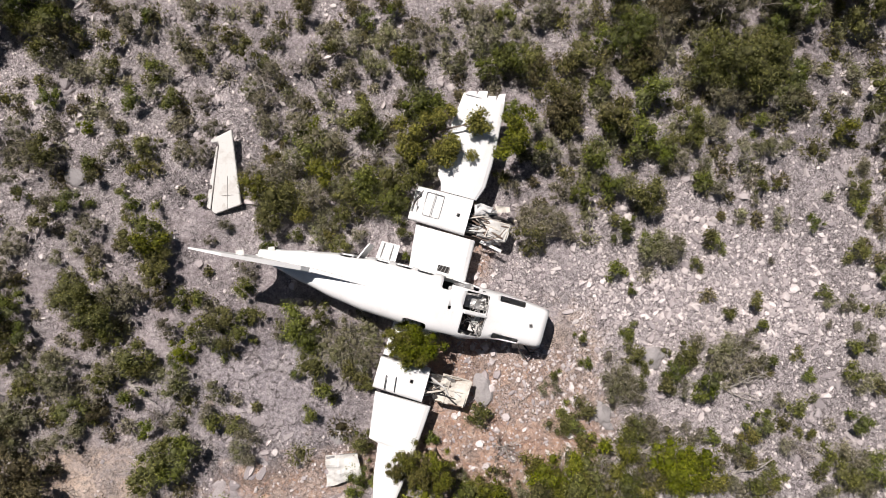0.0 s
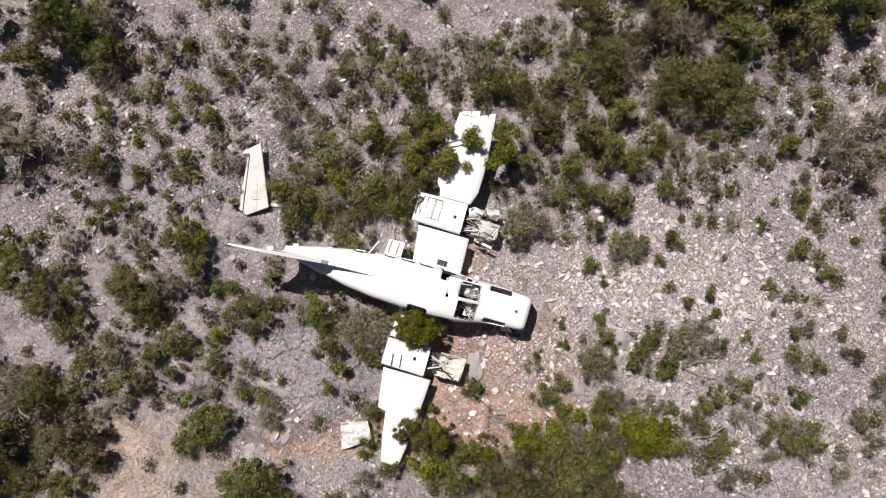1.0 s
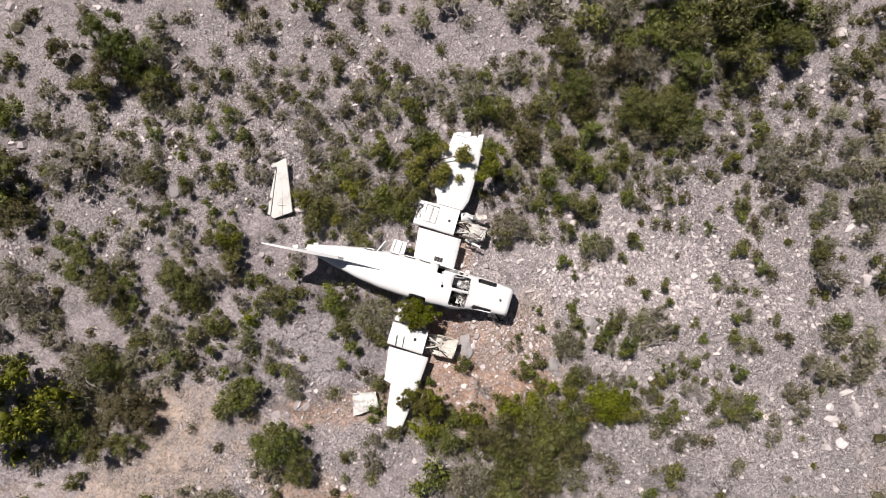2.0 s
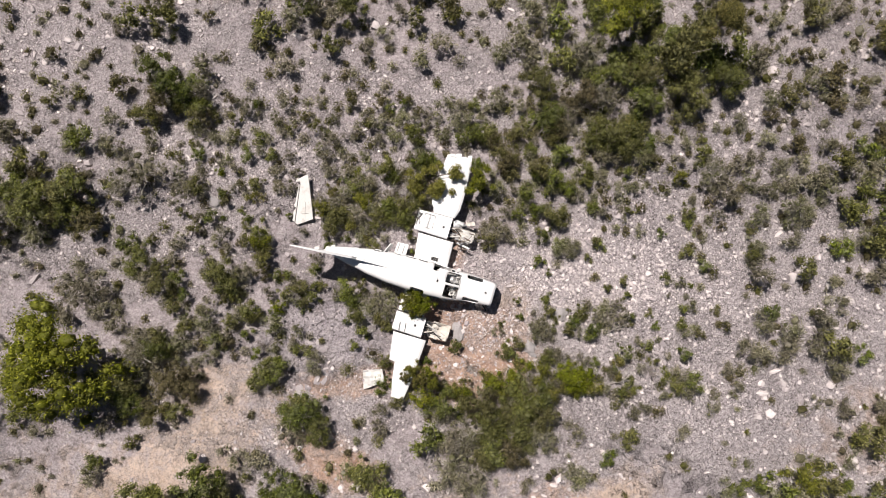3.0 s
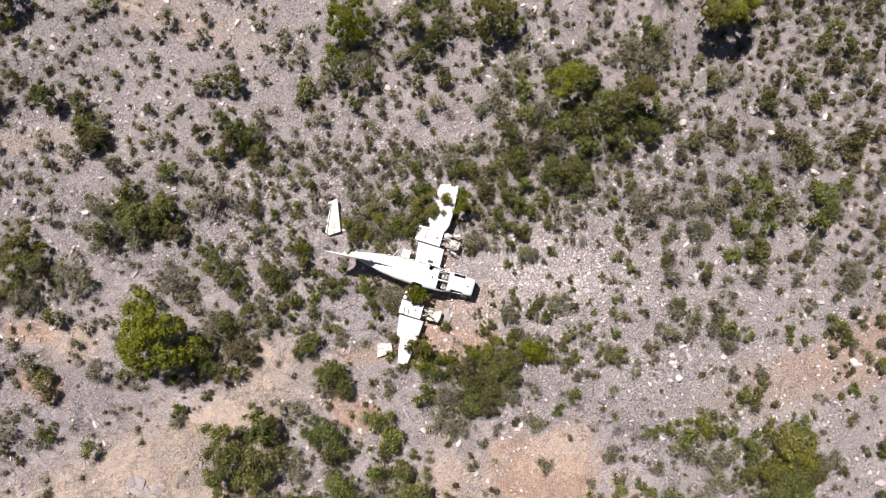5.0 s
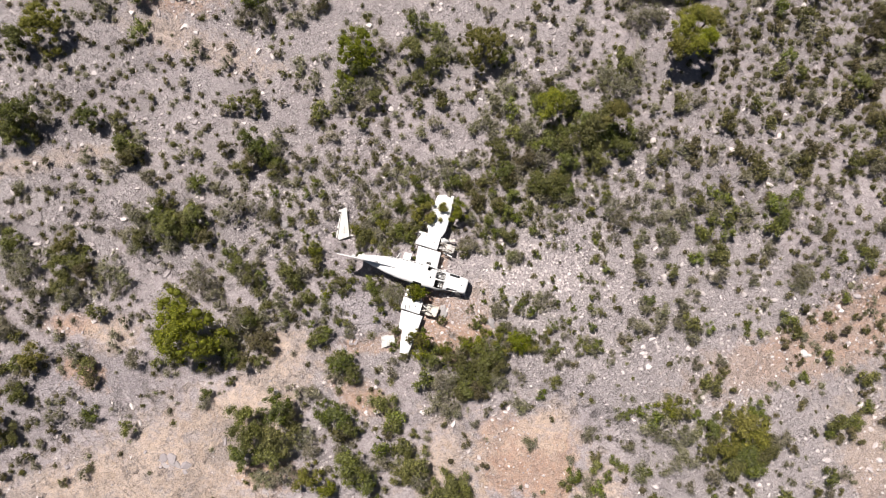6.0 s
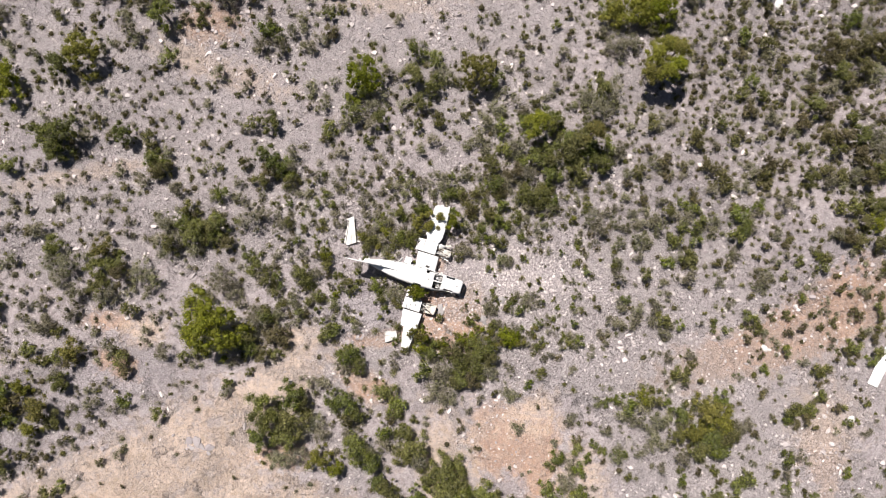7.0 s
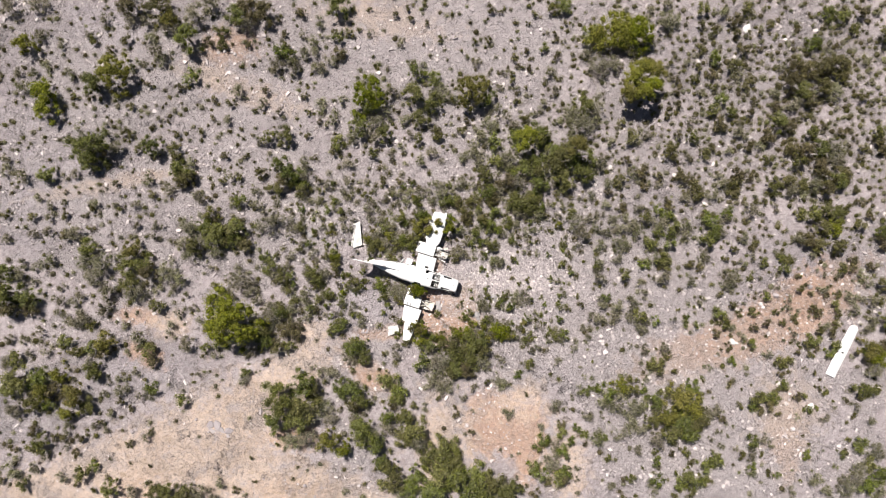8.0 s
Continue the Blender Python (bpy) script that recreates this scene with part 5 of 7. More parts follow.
plant((-8.53, 6.02, 0.27, D), (-4.87, 6.04, 0.34, K), (-10.1, 6.2, 0.85, G), (-4.4, 9.6, 0.77, K), (-5.8, 9.4, 0.61, K), (-7.2, 9, 0.72, G), (-7.4, 8.5, 0.51, D), (-11.1, 9.4, 0.87, G), (-9.4, 9.5, 0.31, D), (-11.3, 7.2, 0.82, G), (-9.5, 7.3, 0.61, K), (-4.4, 8.2, 0.51, G), (-6.1, 7.6, 0.67, K), (-11.1, 3.1, 0.72, K), (-11.2, 5.9, 0.82, D), (-11.6, 5.3, 0.72, D), (-10.6, 6.4, 0.92, G), (-9.5, 6.2, 0.72, K), (-11.6, 4.2, 0.41, K))
plant((-11.4, 16.6, 0.36, D), (-11.6, 15.8, 0.77, G), (-10.9, 15.7, 0.72, G), (-12, 15.1, 0.83, K), (-10.7, 14.9, 0.77, K), (-9.6, 16, 0.77, K), (-7.2, 16.1, 0.61, D), (-7, 15.7, 0.41, D), (-8.3, 15.1, 0.72, K), (-8.9, 14.8, 0.61, K), (-7.7, 15.5, 0.51, K), (-11.7, 11.4, 0.31, D), (-9.8, 12.6, 0.36, D), (-8.5, 11.9, 0.67, K), (-9.5, 11.3, 0.26, D), (-7.7, 10.8, 0.72, K), (-8.6, 10.7, 0.26, D), (-6.9, 12.3, 0.46, K), (-4.7, 12.75, 1.6, Y), (-4.7, 11.8, 0.83, G), (-5.5, 10.4, 1.01, G), (-4.2, 10.7, 0.83, K), (-11.4, 10.1, 0.46, K))
plant((-10.3, 19.3, 0.51, D), (-7.5, 19.7, 1.23, G), (-8.8, 18.5, 0.56, K), (-10.1, 17.6, 0.46, K), (-9, 17, 0.72, K), (-11.5, 17.6, 0.36, D), (-7.3, 17.3, 0.61, G), (-6.4, 17.8, 0.46, D), (-7.7, 17.9, 0.31, D), (-5.7, 18.1, 0.26, D), (-4.8, 17.8, 0.36, K), (-6.2, 19.6, 0.26, D), (-4.9, 19.7, 0.26, D))
plant((0.1, -11.1, 0.41, K), (-3.5, -13.8, 0.92, G), (-3.7, -13.1, 0.83, K), (-2.7, -11.7, 0.77, G), (-1.4, -11.9, 0.92, G), (-0.6, -12.7, 1.1, G), (-1.4, -13.1, 1.01, G), (-0.3, -13.5, 0.83, K), (-2.5, -12.3, 0.72, K), (1.4, -13.9, 1.1, G), (0.5, -14.7, 1.01, G), (1.8, -14.7, 1.14, G), (1.2, -15.9, 1.37, G), (-0.3, -15.8, 0.83, G), (-2.4, -15.2, 0.92, G), (-3, -15, 0.82, G), (-1.9, -16.4, 1.01, G), (-0.9, -17, 1.01, G), (1, -17, 1.28, G), (-2.8, -16.9, 0.61, G), (-1.5, -17.3, 0.83, K), (2.5, -11.7, 0.31, D), (3.7, -12.9, 0.31, D), (3.8, -11.4, 0.21, K), (3.1, -13.1, 0.26, K), (2.7, -16.1, 1.28, G), (3.6, -17.2, 1.14, G), (2.2, -15.1, 1.01, G), (2.2, -13.9, 0.92, G))
plant((1.9, -6.1, 0.97, G), (3.3, -6.6, 0.97, G), (2.4, -8, 0.89, G), (-2.6, -9.1, 0.92, G), (-1.9, -9.8, 0.72, G), (-2.1, -10.4, 0.67, G), (-3, -9, 0.72, K), (-2.3, -10.9, 0.51, D), (-0.7, -11, 0.36, G), (-3.1, -7.1, 0.26, D), (-2.2, -7.3, 0.46, K), (0.4, -6.3, 0.86, G), (-0.3, -7.6, 0.77, G), (0.4, -6.8, 0.72, K), (0.8, -8.5, 0.77, K), (0.4, -9.3, 0.72, K), (1.5, -9.3, 0.72, K), (0.8, -7.6, 0.82, K), (1.1, -10.4, 0.26, D), (-1.4, -6.2, 0.46, G), (-2, -6.6, 0.46, K), (3.6, -6.1, 1.02, G), (3.4, -7.3, 1.1, G), (2.3, -7.1, 1.01, G), (2.1, -8.2, 0.83, G), (3.2, -8.2, 0.82, D), (1.5, -7.6, 0.83, K), (3.7, -9.6, 0.41, K), (3, -10.2, 0.41, K), (1.7, -9.7, 0.61, K), (2.4, -11, 0.26, D))
plant((-2.26, 6.05, 0.42, D), (-1.13, 6.01, 0.27, D), (0.51, 6, 0.42, K), (2.81, 6.1, 0.38, K), (3.52, 6.02, 0.46, K), (3.8, 9.8, 0.68, K), (2.3, 6.1, 0.58, K), (-3.5, 9.7, 0.82, G), (-3, 8.1, 0.46, K), (-1.6, 9.7, 0.41, K), (-2.2, 8.8, 0.41, K), (-0.9, 9.5, 0.51, G), (0.7, 9.6, 0.51, D), (0.2, 8.4, 0.61, K), (-0.6, 7.8, 0.56, K), (3.5, 8.7, 0.72, K), (2.7, 8.1, 0.61, K))
plant((-3.2, 13, 0.72, K), (-1.2, 12.8, 1.1, G), (0.2, 12.2, 0.92, G), (-0.7, 11.1, 0.83, G), (0.6, 13.1, 0.83, K), (-2, 11.1, 0.61, K), (-3.1, 11.5, 0.61, K), (3.6, 15.7, 0.46, K), (-1.5, 15.6, 0.56, K), (-0.6, 15.4, 0.36, K), (0.1, 14.2, 0.82, G), (-1.2, 14.7, 0.72, G), (3.15, 13.1, 1.46, Y), (1.2, 13.1, 0.77, K), (2.8, 11, 0.31, D), (2.4, 10.1, 0.31, D), (0.6, 10, 0.51, D))
plant((-2.9, 19.3, 0.31, D), (-1.7, 19.1, 0.31, D), (-0.4, 18.8, 0.26, D), (-2, 19.9, 0.31, D), (-0.7, 20.2, 0.31, D), (-2.4, 17.1, 0.46, K), (0.6, 17.5, 0.31, D), (3.4, 17.4, 0.26, D))
plant((6.2, -11.4, 0.61, K), (7.4, -14.5, 0.21, K), (11.3, -11.1, 0.26, D), (9.9, -11.1, 0.41, K), (10.6, -12.2, 0.41, D), (10.4, -12.8, 0.56, G), (11.2, -13.4, 0.46, G), (8.9, -12.4, 0.41, K), (9.3, -13.4, 0.61, G), (10.2, -13.8, 0.61, K), (8.7, -13.9, 0.51, G), (10.6, -14.2, 0.61, G), (11.7, -12.4, 0.46, G), (9.7, -14.8, 0.92, K), (8.5, -15.3, 0.61, G), (8.9, -15.9, 0.61, G), (10.2, -16.1, 0.72, G), (10.8, -15.7, 0.61, G), (10.6, -16.3, 0.61, D), (9.5, -16.4, 0.46, D), (11.7, -16.4, 0.26, K), (11.9, -15.5, 0.31, K), (8.5, -17.4, 0.46, D), (11.7, -17.2, 0.31, K), (6.7, -16.9, 1.14, G), (5.2, -16.3, 1.14, G), (4, -15.9, 1.14, G), (4.4, -17.2, 1.01, G), (6.1, -16.8, 0.72, K), (5.7, -17.2, 0.83, G))
plant((4.4, -6.7, 0.86, G), (4.3, -7.6, 0.82, K), (5.8, -7.6, 0.51, K), (7.1, -8.5, 0.46, G), (7.9, -7.7, 0.51, G), (5.6, -8.8, 0.51, K), (6.2, -9.4, 0.46, K), (5.8, -9.3, 0.51, K), (7.8, -10, 0.21, D), (10.1, -7.5, 0.41, K), (8.1, -6.7, 0.41, K), (8.6, -6.4, 0.41, K), (11.4, -6.4, 0.46, K), (11.9, -9.6, 0.46, K), (10.1, -10.7, 0.51, K), (11.2, -10.3, 0.31, K), (4.7, -9.1, 0.31, D))
plant((11.1, 2.68, 0.17, D), (10.91, -3.5, 0.3, D), (11.8, 1.4, 0.36, K), (10.9, 0.8, 0.31, D), (11.2, -0.7, 0.36, G), (11.6, -2.5, 0.26, D))
plant((5.98, 6.12, 0.42, K), (8.15, 6.06, 0.46, K), (10.1, 6.25, 0.27, Y), (9.7, 6.16, 0.38, K), (10.65, 6.02, 0.38, K), (11.25, 6.1, 0.34, K), (11.16, 4.72, 0.23, G), (11.11, 3.69, 0.25, G), (9.6, 8.5, 0.95, G), (10.8, 9.4, 0.95, G), (10.3, 6.5, 1.04, G), (8.5, 7.1, 0.99, G), (11.5, 8, 0.85, G), (5.8, 8, 0.84, K), (6.9, 6.2, 0.89, K), (7.4, 9.4, 0.96, T), (6.8, 9.7, 0.92, G), (8.6, 9.8, 0.72, G), (11.2, 8.9, 0.78, T), (10.8, 8.9, 0.92, G), (8.2, 7.9, 1.01, G), (9.7, 8.4, 1.01, G), (6.2, 8.1, 1.01, K), (4.2, 9.6, 0.72, K), (5.1, 9.4, 0.77, G), (5.3, 7.9, 0.72, G), (4, 7.9, 0.72, K), (11.1, 7.8, 0.77, G), (11.3, 3.2, 0.83, K), (11.1, 4.1, 0.46, G))
plant((4.4, 6.9, 0.9, G), (7.1, 7.3, 1.0, G), (6.0, 6.3, 0.85, D), (11.7, 10.8, 1.3, K), (9.9, 8.0, 1.35, G), (12.0, 7.2, 1.1, G), (8.5, 6.2, 1.1, G), (8.4, 10.1, 1.1, G), (7.4, 16.7, 0.31, D), (9.9, 16.3, 0.31, D), (6.5, 16.1, 0.41, D), (7.9, 16.1, 0.21, D), (5.7, 14.9, 0.36, K), (6.8, 15.5, 0.26, D), (7.7, 15.4, 0.26, D), (6.4, 14.9, 0.26, D), (6.3, 14.3, 0.31, D), (7.2, 15.4, 0.21, D), (9.2, 15, 0.61, K), (8.8, 12.5, 0.51, K), (6.6, 12.7, 0.31, D), (5.5, 13.8, 0.41, K), (6.8, 13.6, 0.36, K), (4.4, 12.9, 0.87, G), (9.7, 13.6, 0.51, K), (11.9, 12.5, 1.1, G), (11, 11.8, 0.82, K), (4.8, 10.8, 0.82, K), (6.4, 11, 0.77, K), (7.5, 11.3, 0.41, D), (5.3, 11.9, 0.61, K), (7.3, 10.6, 0.51, K), (8.2, 11.8, 0.36, K), (10.2, 11.2, 0.41, K))
plant((4.6, 20.1, 0.46, D), (5.4, 19.9, 0.26, D), (8.1, 19.8, 0.31, D), (7.6, 19.1, 0.26, D), (4.5, 17.5, 0.36, D), (8.8, 17, 0.46, G), (9.9, 17.8, 0.26, D), (9.7, 18.2, 0.26, D), (10.5, 17.7, 0.31, K), (10.3, 20.5, 0.83, G), (9.5, 20.3, 0.61, D), (10.6, 19.2, 0.26, D))
plant((15.5, -11.6, 0.72, K), (16.4, -12.3, 0.61, K), (15.6, -12.5, 0.61, K), (14.7, -12.9, 0.51, K), (12.3, -12.8, 0.41, G), (13.2, -13.1, 0.72, K), (13.6, -13, 0.51, G), (12.5, -11.5, 0.51, K), (12.3, -13.6, 0.26, D), (13.6, -11.5, 0.31, K), (14.1, -14.6, 0.31, G), (14.3, -16.7, 0.41, K), (15.2, -16.5, 0.26, K), (15.8, -16.1, 0.46, G), (16.4, -14, 0.46, K), (17.7, -14.8, 0.51, G), (17.7, -16.3, 0.61, G), (17.5, -17.1, 0.46, K), (19.3, -11.7, 1.28, G), (18.3, -11.3, 1.1, Y), (18.7, -12.4, 1.01, G), (17.7, -13.3, 0.77, K), (17.3, -11.6, 0.82, G), (19.8, -15.8, 0.83, G), (19.4, -16.4, 0.61, G), (18.9, -14.2, 0.31, D), (19.1, -17.3, 0.31, G), (17.8, -14.2, 0.31, G))
plant((13.3, -4.2, 0.61, K), (17.8, -4.3, 0.41, G), (17.3, -4.3, 0.41, K), (16.6, -4.8, 0.72, K), (19.1, -4.1, 0.31, K), (12.5, -5.7, 0.41, K), (16.9, -6.5, 0.51, K), (17.3, -7.4, 0.51, G), (17.9, -7.6, 0.72, G), (15.8, -6.3, 0.31, K), (16.5, -7.4, 0.31, K), (12.3, -8.7, 0.26, K), (12.5, -9.6, 0.46, G), (13.2, -9.4, 0.41, G), (15.1, -9.1, 0.83, Y), (15.8, -9.3, 0.72, G), (14, -9.8, 0.72, G), (13.6, -10.2, 0.72, K), (14.9, -9.9, 0.72, K), (14.4, -10.6, 0.77, K), (15.7, -10.8, 0.92, K), (16.4, -10.6, 0.72, K), (16.7, -9.5, 0.41, G), (17.1, -8.7, 0.36, K), (15.6, -8.5, 0.31, K), (12.3, -4.9, 0.51, K), (19.1, -10, 1.28, Y), (17.9, -10.8, 0.72, K), (18.6, -9.7, 0.72, G), (17.5, -10.3, 0.82, G), (18.4, -6.3, 0.51, K), (18.6, -6.9, 0.41, D))
plant((19.1, -8, 0.26, D))
plant((17.1, 1.7, 0.57, G), (18.3, 0.7, 0.64, G), (12, 2.5, 0.77, K), (13.3, 0.2, 0.56, K), (13.1, -0.1, 0.41, G), (13.4, -1, 0.72, K), (14.7, 0.5, 0.51, K), (14.8, 1.7, 0.82, K), (15.3, -0.7, 0.56, G), (13.8, -2.5, 0.46, G), (14.7, -3.1, 0.61, K), (13.6, -2.9, 0.61, K), (14.4, -4, 0.72, K), (12.7, -4, 0.46, K), (15.7, -2.8, 0.72, K), (16.4, -3.9, 0.72, G), (15.8, -3.9, 0.61, K), (16.9, -2.2, 0.46, K), (16.4, -1.3, 0.41, K), (18.2, -0.8, 0.72, K), (17.3, 1.8, 0.60, G), (17.9, 2.7, 0.59, G), (16.8, 0.2, 0.59, G), (18.4, 0, 0.59, G), (17.7, 0.7, 0.60, K), (16.4, 2.6, 0.61, K), (13.8, 2.6, 0.51, K), (14.7, 2.6, 0.51, K), (13.3, 1.5, 0.61, K), (15.3, 1.5, 0.61, K), (12.1, -3.1, 0.26, D), (18.8, 1.8, 0.60, G))
plant((19.9, 2.3, 0.60, K), (18.1, 0.5, 0.66, G), (19.6, -3.4, 0.21, D))
plant((18.1, 3.3, 0.68, K), (14.8, 3, 0.58, K), (16.7, 7.4, 0.68, D), (18.8, 9, 0.79, D), (19.8, 6.9, 0.68, D), (12.6, 8.3, 0.77, G), (14.2, 9.5, 0.51, K), (15.5, 8.2, 0.41, D), (13.3, 7.9, 0.72, K), (19.1, 8.7, 0.36, D), (15.7, 3.1, 0.72, K), (17.9, 4.2, 0.59, G), (16.8, 3.7, 0.67, G), (16.4, 4.6, 0.51, K), (17.3, 3.5, 0.61, K), (15.1, 4.4, 0.46, D), (15.5, 3.7, 0.51, K), (14, 4.8, 0.51, K), (13.3, 3.9, 0.51, K), (14.4, 3.7, 0.51, K), (13.1, 3, 0.51, K), (12.4, 3.6, 0.51, K), (14, 6.3, 0.51, K), (14.9, 6.6, 0.61, D), (16, 7.1, 0.51, K), (14, 5.7, 0.41, D), (12.7, 5.4, 0.46, K), (16.9, 6.2, 0.41, D), (18, 6.2, 0.41, K), (18, 7.1, 0.41, D), (18.6, 4, 0.60, G), (19, 3.1, 0.73, G))
plant((18.7, 5.1, 0.46, D), (18.9, 4.5, 0.41, D))
plant((15.7, 10, 0.68, D), (12.3, 16.4, 0.72, K), (13.2, 15.6, 0.92, K), (14.4, 15.8, 0.82, K), (16.2, 14.9, 0.87, T), (17.1, 14.9, 0.82, T), (15.4, 14.4, 0.78, T), (15.2, 13.3, 0.78, T), (16.9, 13.6, 0.78, T), (16.2, 13.1, 0.78, T), (13, 12.1, 0.83, K), (12.8, 11.2, 0.72, K), (16, 10, 0.61, K), (16.9, 10.4, 0.61, K), (15.1, 11.3, 0.41, D), (12.8, 13, 0.61, K), (19.4, 14.8, 0.41, D), (19.6, 13.9, 0.36, D), (19.6, 12.8, 0.36, D), (18.7, 11.9, 0.36, D), (19.6, 10.3, 0.41, D))
plant((12.6, 18.2, 0.92, G), (14.3, 18.4, 1.75, Y), (16.2, 18.2, 1.5, Y), (12.9, 17.8, 1.2, Y), (17.3, 17.7, 0.83, K), (15.7, 17.2, 0.82, K), (17.3, 20.2, 0.56, K), (15.5, 20.3, 0.41, K), (18.4, 19.3, 0.92, K), (19.1, 19.6, 0.82, K), (18.7, 20.8, 0.61, K))
plant((20.9, -11.5, 0.92, G), (20.2, -12.4, 1.01, G), (27.2, -11.1, 0.31, D), (25.1, -13.2, 0.61, G), (26, -13, 0.51, K), (26.7, -13.6, 0.36, K), (25.1, -14.3, 0.56, K), (24.3, -14.3, 0.41, D), (25.2, -15.1, 0.41, G), (25.1, -15.6, 0.46, K), (25.9, -14.3, 0.26, D), (23.9, -13.9, 0.31, K), (27.1, -15.8, 0.36, G), (22.6, -12.6, 0.36, K), (21.9, -13.1, 0.31, K), (22.8, -13.7, 0.36, K), (20.5, -11.8, 0.82, D), (21.7, -11.3, 0.61, K), (22.8, -11.6, 0.41, D), (22, -14.5, 0.77, G), (21.4, -15.2, 0.61, G), (20.1, -14.1, 0.46, G), (20.4, -14.8, 0.36, D), (20.7, -16.2, 0.72, G), (21.4, -16.2, 0.46, G), (20.4, -17.1, 0.36, D), (22.5, -14.5, 0.41, D))
plant((23.2, -4.2, 0.61, D), (23.5, -4.7, 0.51, K), (26.4, -4.2, 0.41, D), (27.7, -4.2, 0.36, D), (25.5, -4.6, 0.41, D), (20.2, -4.5, 0.31, G), (20.9, -4.5, 0.31, G), (20.2, -10.6, 1.28, Y), (20.5, -9.4, 0.83, G), (22.1, -10.9, 0.72, K), (22, -7.9, 0.31, K), (23.5, -6.2, 0.36, D), (23.7, -7.3, 0.46, G), (23.5, -9, 0.31, D), (25.2, -5.9, 0.51, G), (24.6, -5.5, 0.46, K), (22.4, -5.1, 0.41, D), (26.6, -6.8, 0.41, K), (27.6, -7, 0.67, G), (27.4, -7.4, 0.46, D), (27.5, -8.1, 0.36, D), (27.6, -8.9, 0.56, G), (27.2, -9.4, 0.36, D), (25.4, -9.8, 0.72, G), (25.2, -10.5, 0.51, G), (26.3, -9.8, 0.61, G), (26.9, -10, 0.56, G), (26.5, -10.6, 0.51, D), (24.1, -10.5, 0.26, K), (24.3, -10.7, 0.31, G), (25.9, -10.9, 0.46, D), (27.9, -9.4, 0.26, D))
plant((22.1, 2.8, 0.83, G), (21.7, 2.1, 0.72, G), (22.9, 2.8, 0.61, K), (24.6, 2.4, 0.61, K), (25.6, 2, 0.41, D), (23.8, 1.5, 0.36, D), (25.4, 1.5, 0.31, D), (21.7, 0.8, 0.61, K), (20.5, 0.2, 0.41, D), (21.1, -0.1, 0.36, D), (20.2, 0.1, 0.31, D), (21.3, 0.8, 0.36, K), (23.4, 0.6, 0.26, D), (24.7, 0.4, 0.46, K), (25.4, 0.8, 0.36, K), (26.2, 0.4, 0.46, G), (27.6, 0.9, 0.46, G), (27.9, 0, 0.51, G), (25.3, -0.7, 0.31, G), (26, -0.7, 0.26, K), (20.4, -1.1, 0.46, K), (23.5, -0.9, 0.82, K), (23.3, -1.4, 0.61, K), (24, -0.7, 0.46, K), (22.7, -2.1, 0.31, D), (21.3, -2.7, 0.46, K), (22.6, -3.6, 0.61, G), (23.7, -2.9, 0.41, D), (25.3, -3.5, 0.46, G), (24.4, -3.6, 0.31, D), (26.4, -2.2, 0.46, G), (27.4, -1.5, 0.26, K))
plant((27.3, -3.5, 0.31, D), (20.2, -3.9, 0.26, G))
plant((25.2, 9.6, 0.46, D), (26.1, 9.6, 0.51, K), (26.8, 8.5, 0.46, D), (21.6, 8.8, 0.61, G), (20.2, 8.5, 0.51, K), (22.3, 9.5, 0.46, D), (23.6, 9.1, 0.46, K), (20, 3.2, 0.72, K), (22, 3.6, 0.72, G), (21.1, 5.8, 0.72, D), (20.7, 6.3, 0.61, D), (20, 5.2, 0.61, K), (20.5, 7, 0.46, D), (24, 7.3, 0.72, D), (23.8, 6.6, 0.77, D), (22.9, 6.6, 0.72, K), (23.8, 5.9, 0.61, D), (22.4, 5.7, 0.61, K), (25.2, 7.2, 0.46, D), (22.7, 7.2, 0.41, K), (27.1, 6.4, 0.82, G), (23.5, 4.3, 0.61, G), (23.3, 3.9, 0.51, K), (25.3, 4.4, 0.61, K), (24.9, 4.8, 0.41, K), (26.5, 5.3, 0.36, D), (27.4, 4.7, 0.41, K))
plant((23.9, 16.1, 0.72, D), (22.3, 16.5, 0.72, G), (24.6, 15.4, 0.67, K), (22.3, 15.4, 0.51, D), (21.2, 15.8, 0.41, D), (21, 14.9, 0.41, D), (20.3, 16.2, 0.41, K), (27.8, 16, 0.51, K), (27.3, 12.8, 0.46, D), (25.7, 13.2, 0.41, D), (25, 14.3, 0.41, D), (25.3, 14.8, 0.46, D), (27.5, 13.9, 0.51, K), (22.4, 14.2, 0.46, D), (23, 13.3, 0.61, G), (22.3, 12.4, 0.61, G), (23.6, 12.2, 0.61, G), (22.9, 11.3, 0.72, D), (24.6, 11.6, 0.41, D), (25.3, 12.3, 0.41, D), (24.5, 10.6, 0.72, K), (27.4, 11.4, 0.92, G), (26.5, 10.5, 0.72, D), (21.4, 13.8, 0.36, K), (20.7, 11.5, 0.51, K), (20.7, 10.1, 0.61, G))
plant((25.1, 20.7, 0.67, D), (24.1, 19.8, 0.77, D), (22.4, 18.8, 0.41, D), (21.4, 19.3, 0.41, D), (23, 20.5, 0.61, K), (21.6, 20.5, 0.61, G), (24.8, 17.3, 0.61, D), (21.4, 17.2, 0.46, D), (27, 19.5, 0.36, D), (26.3, 18.8, 0.31, D), (24.2, 18.7, 0.46, D), (26.2, 17.6, 0.31, D))
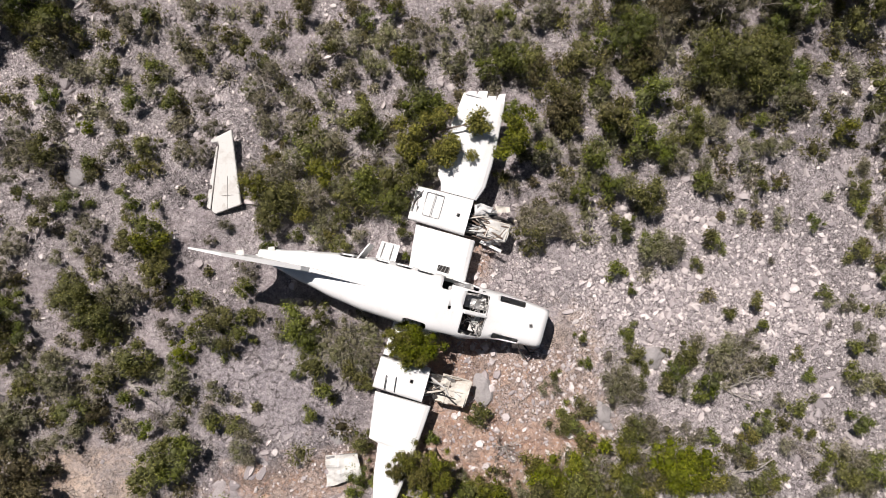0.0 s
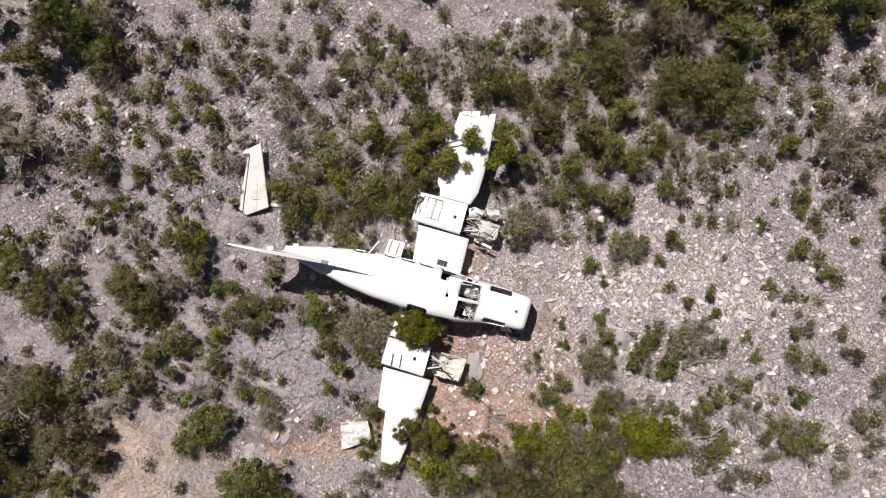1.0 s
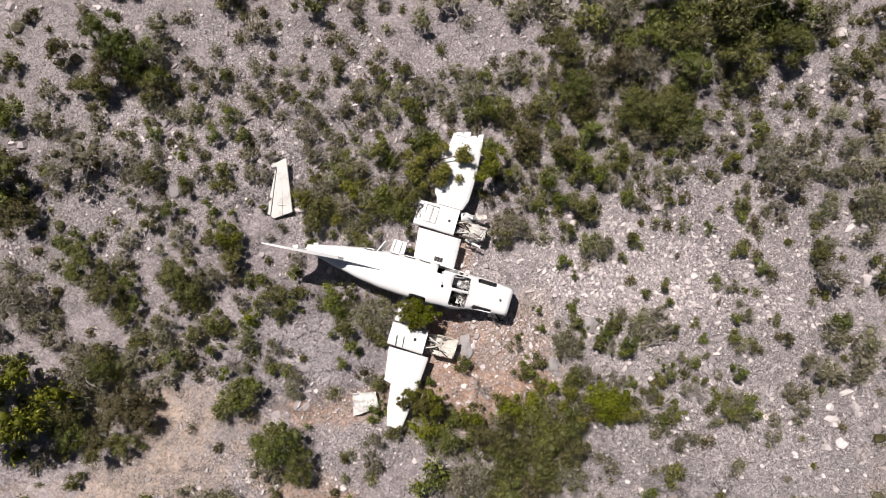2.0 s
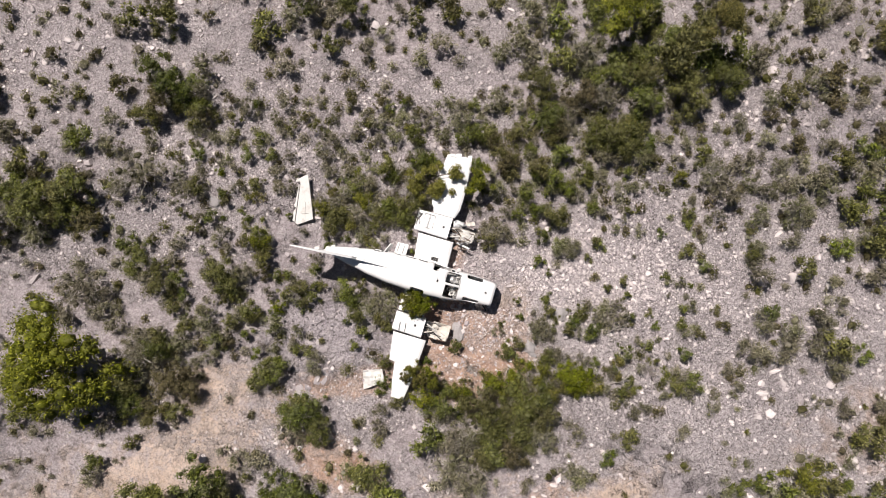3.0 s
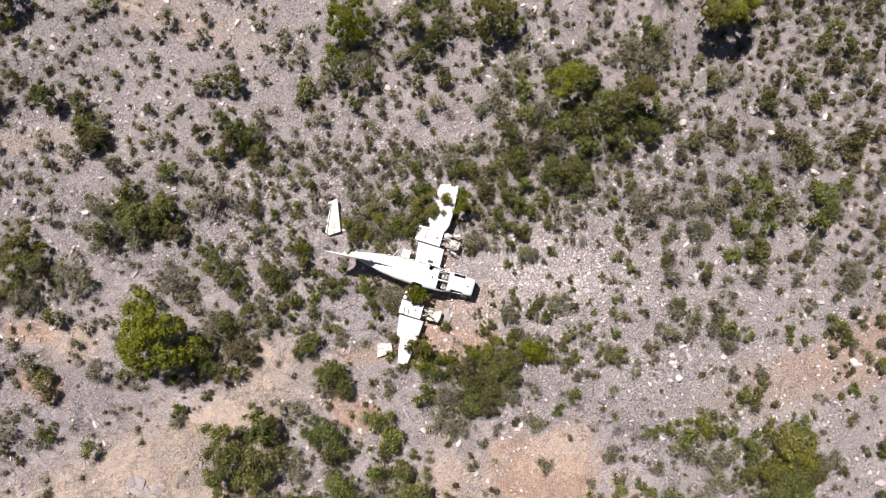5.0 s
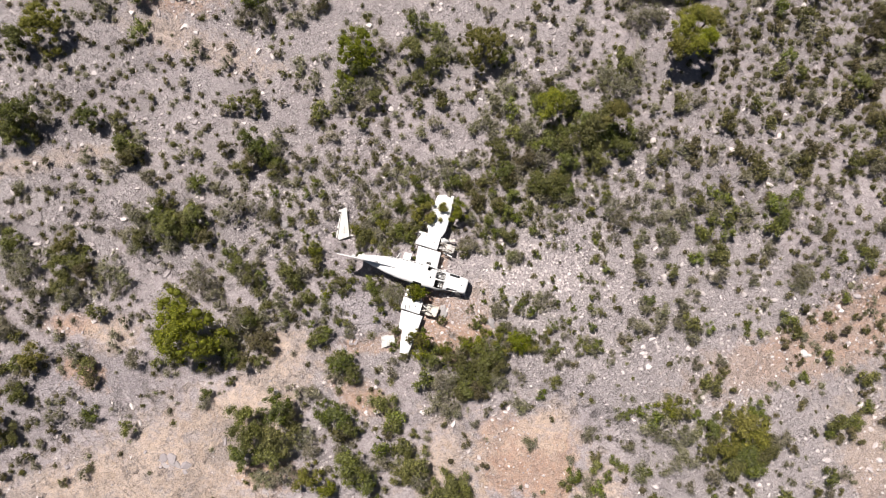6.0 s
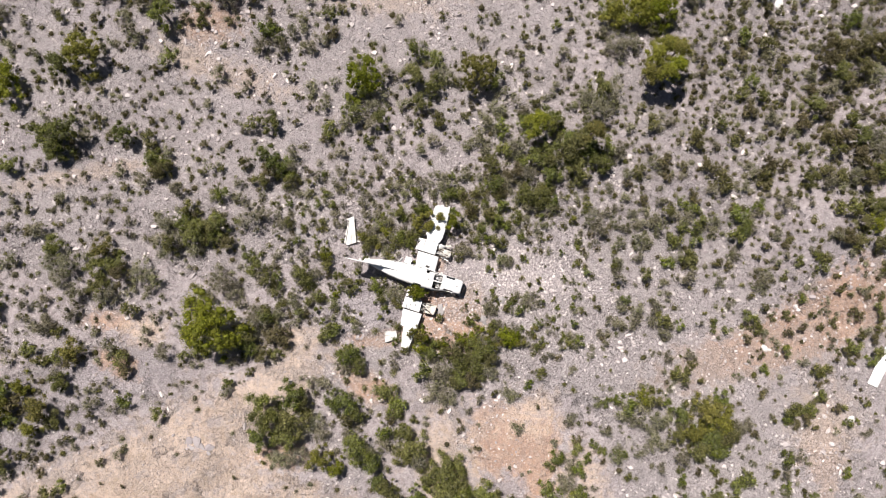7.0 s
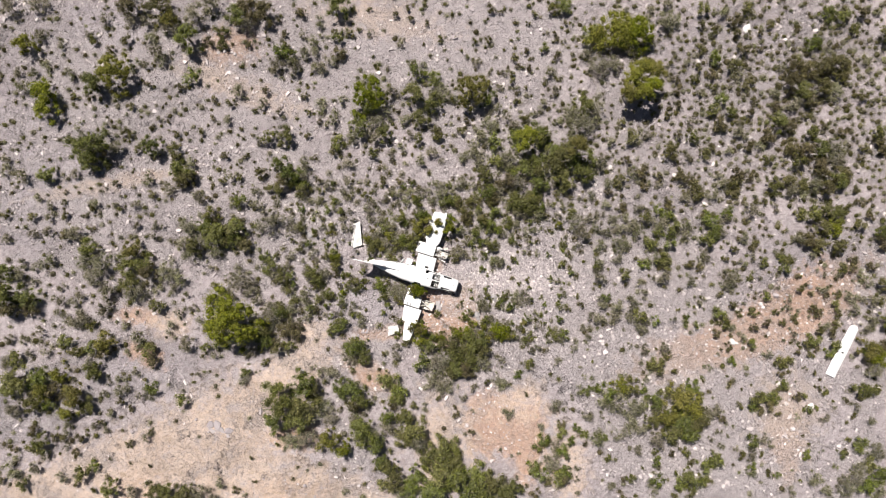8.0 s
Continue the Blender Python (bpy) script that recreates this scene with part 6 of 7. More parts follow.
plant((28.7, -11.5, 0.31, K), (29.3, -14.2, 0.51, G), (30.7, -14, 0.21, K), (32.2, -14.2, 0.41, G), (31.8, -15.3, 0.31, K), (30.9, -11.4, 0.46, K), (34.5, -11.6, 0.41, K), (33.2, -11.4, 0.21, D), (33.7, -13.1, 0.61, G), (33.3, -13.7, 0.51, G), (34.7, -13.9, 0.82, K), (34.1, -14.8, 0.72, G), (33.4, -15.2, 0.72, K), (34.9, -15.6, 0.83, G), (32.9, -15.8, 0.82, K), (32.4, -16.5, 0.83, K), (33.8, -16.4, 0.83, G), (34.9, -16.9, 0.72, K), (31.9, -16.3, 0.46, K), (32.5, -14, 0.31, D), (32.7, -13.1, 0.26, D), (29.9, -16.1, 0.72, K), (30.8, -16.9, 0.61, K), (28.2, -17, 0.41, K))
plant((31.9, -4.2, 0.45, D), (34.2, -4.5, 0.51, K), (31.1, -4.3, 0.46, K), (30.6, -4.8, 0.41, D), (28.4, -7.2, 0.36, K), (28.8, -6.5, 0.26, D), (29.5, -5.9, 0.46, D), (30.1, -5.6, 0.61, G), (29.9, -6.7, 0.36, D), (31.7, -5.8, 0.51, G), (31.5, -6.5, 0.51, G), (29.5, -7.7, 0.26, K), (28.6, -5.2, 0.46, K), (31.5, -5, 0.46, D), (30.6, -9.3, 0.26, D), (31, -9.5, 0.36, G), (29.2, -9.8, 0.31, G), (28.8, -9.8, 0.41, D), (29.6, -10.8, 0.41, G), (30.3, -10.8, 0.26, G), (34.2, -6.2, 1.01, Y), (34.8, -6.6, 1.01, Y), (34.3, -6.0, 0.6, G), (34.7, -7.5, 0.82, K), (35.5, -5.7, 0.61, D), (33.6, -9.2, 0.72, G), (34.3, -9.2, 0.61, G), (33.9, -9.9, 0.36, D), (35, -9.2, 0.41, D), (33.4, -10.6, 0.41, K), (31.7, -10.6, 0.26, K), (30.2, -8, 0.21, D))
plant((29.7, 2.3, 0.83, D), (30.6, 1.8, 0.82, D), (29.1, 2.5, 0.61, K), (30.3, 1.2, 0.51, K), (32, 1.9, 0.82, D), (35.6, 2.2, 0.72, D), (28.2, 0.7, 0.51, G), (28.2, -3.1, 0.41, K), (28.2, -2.4, 0.36, K), (29.1, -1.5, 0.41, D), (28.6, -3.7, 0.41, D), (30, -1.9, 0.26, D), (30.2, -3, 0.46, D), (30.9, -1.5, 0.51, K), (31.2, -2.1, 0.26, D), (30.6, -3.4, 0.46, D), (32.2, -1.9, 0.41, D), (31.8, -2.8, 0.46, G), (32, -3.4, 0.41, D), (32.9, -2.1, 0.46, K), (33.1, -3, 0.61, K), (33.6, -2.1, 0.36, K), (33.6, -3.2, 0.45, K), (34.7, 0.2, 0.46, D), (33.2, 0.1, 0.51, D), (32.5, -0.1, 0.46, D), (32.1, -0.3, 0.41, K), (33.4, 0.8, 0.41, D), (34, -0.5, 0.61, K), (34.5, -0.9, 0.51, K), (34.6, -2.5, 0.61, K), (35.5, -0.9, 0.72, D))
plant((35.3, -2.2, 0.61, D), (35.4, -4, 0.82, G), (34.6, -4, 0.61, K), (30.7, -0.1, 0.26, K), (29.2, -0.6, 0.21, D))
plant((28.5, 9.6, 0.82, D), (29.6, 9.2, 0.83, D), (30.7, 9.4, 0.92, G), (31.9, 9.5, 0.83, K), (30.5, 8.3, 0.83, D), (32.1, 8.6, 0.82, K), (29, 8.5, 0.72, D), (35.8, 9.8, 0.72, D), (34.5, 9.8, 0.51, D), (34.3, 8.9, 0.46, D), (28.3, 6.9, 0.82, D), (29.4, 6.7, 0.83, G), (30.3, 6.7, 0.83, K), (31.1, 6.3, 0.83, D), (32.1, 7, 0.83, G), (32.5, 7.5, 0.83, D), (30.8, 7.6, 0.72, D), (28.5, 6, 0.72, K), (29.4, 6, 0.61, K), (29.2, 4.3, 0.61, G), (30.2, 4.3, 0.77, G), (31.1, 4.5, 0.83, G), (32, 4.3, 0.83, G), (32.8, 4.8, 0.61, D), (31.8, 3.3, 0.87, Y), (30.7, 3.4, 0.82, D), (33.9, 3.5, 0.61, D), (35.6, 3.1, 0.82, G), (34.8, 4.2, 0.46, D), (33.6, 6.3, 0.36, D), (33.9, 5.3, 0.31, D), (34.5, 5.4, 0.26, D))
plant((28.6, 16, 0.83, D), (29.7, 15.8, 0.92, D), (31.1, 16, 1.01, D), (32.2, 16.3, 1.01, D), (32.9, 15.6, 0.92, D), (28.1, 14.6, 1.01, D), (29.2, 14.1, 1.01, G), (30.8, 14.4, 1.01, D), (32.2, 14, 0.82, K), (28.6, 13, 0.72, K), (30, 13.3, 0.72, D), (28.1, 11.2, 0.72, D), (29.8, 12.2, 0.41, D), (30, 10.8, 0.61, G), (31.2, 11.3, 0.36, D), (32.7, 10.9, 0.46, D), (35.4, 10.9, 0.72, G), (34.4, 13.7, 0.46, D), (34.9, 16.7, 0.41, K))
plant((30.5, 18.1, 0.83, G), (31.7, 20.5, 0.83, G), (32.9, 20.3, 0.72, G), (34.3, 20.6, 0.61, D), (33.8, 19.2, 0.56, D), (31.9, 17.3, 0.46, K))
plant((36.1, 18.8, 0.72, D), (36, 20.9, 0.41, K))
plant((-9.01, -4.46, 0.42, K), (-8.77, -4.34, 0.3, K), (-10.41, -4.18, 0.46, D), (-10.26, -4.72, 0.46, K), (-9.75, -5.11, 0.57, D), (-10.03, -5.38, 0.47, G), (-10.31, -5.65, 0.38, K), (-9.61, -4.73, 0.38, K), (-10.2, -5.5, 1.05, D))
plant((-9.45, -0.26, 0.23, K), (-8.34, -0.12, 0.34, K), (-8.56, -0.33, 0.23, D), (-10.5, -0.54, 0.34, K), (-9.17, -1.21, 0.58, K), (-8.48, -1.14, 0.65, G), (-8.35, -1.62, 0.58, G), (-8.93, -1.62, 0.57, K), (-10.39, -1.35, 0.42, G), (-10.04, -2.04, 0.38, G), (-10.42, -2.44, 0.42, G), (-10.11, -2.98, 0.47, K), (-9.86, -3.25, 0.38, D), (-9.19, -2.58, 0.47, K), (-9.09, -2.97, 0.57, K), (-9.17, -3.25, 0.46, K), (-8.48, -2.18, 0.38, D), (-8.24, -3.12, 0.42, G), (-8.87, -3.72, 0.53, G), (-8.43, -3.73, 0.42, K), (-8.23, -3.94, 0.38, D), (-10.19, -3.91, 0.57, K), (-8.56, -1.2, 0.84, G))
plant((-9.75, 3.67, 0.38, G), (-8.87, 3.06, 0.23, Y), (-9.63, 3.09, 0.21, K), (-8.26, 3.15, 0.38, K), (-10.54, 3, 0.42, K), (-8.14, 2.45, 0.34, K), (-9.91, 2.29, 0.66, K), (-9.67, 2.43, 0.57, G), (-10.46, 2.37, 0.38, K), (-8.62, 2.1, 0.3, G), (-8.55, 1.82, 0.27, D), (-10.66, 1.68, 0.3, K), (-10.31, 1.26, 0.29, G), (-9.17, 1.12, 0.46, G), (-9.46, 1.19, 0.42, K), (-9.72, 0.64, 0.38, G), (-8.63, 0.57, 0.38, K), (-8.75, 0.29, 0.42, K), (-10.36, 0.29, 0.47, K), (-10.51, 0.01, 0.38, K))
plant((-9.63, 5.68, 0.57, G), (-9.76, 5.25, 0.57, D), (-9.43, 5.19, 0.47, D), (-10.58, 5.69, 0.38, D), (-9.99, 4.84, 0.42, K), (-9.58, 4.64, 0.34, K), (-8.36, 5.22, 0.3, G), (-8.58, 4.48, 0.49, K), (-8.33, 4.57, 0.34, G), (-9.22, 4.49, 0.38, K), (-9.73, 4.22, 0.23, K))
plant((-6.48, -4.16, 0.3, K), (-5.59, -4.29, 0.34, G), (-5.74, -4.03, 0.27, K), (-7.22, -4.29, 0.29, G), (-6.7, -4.73, 0.53, G), (-6.16, -4.8, 0.53, G), (-6.88, -5.19, 0.6, G), (-7.23, -5.47, 0.47, G), (-6.56, -5.34, 0.47, G), (-5.06, -4.3, 0.27, G), (-4.83, -4.76, 0.42, K), (-4.63, -5.04, 0.3, K), (-4.77, -4.5, 0.34, K))
plant((-6.82, -0.26, 0.46, D), (-6.86, -0.61, 0.53, D), (-7.84, -1.22, 0.66, K), (-7.47, -1.09, 0.47, K), (-7.01, -1.09, 0.38, D), (-6.54, -1.23, 0.3, G), (-5.87, -1.16, 0.27, G), (-5.49, -1.78, 0.42, G), (-5.38, -1.58, 0.23, G), (-6.65, -1.91, 0.38, K), (-6.18, -1.91, 0.34, G), (-4.97, -1.65, 0.27, G), (-4.82, -0.95, 0.36, G), (-4.84, -0.52, 0.38, K), (-4.55, -1.65, 0.27, G), (-7.55, -2.58, 0.57, G), (-7.97, -2.72, 0.47, K), (-7.37, -2.93, 0.42, D), (-7.58, -3.61, 0.3, G), (-6.47, -3.19, 0.53, K), (-6.29, -3.27, 0.34, G), (-6.37, -2.46, 0.38, Y), (-6.52, -2.74, 0.23, G), (-5.77, -2.19, 0.34, K), (-5.5, -2.47, 0.27, G), (-5.47, -3.41, 0.38, K), (-5.68, -3.83, 0.27, K), (-5.21, -2.32, 0.38, G), (-4.88, -2.05, 0.38, G))
plant((-7.67, 3.68, 0.42, G), (-6.71, 3.66, 0.38, G), (-7.21, 3.87, 0.3, K), (-5.95, 3.73, 0.38, K), (-6.5, 3.1, 0.3, K), (-5.67, 2.99, 0.3, K), (-7.31, 2.55, 0.36, G), (-6.4, 2.31, 0.42, K), (-5.92, 2.39, 0.38, K), (-7.45, 1.9, 0.27, Y), (-4.54, 3.66, 0.46, K), (-4.26, 3.03, 0.38, K), (-4.25, 2.25, 0.42, Y), (-7.93, 1.45, 0.19, G), (-7.64, 1.2, 0.23, G), (-7.7, 0.85, 0.25, G), (-7.1, 0.64, 0.53, G), (-7.12, 0.15, 0.55, Y), (-7.57, 0.22, 0.47, G), (-6.84, 0.15, 0.38, K), (-6.04, 1.27, 0.19, G), (-5.42, 0.64, 0.23, K), (-5.77, 0.22, 0.17, K), (-4.81, 1.83, 0.34, K), (-4.58, 1.54, 0.49, Y), (-4.08, 0.98, 0.57, G), (-4.22, 0.71, 0.46, G), (-4.38, 0.15, 0.25, G))
plant((-7.77, 5.83, 0.57, K), (-7.34, 5.88, 0.27, G), (-7.29, 4.58, 0.34, G), (-6.87, 4.44, 0.34, K), (-6.67, 5.22, 0.42, K), (-5.98, 4.88, 0.29, G), (-6.47, 4.81, 0.29, K), (-6.2, 5.94, 0.42, K), (-5.5, 5.46, 0.3, D), (-4.99, 5.02, 0.42, G), (-4.68, 5.84, 0.19, D), (-4.24, 5.26, 0.27, K), (-4.14, 4.38, 0.46, K), (-4.44, 4.61, 0.29, G), (-4.84, 4.09, 0.38, K))
plant((-2.04, -4.65, 0.38, G), (-0.26, -4.54, 0.25, G), (-1.97, -5.46, 0.38, G), (-2.18, -5.87, 0.27, G), (-1.7, -5.61, 0.29, G), (-0.81, -4.87, 0.39, W), (-0.49, -5.18, 0.44, W), (-1.06, -5.11, 0.28, W), (-0.18, -4.93, 0.34, W))
plant((-0.97, -0.2, 0.15, G), (-3.56, -1.84, 0.6, G), (-3.1, -1.64, 0.42, G), (-3.92, -1.92, 0.38, K), (-2.39, -2.05, 0.6, K), (-1.78, -2.2, 0.38, K), (-2.67, -2.46, 0.57, K), (-3.36, -2.19, 0.46, G), (-3.07, -2.87, 0.57, G), (-2.26, -2.94, 0.47, D), (-1.98, -2.74, 0.46, K), (-2.88, -3.43, 0.34, G), (-1.92, -3.3, 0.27, G), (-3.51, -3.02, 0.23, G), (-3.22, -3.98, 0.27, G), (-0.79, -2.23, 0.57, W), (-0.37, -2.36, 0.44, W), (-1.08, -2.06, 0.39, W), (-0.63, -2.04, 0.34, W), (-0.92, -2.44, 0.31, W), (-0.46, -2.55, 0.26, W), (-0.79, -2.14, 0.36, W), (-1.99, -1.95, 0.46, K), (-1.75, -2.5, 0.46, K))
plant((-2.18, 3.92, 0.15, K), (-3.72, 3.68, 0.29, K), (-2.96, 3.83, 0.23, K), (-2.02, 3.17, 0.57, G), (-3.56, 3.16, 0.53, K), (-3.14, 2.96, 0.47, Y), (-3.71, 2.75, 0.34, G), (-3.13, 2.46, 0.57, G), (-3.69, 2.25, 0.49, K), (-2.58, 2.47, 0.34, D), (-1.74, 2.9, 0.42, G), (-1.82, 3.18, 0.38, G), (-0.69, 3.82, 0.53, K), (-0.34, 3.53, 0.57, G), (-0.2, 2.96, 0.57, G), (-0.62, 2.83, 0.47, G), (-0.9, 2.4, 0.47, K), (-0.55, 2.26, 0.47, K), (-3.95, 1.68, 0.6, K), (-3.67, 1.26, 0.57, G), (-3.25, 1.27, 0.57, K), (-2.98, 1.83, 0.53, Y), (-2.57, 1.55, 0.46, K), (-1.87, 1.55, 0.49, G), (-2.29, 1.27, 0.53, G), (-2.43, 0.78, 0.38, G), (-2.84, 0.64, 0.42, K), (-3.4, 0.85, 0.42, Y), (-1.73, 1.13, 0.46, K), (-1.31, 1.27, 0.53, G), (-1.18, 0.92, 0.34, G), (-1.32, 1.83, 0.49, G))
plant((-0.76, 1.69, 0.53, G), (-0.41, 1.84, 0.47, K), (-3.69, 0.36, 0.21, G), (-3.12, 0.36, 0.38, K), (-2.85, 0.43, 0.27, Y), (-2.49, 0.08, 0.38, G), (-2.15, 0.29, 0.27, K), (-0.97, 0.41, 0.25, G), (-0.54, 3.43, 0.67, G), (-3.03, 2.57, 0.72, K), (-3.98, 1.25, 0.7, G), (-1.93, 1.61, 0.64, G))
plant((-3.46, 5.97, 0.42, D), (-1.91, 5.78, 0.27, G), (-1.41, 5.93, 0.27, G), (-2.96, 5.4, 0.34, K), (-2.46, 5.1, 0.49, K), (-2.75, 5.05, 0.29, D), (-1.47, 5.17, 0.53, K), (-1.75, 4.53, 0.47, K), (-0.9, 4.59, 0.6, G), (-1.19, 4.85, 0.27, Y), (-0.84, 5.35, 0.3, K), (-0.41, 5.64, 0.34, K), (-0.34, 5.21, 0.3, K), (-2.25, 4.54, 0.34, K), (-3.18, 4.55, 0.19, D), (-3.18, 4.77, 0.23, K))
plant((0.91, -4.01, 0.4, G), (1.27, -5.75, 0.5, Y), (0.9, -5.74, 0.44, Y), (0.22, -5.61, 0.38, K), (0.49, -5.87, 0.44, G), (2.15, -5.22, 0.32, Y), (2.42, -5.48, 0.44, Y), (2.76, -5.47, 0.49, Y), (3.17, -5.21, 0.49, Y), (3.37, -5.61, 0.53, Y), (3.79, -5.62, 0.53, K), (2.96, -5.81, 0.49, Y), (3.82, -4.69, 0.35, Y), (3.4, -4.83, 0.32, Y), (2.99, -4.27, 0.38, G), (2.93, -4.01, 0.27, G), (3.13, -4.42, 0.34, G), (1.87, -5.82, 0.38, K), (0.01, -5.31, 0.36, W), (-0.35, -5.85, 0.68, Y))
plant((3.41, -3.94, 0.34, G), (2.45, -3.47, 0.19, K), (2.73, -3.12, 0.19, G), (2.8, -3.4, 0.21, K), (3.58, -2.74, 0.21, G), (3.44, -2.16, 0.19, G))
plant((2.84, 3.76, 0.6, D), (2.77, 3.27, 0.47, D), (3.21, 3.07, 0.34, D), (1.79, 3.56, 0.34, G), (1.99, 2.34, 0.38, D), (2.35, 2.99, 0.34, K), (3.94, 3.94, 0.27, K), (3.83, 2.35, 0.42, K), (3.2, 2.49, 0.38, K), (2.48, 2.27, 0.47, K), (1.43, 1.85, 0.23, G), (1.71, 1.57, 0.29, K), (2.24, 0.57, 0.58, K), (2.74, 0.85, 0.57, K), (2.11, 0.41, 0.53, G), (2.05, 1, 0.34, K), (3.03, 0.58, 0.47, K), (3.47, 1.43, 0.38, G), (3.05, 1.57, 0.38, K), (3.69, 1.71, 0.34, K), (2.83, 3.53, 0.61, D), (2.48, 2.41, 0.53, K), (3.75, 2.13, 0.53, G))
plant((1.01, 5.94, 0.34, K), (1.59, 5.87, 0.38, G), (1.37, 5.29, 0.34, K), (0.8, 5.2, 0.42, K), (0.09, 5.43, 0.34, K), (0.37, 4.7, 0.38, K), (1.01, 4.49, 0.38, G), (1.51, 4.64, 0.38, G), (1.72, 4.49, 0.42, K), (2.15, 4.93, 0.34, G), (2.29, 4.56, 0.46, D), (1.87, 5.37, 0.34, K), (3.44, 4.65, 0.38, K), (3.3, 4.58, 0.34, D), (3.94, 5.29, 0.49, G), (2.13, 4.67, 0.55, G), (1.08, 5.39, 0.64, K), (1.64, 4.69, 0.57, G), (3.49, 4.7, 0.6, D))
plant((4.64, -4.41, 0.49, G), (5.06, -4.41, 0.53, K), (4.49, -4.95, 0.49, Y), (4.9, -5.22, 0.57, K), (4.22, -5.36, 0.43, Y), (5.32, -5.36, 0.49, Y), (4.76, -5.76, 0.49, Y), (4.08, -5.84, 0.35, Y), (5.2, -4.82, 0.46, K), (7.81, -4.23, 0.42, G), (7.6, -4.51, 0.32, Y), (7.4, -4.86, 0.27, G), (6.63, -4.66, 0.23, G), (6.2, -4.57, 0.34, K), (6.14, -5.15, 0.64, Y), (5.75, -5.03, 0.43, Y), (6.42, -5.63, 0.53, Y), (5.94, -5.64, 0.46, Y), (7.01, -5.66, 0.38, K), (7.3, -5.12, 0.38, K), (7.59, -5.13, 0.32, Y), (7.64, -5.95, 0.32, G), (4.2, -5.9, 0.83, G), (5.5, -5.1, 0.78, Y))
plant((5.44, -0.06, 0.34, K), (4.23, -0.52, 0.34, G), (4.71, -1.04, 0.17, G), (4.67, -2.02, 0.21, G), (5.5, -0.13, 0.42, K), (6.3, -0.41, 0.23, G), (7.77, -1.33, 0.27, G), (7.13, -1.68, 0.23, G), (7.91, -1.89, 0.23, G), (4.69, -2.57, 0.3, G), (5.05, -2.85, 0.23, G), (4.64, -2.09, 0.23, G), (4.24, -3.1, 0.53, K), (4.08, -3.43, 0.55, K), (4.52, -3.45, 0.53, K), (4.83, -3.2, 0.27, G), (4.75, -3.61, 0.29, K), (5.38, -3.33, 0.34, G), (5.94, -2.57, 0.46, G), (5.73, -2.98, 0.38, G), (6.25, -2.23, 0.34, K), (6.75, -2.42, 0.55, K), (7.17, -2.77, 0.64, K), (7.36, -2.29, 0.46, K), (6.49, -3.33, 0.42, G), (6.43, -3.62, 0.3, G), (5.94, -3.47, 0.3, K), (7.78, -2.79, 0.38, K))
plant((5.08, 3.86, 0.38, G), (4.2, 3.28, 0.46, K), (4.14, 3.07, 0.34, G), (4.84, 2.92, 0.46, K), (4.78, 2.5, 0.3, K), (6.77, 3.85, 0.6, K), (7.36, 3.87, 0.49, K), (7.88, 3.23, 0.34, G), (6.77, 3.07, 0.49, K), (6.28, 3.22, 0.42, G), (5.69, 2.64, 0.46, G), (6.2, 2.72, 0.38, G), (5.48, 2.43, 0.42, G), (5.9, 2.28, 0.42, K), (6.49, 2.15, 0.29, K), (7.49, 2.36, 0.38, K), (7.94, 2.51, 0.29, K), (4.18, 1.64, 0.42, G), (4.86, 1.35, 0.64, G), (4.54, 1.57, 0.38, K), (5.1, 1, 0.38, G), (4.52, 0.58, 0.38, G), (4.32, 0.65, 0.27, G), (5.07, 0.15, 0.53, K), (5.15, 0.23, 0.42, G), (6.47, 1.72, 0.38, G), (6.83, 1.58, 0.34, K), (7.93, 1.58, 0.23, G), (7.86, 1.23, 0.17, K), (7.49, 0.73, 0.15, K), (6.59, 0.3, 0.3, G), (6.8, 0.08, 0.29, G))
plant((5.7, 0.15, 0.53, K), (5.19, 3.98, 0.64, G), (4.18, 3.19, 0.64, D), (4.74, 2.77, 0.64, G))
plant((4.52, 5.87, 0.53, G), (4.73, 5.38, 0.46, G), (5.08, 5.08, 0.53, K), (5.23, 5.73, 0.57, K), (4.08, 4.44, 0.38, K), (4, 4.14, 0.42, G), (4.79, 4.58, 0.46, D), (5.73, 5.73, 0.6, K), (5.44, 5.01, 0.47, K), (6.82, 5.1, 0.47, K), (6.54, 5.25, 0.42, K), (6.63, 4.57, 0.66, G), (6.37, 4.44, 0.49, G), (7.34, 4.71, 0.58, K), (7.9, 4.42, 0.58, K), (7.84, 5.47, 0.46, K), (4.66, 5.37, 0.81, G), (6.84, 4.45, 0.86, G), (7.3, 4.6, 1.15, G), (4.8, 5.1, 0.74, D))
plant((8.87, -4.63, 0.19, G), (9.16, -4.63, 0.19, G), (8.46, -4.87, 0.27, K), (10.36, -4.32, 0.38, G), (8.15, -5.55, 0.27, G), (8.29, -5.83, 0.27, G), (9.7, -5.21, 0.34, G), (10.18, -5.24, 0.52, K), (10.62, -5.53, 0.57, G), (9.93, -5.67, 0.49, G), (10.49, -5.95, 0.46, K), (9.4, -5.9, 0.3, K))
plant((8.25, -0.27, 0.15, K), (9.58, -1.12, 0.23, G), (9.64, -1.4, 0.23, K), (10.12, -1.33, 0.34, K), (10.73, -1.48, 0.15, G), (10.43, -1.9, 0.15, K), (9.71, -1.94, 0.17, K), (8.09, -2.75, 0.25, G), (8.1, -3.08, 0.19, D), (8.96, -2.69, 0.21, G), (9.15, -3.15, 0.23, G), (8.42, -3.87, 0.23, K), (8.76, -3.9, 0.3, G), (10.28, -3.15, 0.3, G), (10.4, -3.36, 0.34, K), (10.24, -2.52, 0.27, G), (10.57, -2.31, 0.38, K))
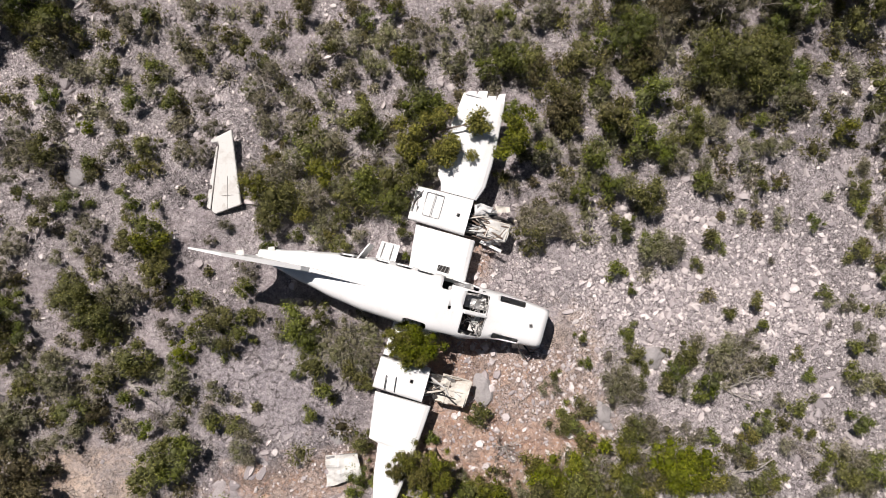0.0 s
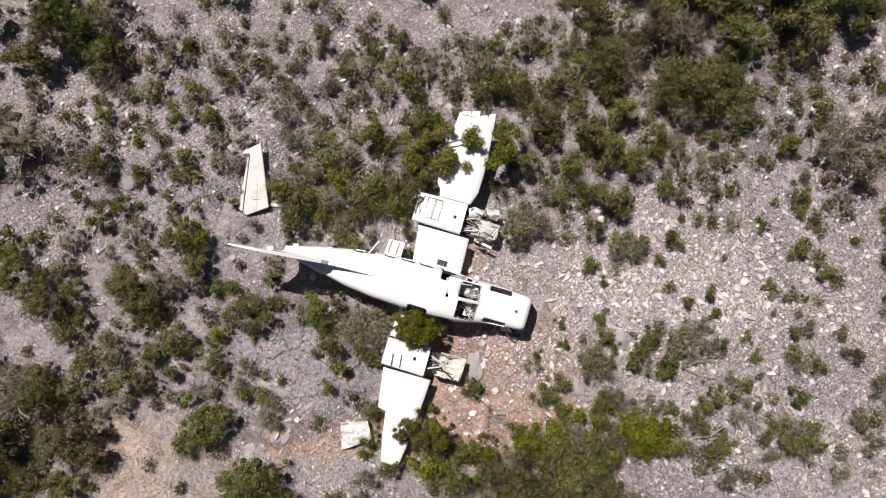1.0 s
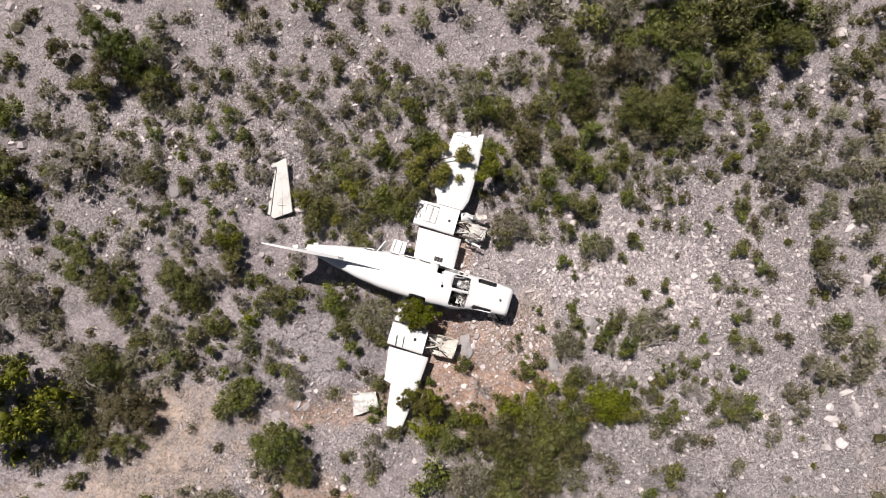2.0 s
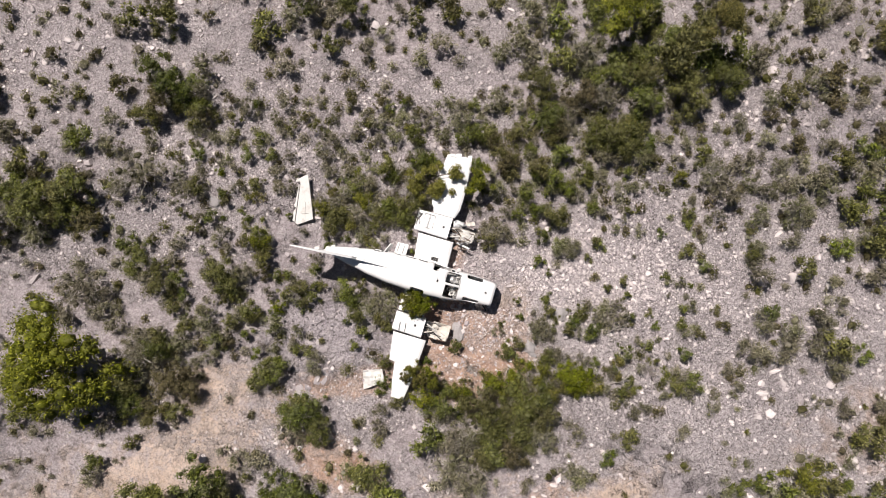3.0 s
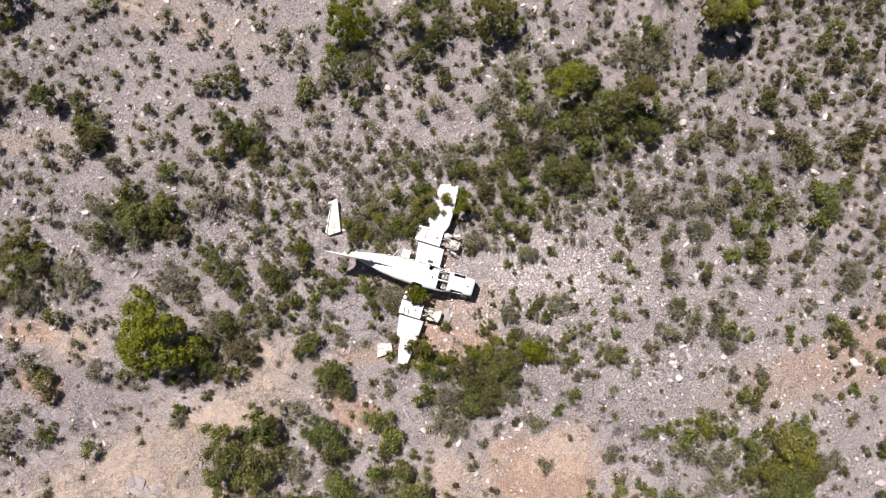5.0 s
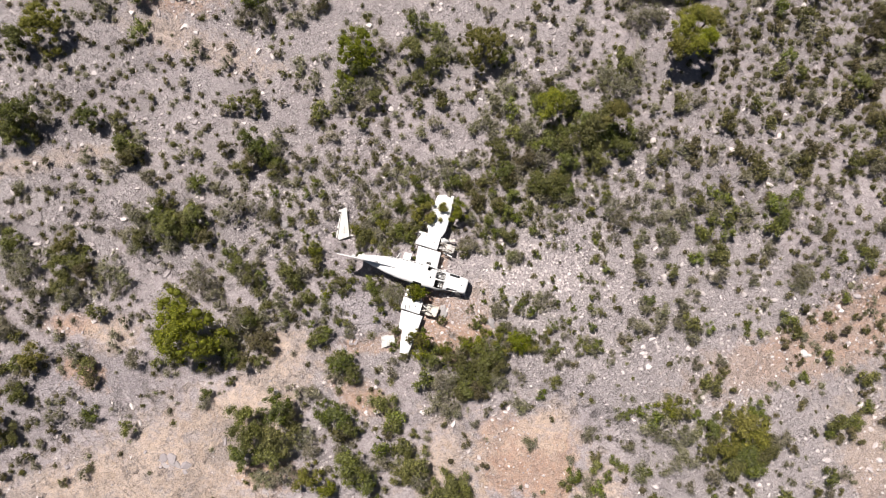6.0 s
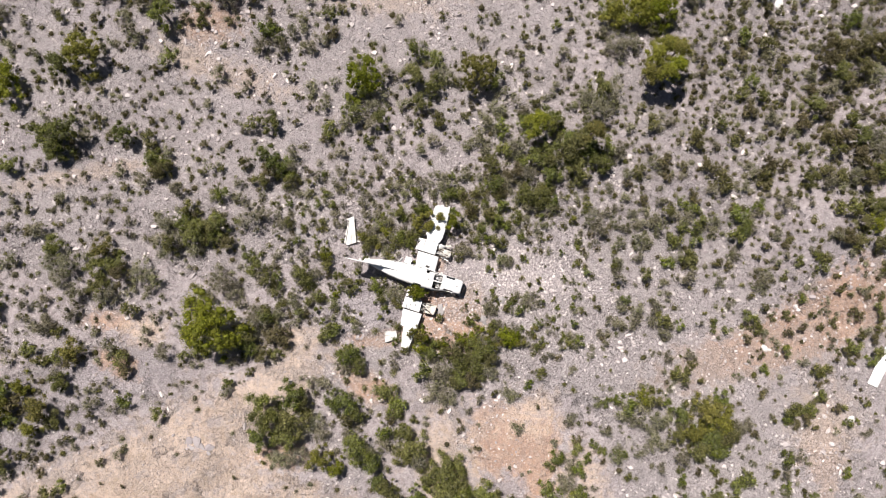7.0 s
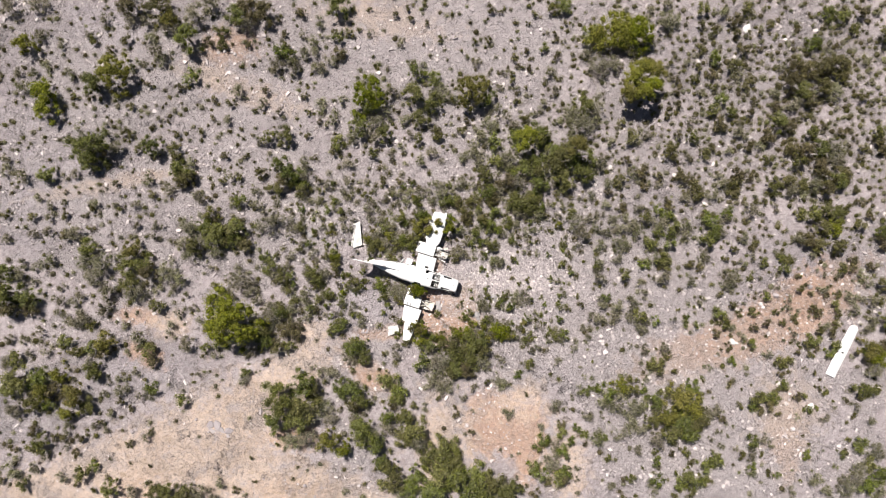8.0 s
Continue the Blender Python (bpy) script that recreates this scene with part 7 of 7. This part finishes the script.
plant((8.5, 3.79, 0.57, K), (8.98, 3.89, 0.38, D), (8.28, 2.51, 0.42, K), (10.23, 3.68, 0.27, K), (10.18, 3.09, 0.4, Y), (9.7, 2.45, 0.19, K), (10.69, 2.09, 0.27, K), (8.37, 1.66, 0.17, G), (8.54, 0.8, 0.3, K), (9.49, 0.66, 0.23, G), (10.56, 1.58, 0.42, G), (10.51, 1.08, 0.27, G), (10.8, 0.73, 0.19, K), (10.51, 0.01, 0.38, G), (8.61, 3.99, 0.58, G))
plant((8.12, 5.1, 0.49, Y), (8.71, 5.19, 0.46, G), (8.82, 4.31, 0.49, G), (8.56, 5.83, 0.53, K), (9.18, 5.93, 0.38, K), (10.07, 5.51, 0.27, K), (10.47, 4.41, 0.3, K), (9.76, 4.49, 0.23, K), (8.01, 4.82, 0.78, G))
join_far()


def build_leaning_tree(x, y, clumps, seed):
    """A small tree whose boughs reach out from the foot to leafy clumps (x, y, z, size), all from its foot."""
    rng, rnd = np.random.default_rng(seed), random.Random(seed)
    ob = thing("tree", pose(x, y, z_at(x, y)), "small green tree with boughs leaning over the wing", "tree", "trees on the slope")
    cen, size = [], []
    bm = bmesh.new()
    tube(bm, [(0, 0, -0.1), (0.03, 0.02, 0.35), (0.05, 0.0, 0.75)], [0.08, 0.065, 0.05], 7)
    for cx, cy, cz, r in clumps:
        for _ in range(7):
            cen.append((cx + rnd.gauss(0, 0.55) * r, cy + rnd.gauss(0, 0.5) * r, cz + rnd.gauss(0, 0.25) * r))
            size.append(r * rnd.uniform(0.28, 0.5))
            tube(bm, [(cx * 0.75, cy * 0.75, cz * 0.9), cen[-1]], [0.014, 0.006], 3)
        tube(bm, [(0.05, 0, 0.7), (cx * 0.4, cy * 0.4, 0.7 + (cz - 0.7) * 0.7), (cx * 0.78, cy * 0.78, cz * 0.93)], [0.04, 0.028, 0.014], 5)
    part("trunk", bm, BARK, ob)
    area = sum(r * r for r in size)
    me = clump_mesh("crown", rng, np.array(cen), np.array(size), int(9500 * area), 0.06, 0.6, 0.08, 0.35, 0.5)
    me.materials.append(LEAF_Y)
    new("crown", me).parent = ob


build_leaning_tree(-0.30, 2.75, ((0.68, -0.42, 1.25, 0.42), (0.2, -0.5, 1.2, 0.36), (1.0, 0.22, 1.3, 0.34), (-0.2, 0.1, 1.35, 0.4), (-0.5, -0.4, 1.1, 0.35), (0.3, 0.5, 1.25, 0.25)), 61)
build_leaning_tree(1.72, 2.62, ((-0.1, 0.3, 1.1, 0.36), (-0.12, -0.2, 1.05, 0.32), (0.2, 0.0, 1.2, 0.34)), 62)


def scatter_scrub():
    """Knee-high tufts that nobody could count, joined."""
    rng = np.random.default_rng(8)
    gap = 0.58
    gx, gy = np.meshgrid(np.arange(-40, 41, gap), np.arange(-24, 25, gap))
    n = gx.size
    x, y = gx.ravel() + rng.uniform(-0.26, 0.26, n), gy.ravel() + rng.uniform(-0.26, 0.26, n)
    dense = 0.16 + 0.62 * blob(x, y, 24, 9, 15, 10) + 0.6 * blob(x, y, 31, 16, 10, 7) + 0.3 * blob(x, y, -24, 15, 14, 7) + 0.3 * blob(x, y, 5, 9, 8, 6) + 0.16 * hills(x, y, 0.3, 14) + 0.22 * blob(x, y, -20, 0, 12, 8) + 0.2 * blob(x, y, -25, -12, 5, 5)
    thick = sum(blob(x, y, *s) for s in ((-2.7, 1.8, 2.2, 2.0), (-0.6, 4.2, 3, 1.8), (4.5, 3.8, 3.2, 2.2), (8, 4.6, 2.6, 1.8), (-8.6, -2, 2.2, 1.8), (-9, -4.2, 2.2, 1.6), (6, -5.6, 5, 0.9), (-9, 4, 2.6, 1.8)))
    bare = np.clip(1 - 0.9 * tan_soil(x, y) - 0.5 * red_soil(x, y), 0.04, 1)
    inside = (np.abs(x) < 11) & (np.abs(y) < 6)
    keep = (rng.random(n) < dense * bare * np.where(inside, 0.25 + 2.2 * thick, 1.0)) & ~((np.abs(x + 1.2) < 4.6) & (np.abs(y + 1.0) < 1.7)) & ~((np.abs(x - 0.3 - 0.28 * y) < 1.4) & (np.abs(y + 0.9) < 4.8))
    keep &= np.hypot(x + 5.45, y - 1.9) > 1.1
    x, y = x[keep], y[keep]
    big = 0.09 * blob(x, y, 31, 15, 9, 7)
    for name, mat, lot, label in (("low_scrub", LEAF_D, 0, "low dark olive tufts between stones"), ("dry_scrub", LEAF_K, 1, "low grey-brown dry tufts between stones")):
        at, out, shade_cores, tones = [], [], [], []
        for i in range(lot, len(x), 2):
            r = 0.13 + 0.21 * rng.random() ** 1.3 + big[i]
            near = abs(x[i]) < 12 and abs(y[i]) < 8
            m = int((16 + 150 * r) * (3.0 if near else 1.5))
            w = rng.normal(0, 1, (m, 3))
            w[:, 2] = np.abs(w[:, 2])
            w /= np.linalg.norm(w, axis=1)[:, None]
            stretch = np.array([rng.uniform(0.8, 1.2), rng.uniform(0.8, 1.2), rng.uniform(1.2, 1.7)])
            foot = np.array([x[i], y[i], z_at(x[i], y[i])])
            at.append(w * r * rng.uniform(0.6, 1.1, m)[:, None] * stretch + foot)
            out.append(w)
            # a ball in each tuft, coloured dark in place of its inner shade
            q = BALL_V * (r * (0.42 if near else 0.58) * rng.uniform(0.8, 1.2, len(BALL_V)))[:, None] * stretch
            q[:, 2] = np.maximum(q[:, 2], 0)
            shade_cores.append(q + foot)
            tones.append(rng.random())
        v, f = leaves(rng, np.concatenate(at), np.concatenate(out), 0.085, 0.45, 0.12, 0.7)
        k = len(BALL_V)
        hf = np.concatenate([BALL_F + k * i for i in range(len(shade_cores))]) + len(v)
        me = raw_mesh(name, np.concatenate([v, *shade_cores]), np.concatenate([f, hf]))
        core = np.concatenate([np.zeros(len(v)), np.ones(k * len(shade_cores))]).astype(np.float32)
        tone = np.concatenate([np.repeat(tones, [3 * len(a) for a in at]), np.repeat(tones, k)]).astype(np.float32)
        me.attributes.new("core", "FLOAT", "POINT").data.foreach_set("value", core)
        me.attributes.new("tone", "FLOAT", "POINT").data.foreach_set("value", tone)
        me.materials.append(mat)
        tagged(new(name, me), label, "scrub", kind="stuff")


def build_bare_shrub(x, y, r, seed):
    """A dry shrub of many fine grey twigs, without leaves."""
    rnd = random.Random(seed)
    ob = thing("bare_shrub", pose(x, y, z_at(x, y) - 0.02, 0, 0, rnd.uniform(0, 360)), "leafless grey shrub of fine dry twigs", "shrub", "dry shrubs on the slope")
    for limb in range(7):
        bm = bmesh.new()
        a = 6.283 * (limb + rnd.uniform(-0.4, 0.4)) / 7
        lean = rnd.uniform(0.35, 0.9)
        way = Vector((math.cos(a) * lean, math.sin(a) * lean, 1)).normalized()
        p, pts = Vector((0, 0, 0)), [Vector((0, 0, 0))]
        for k in range(4):
            way = (way + Vector((rnd.uniform(-0.3, 0.3), rnd.uniform(-0.3, 0.3), rnd.uniform(-0.15, 0.1)))).normalized()
            p = p + way * r * 0.3
            pts.append(p.copy())
            for _ in range(5):
                d = (way * 0.6 + Vector((rnd.gauss(0, 0.8), rnd.gauss(0, 0.8), rnd.gauss(0.2, 0.5)))).normalized() * r * rnd.uniform(0.25, 0.5)
                bend = Vector((rnd.uniform(-1, 1), rnd.uniform(-1, 1), rnd.uniform(-0.5, 0.5))) * r * 0.07
                tube(bm, [p, p + d * 0.5 + bend, p + d], [0.008, 0.006, 0.003], 3)
        tube(bm, pts, [0.018, 0.015, 0.012, 0.009, 0.006], 4)
        part("limb", bm, BLEACHED if limb % 2 else TWIG, ob)


def build_dead_branch(x, y, reach, turn, seed):
    """A fallen, bleached branch with its side twigs."""
    rnd = random.Random(seed)
    bm = bmesh.new()
    for limb in range(5):
        p, way = Vector((0, 0, 0.05)), Vector((1, rnd.uniform(-0.9, 0.9), rnd.uniform(0.1, 0.5))).normalized()
        pts, radii = [p.copy()], [0.02]
        for k in range(5):
            way = (way + Vector((rnd.uniform(-0.4, 0.4), rnd.uniform(-0.5, 0.5), rnd.uniform(-0.25, 0.12)))).normalized()
            p = p + way * reach * 0.24
            p.z = max(p.z, 0.03)
            pts.append(p.copy())
            radii.append(0.02 * (1 - k / 5.5))
            for _ in range(2):
                d = (way + Vector((rnd.uniform(-1, 1), rnd.uniform(-1, 1), rnd.uniform(-0.1, 0.7)))).normalized() * reach * rnd.uniform(0.15, 0.3)
                tube(bm, [p, p + d * 0.5 + Vector((0, 0, 0.02)), p + d], [0.008, 0.006, 0.003], 4)
        tube(bm, pts, radii, 5)
    ob = new("dead_branch", mesh_of("dead_branch", bm, BLEACHED))
    ob.matrix_world = pose(x, y, z_at(x, y), 0, 0, turn)
    tagged(ob, "bleached grey fallen branch lying among the shrubs", "branch", "fallen branches")


for k, (x, y, reach, turn) in enumerate(((7.2, -5.6, 1.0, 10), (7.0, -3.5, 0.9, 0), (-7.7, -3.3, 0.7, 15), (9.3, -4.9, 0.9, -20), (14.0, -12.0, 1.9, -60), (8.4, -16.2, 1.8, 20), (13.2, 14.2, 2.4, -70), (-2.0, -2.9, 0.7, 250), (4.9, -5.0, 0.8, 30), (6.7, 4.4, 1.0, 80), (-2.9, 1.9, 0.9, 10), (-1.9, 2.6, 0.9, 70))):
    build_dead_branch(x, y, reach, turn, 70 + k)
for k, (x, y, r) in enumerate(((-2.45, -2.0, 0.55), (-2.2, -2.75, 0.5), (4.3, -3.45, 0.5), (-4.6, 4.3, 0.55), (-3.5, 4.6, 0.45), (-1.6, 2.3, 0.5), (6.9, 4.6, 0.7), (4.0, -5.3, 0.5), (7.4, -2.5, 0.6), (1.5, -4.9, 0.4), (-6.9, -4.1, 0.4), (8.9, -5.0, 0.45), (13.4, 15.6, 1.0), (12.9, 14.9, 0.9), (1.4, -9.4, 0.8), (0.9, -8.7, 0.8))):
    build_bare_shrub(x, y, r, 300 + k)
scatter_scrub()
scatter_stones()
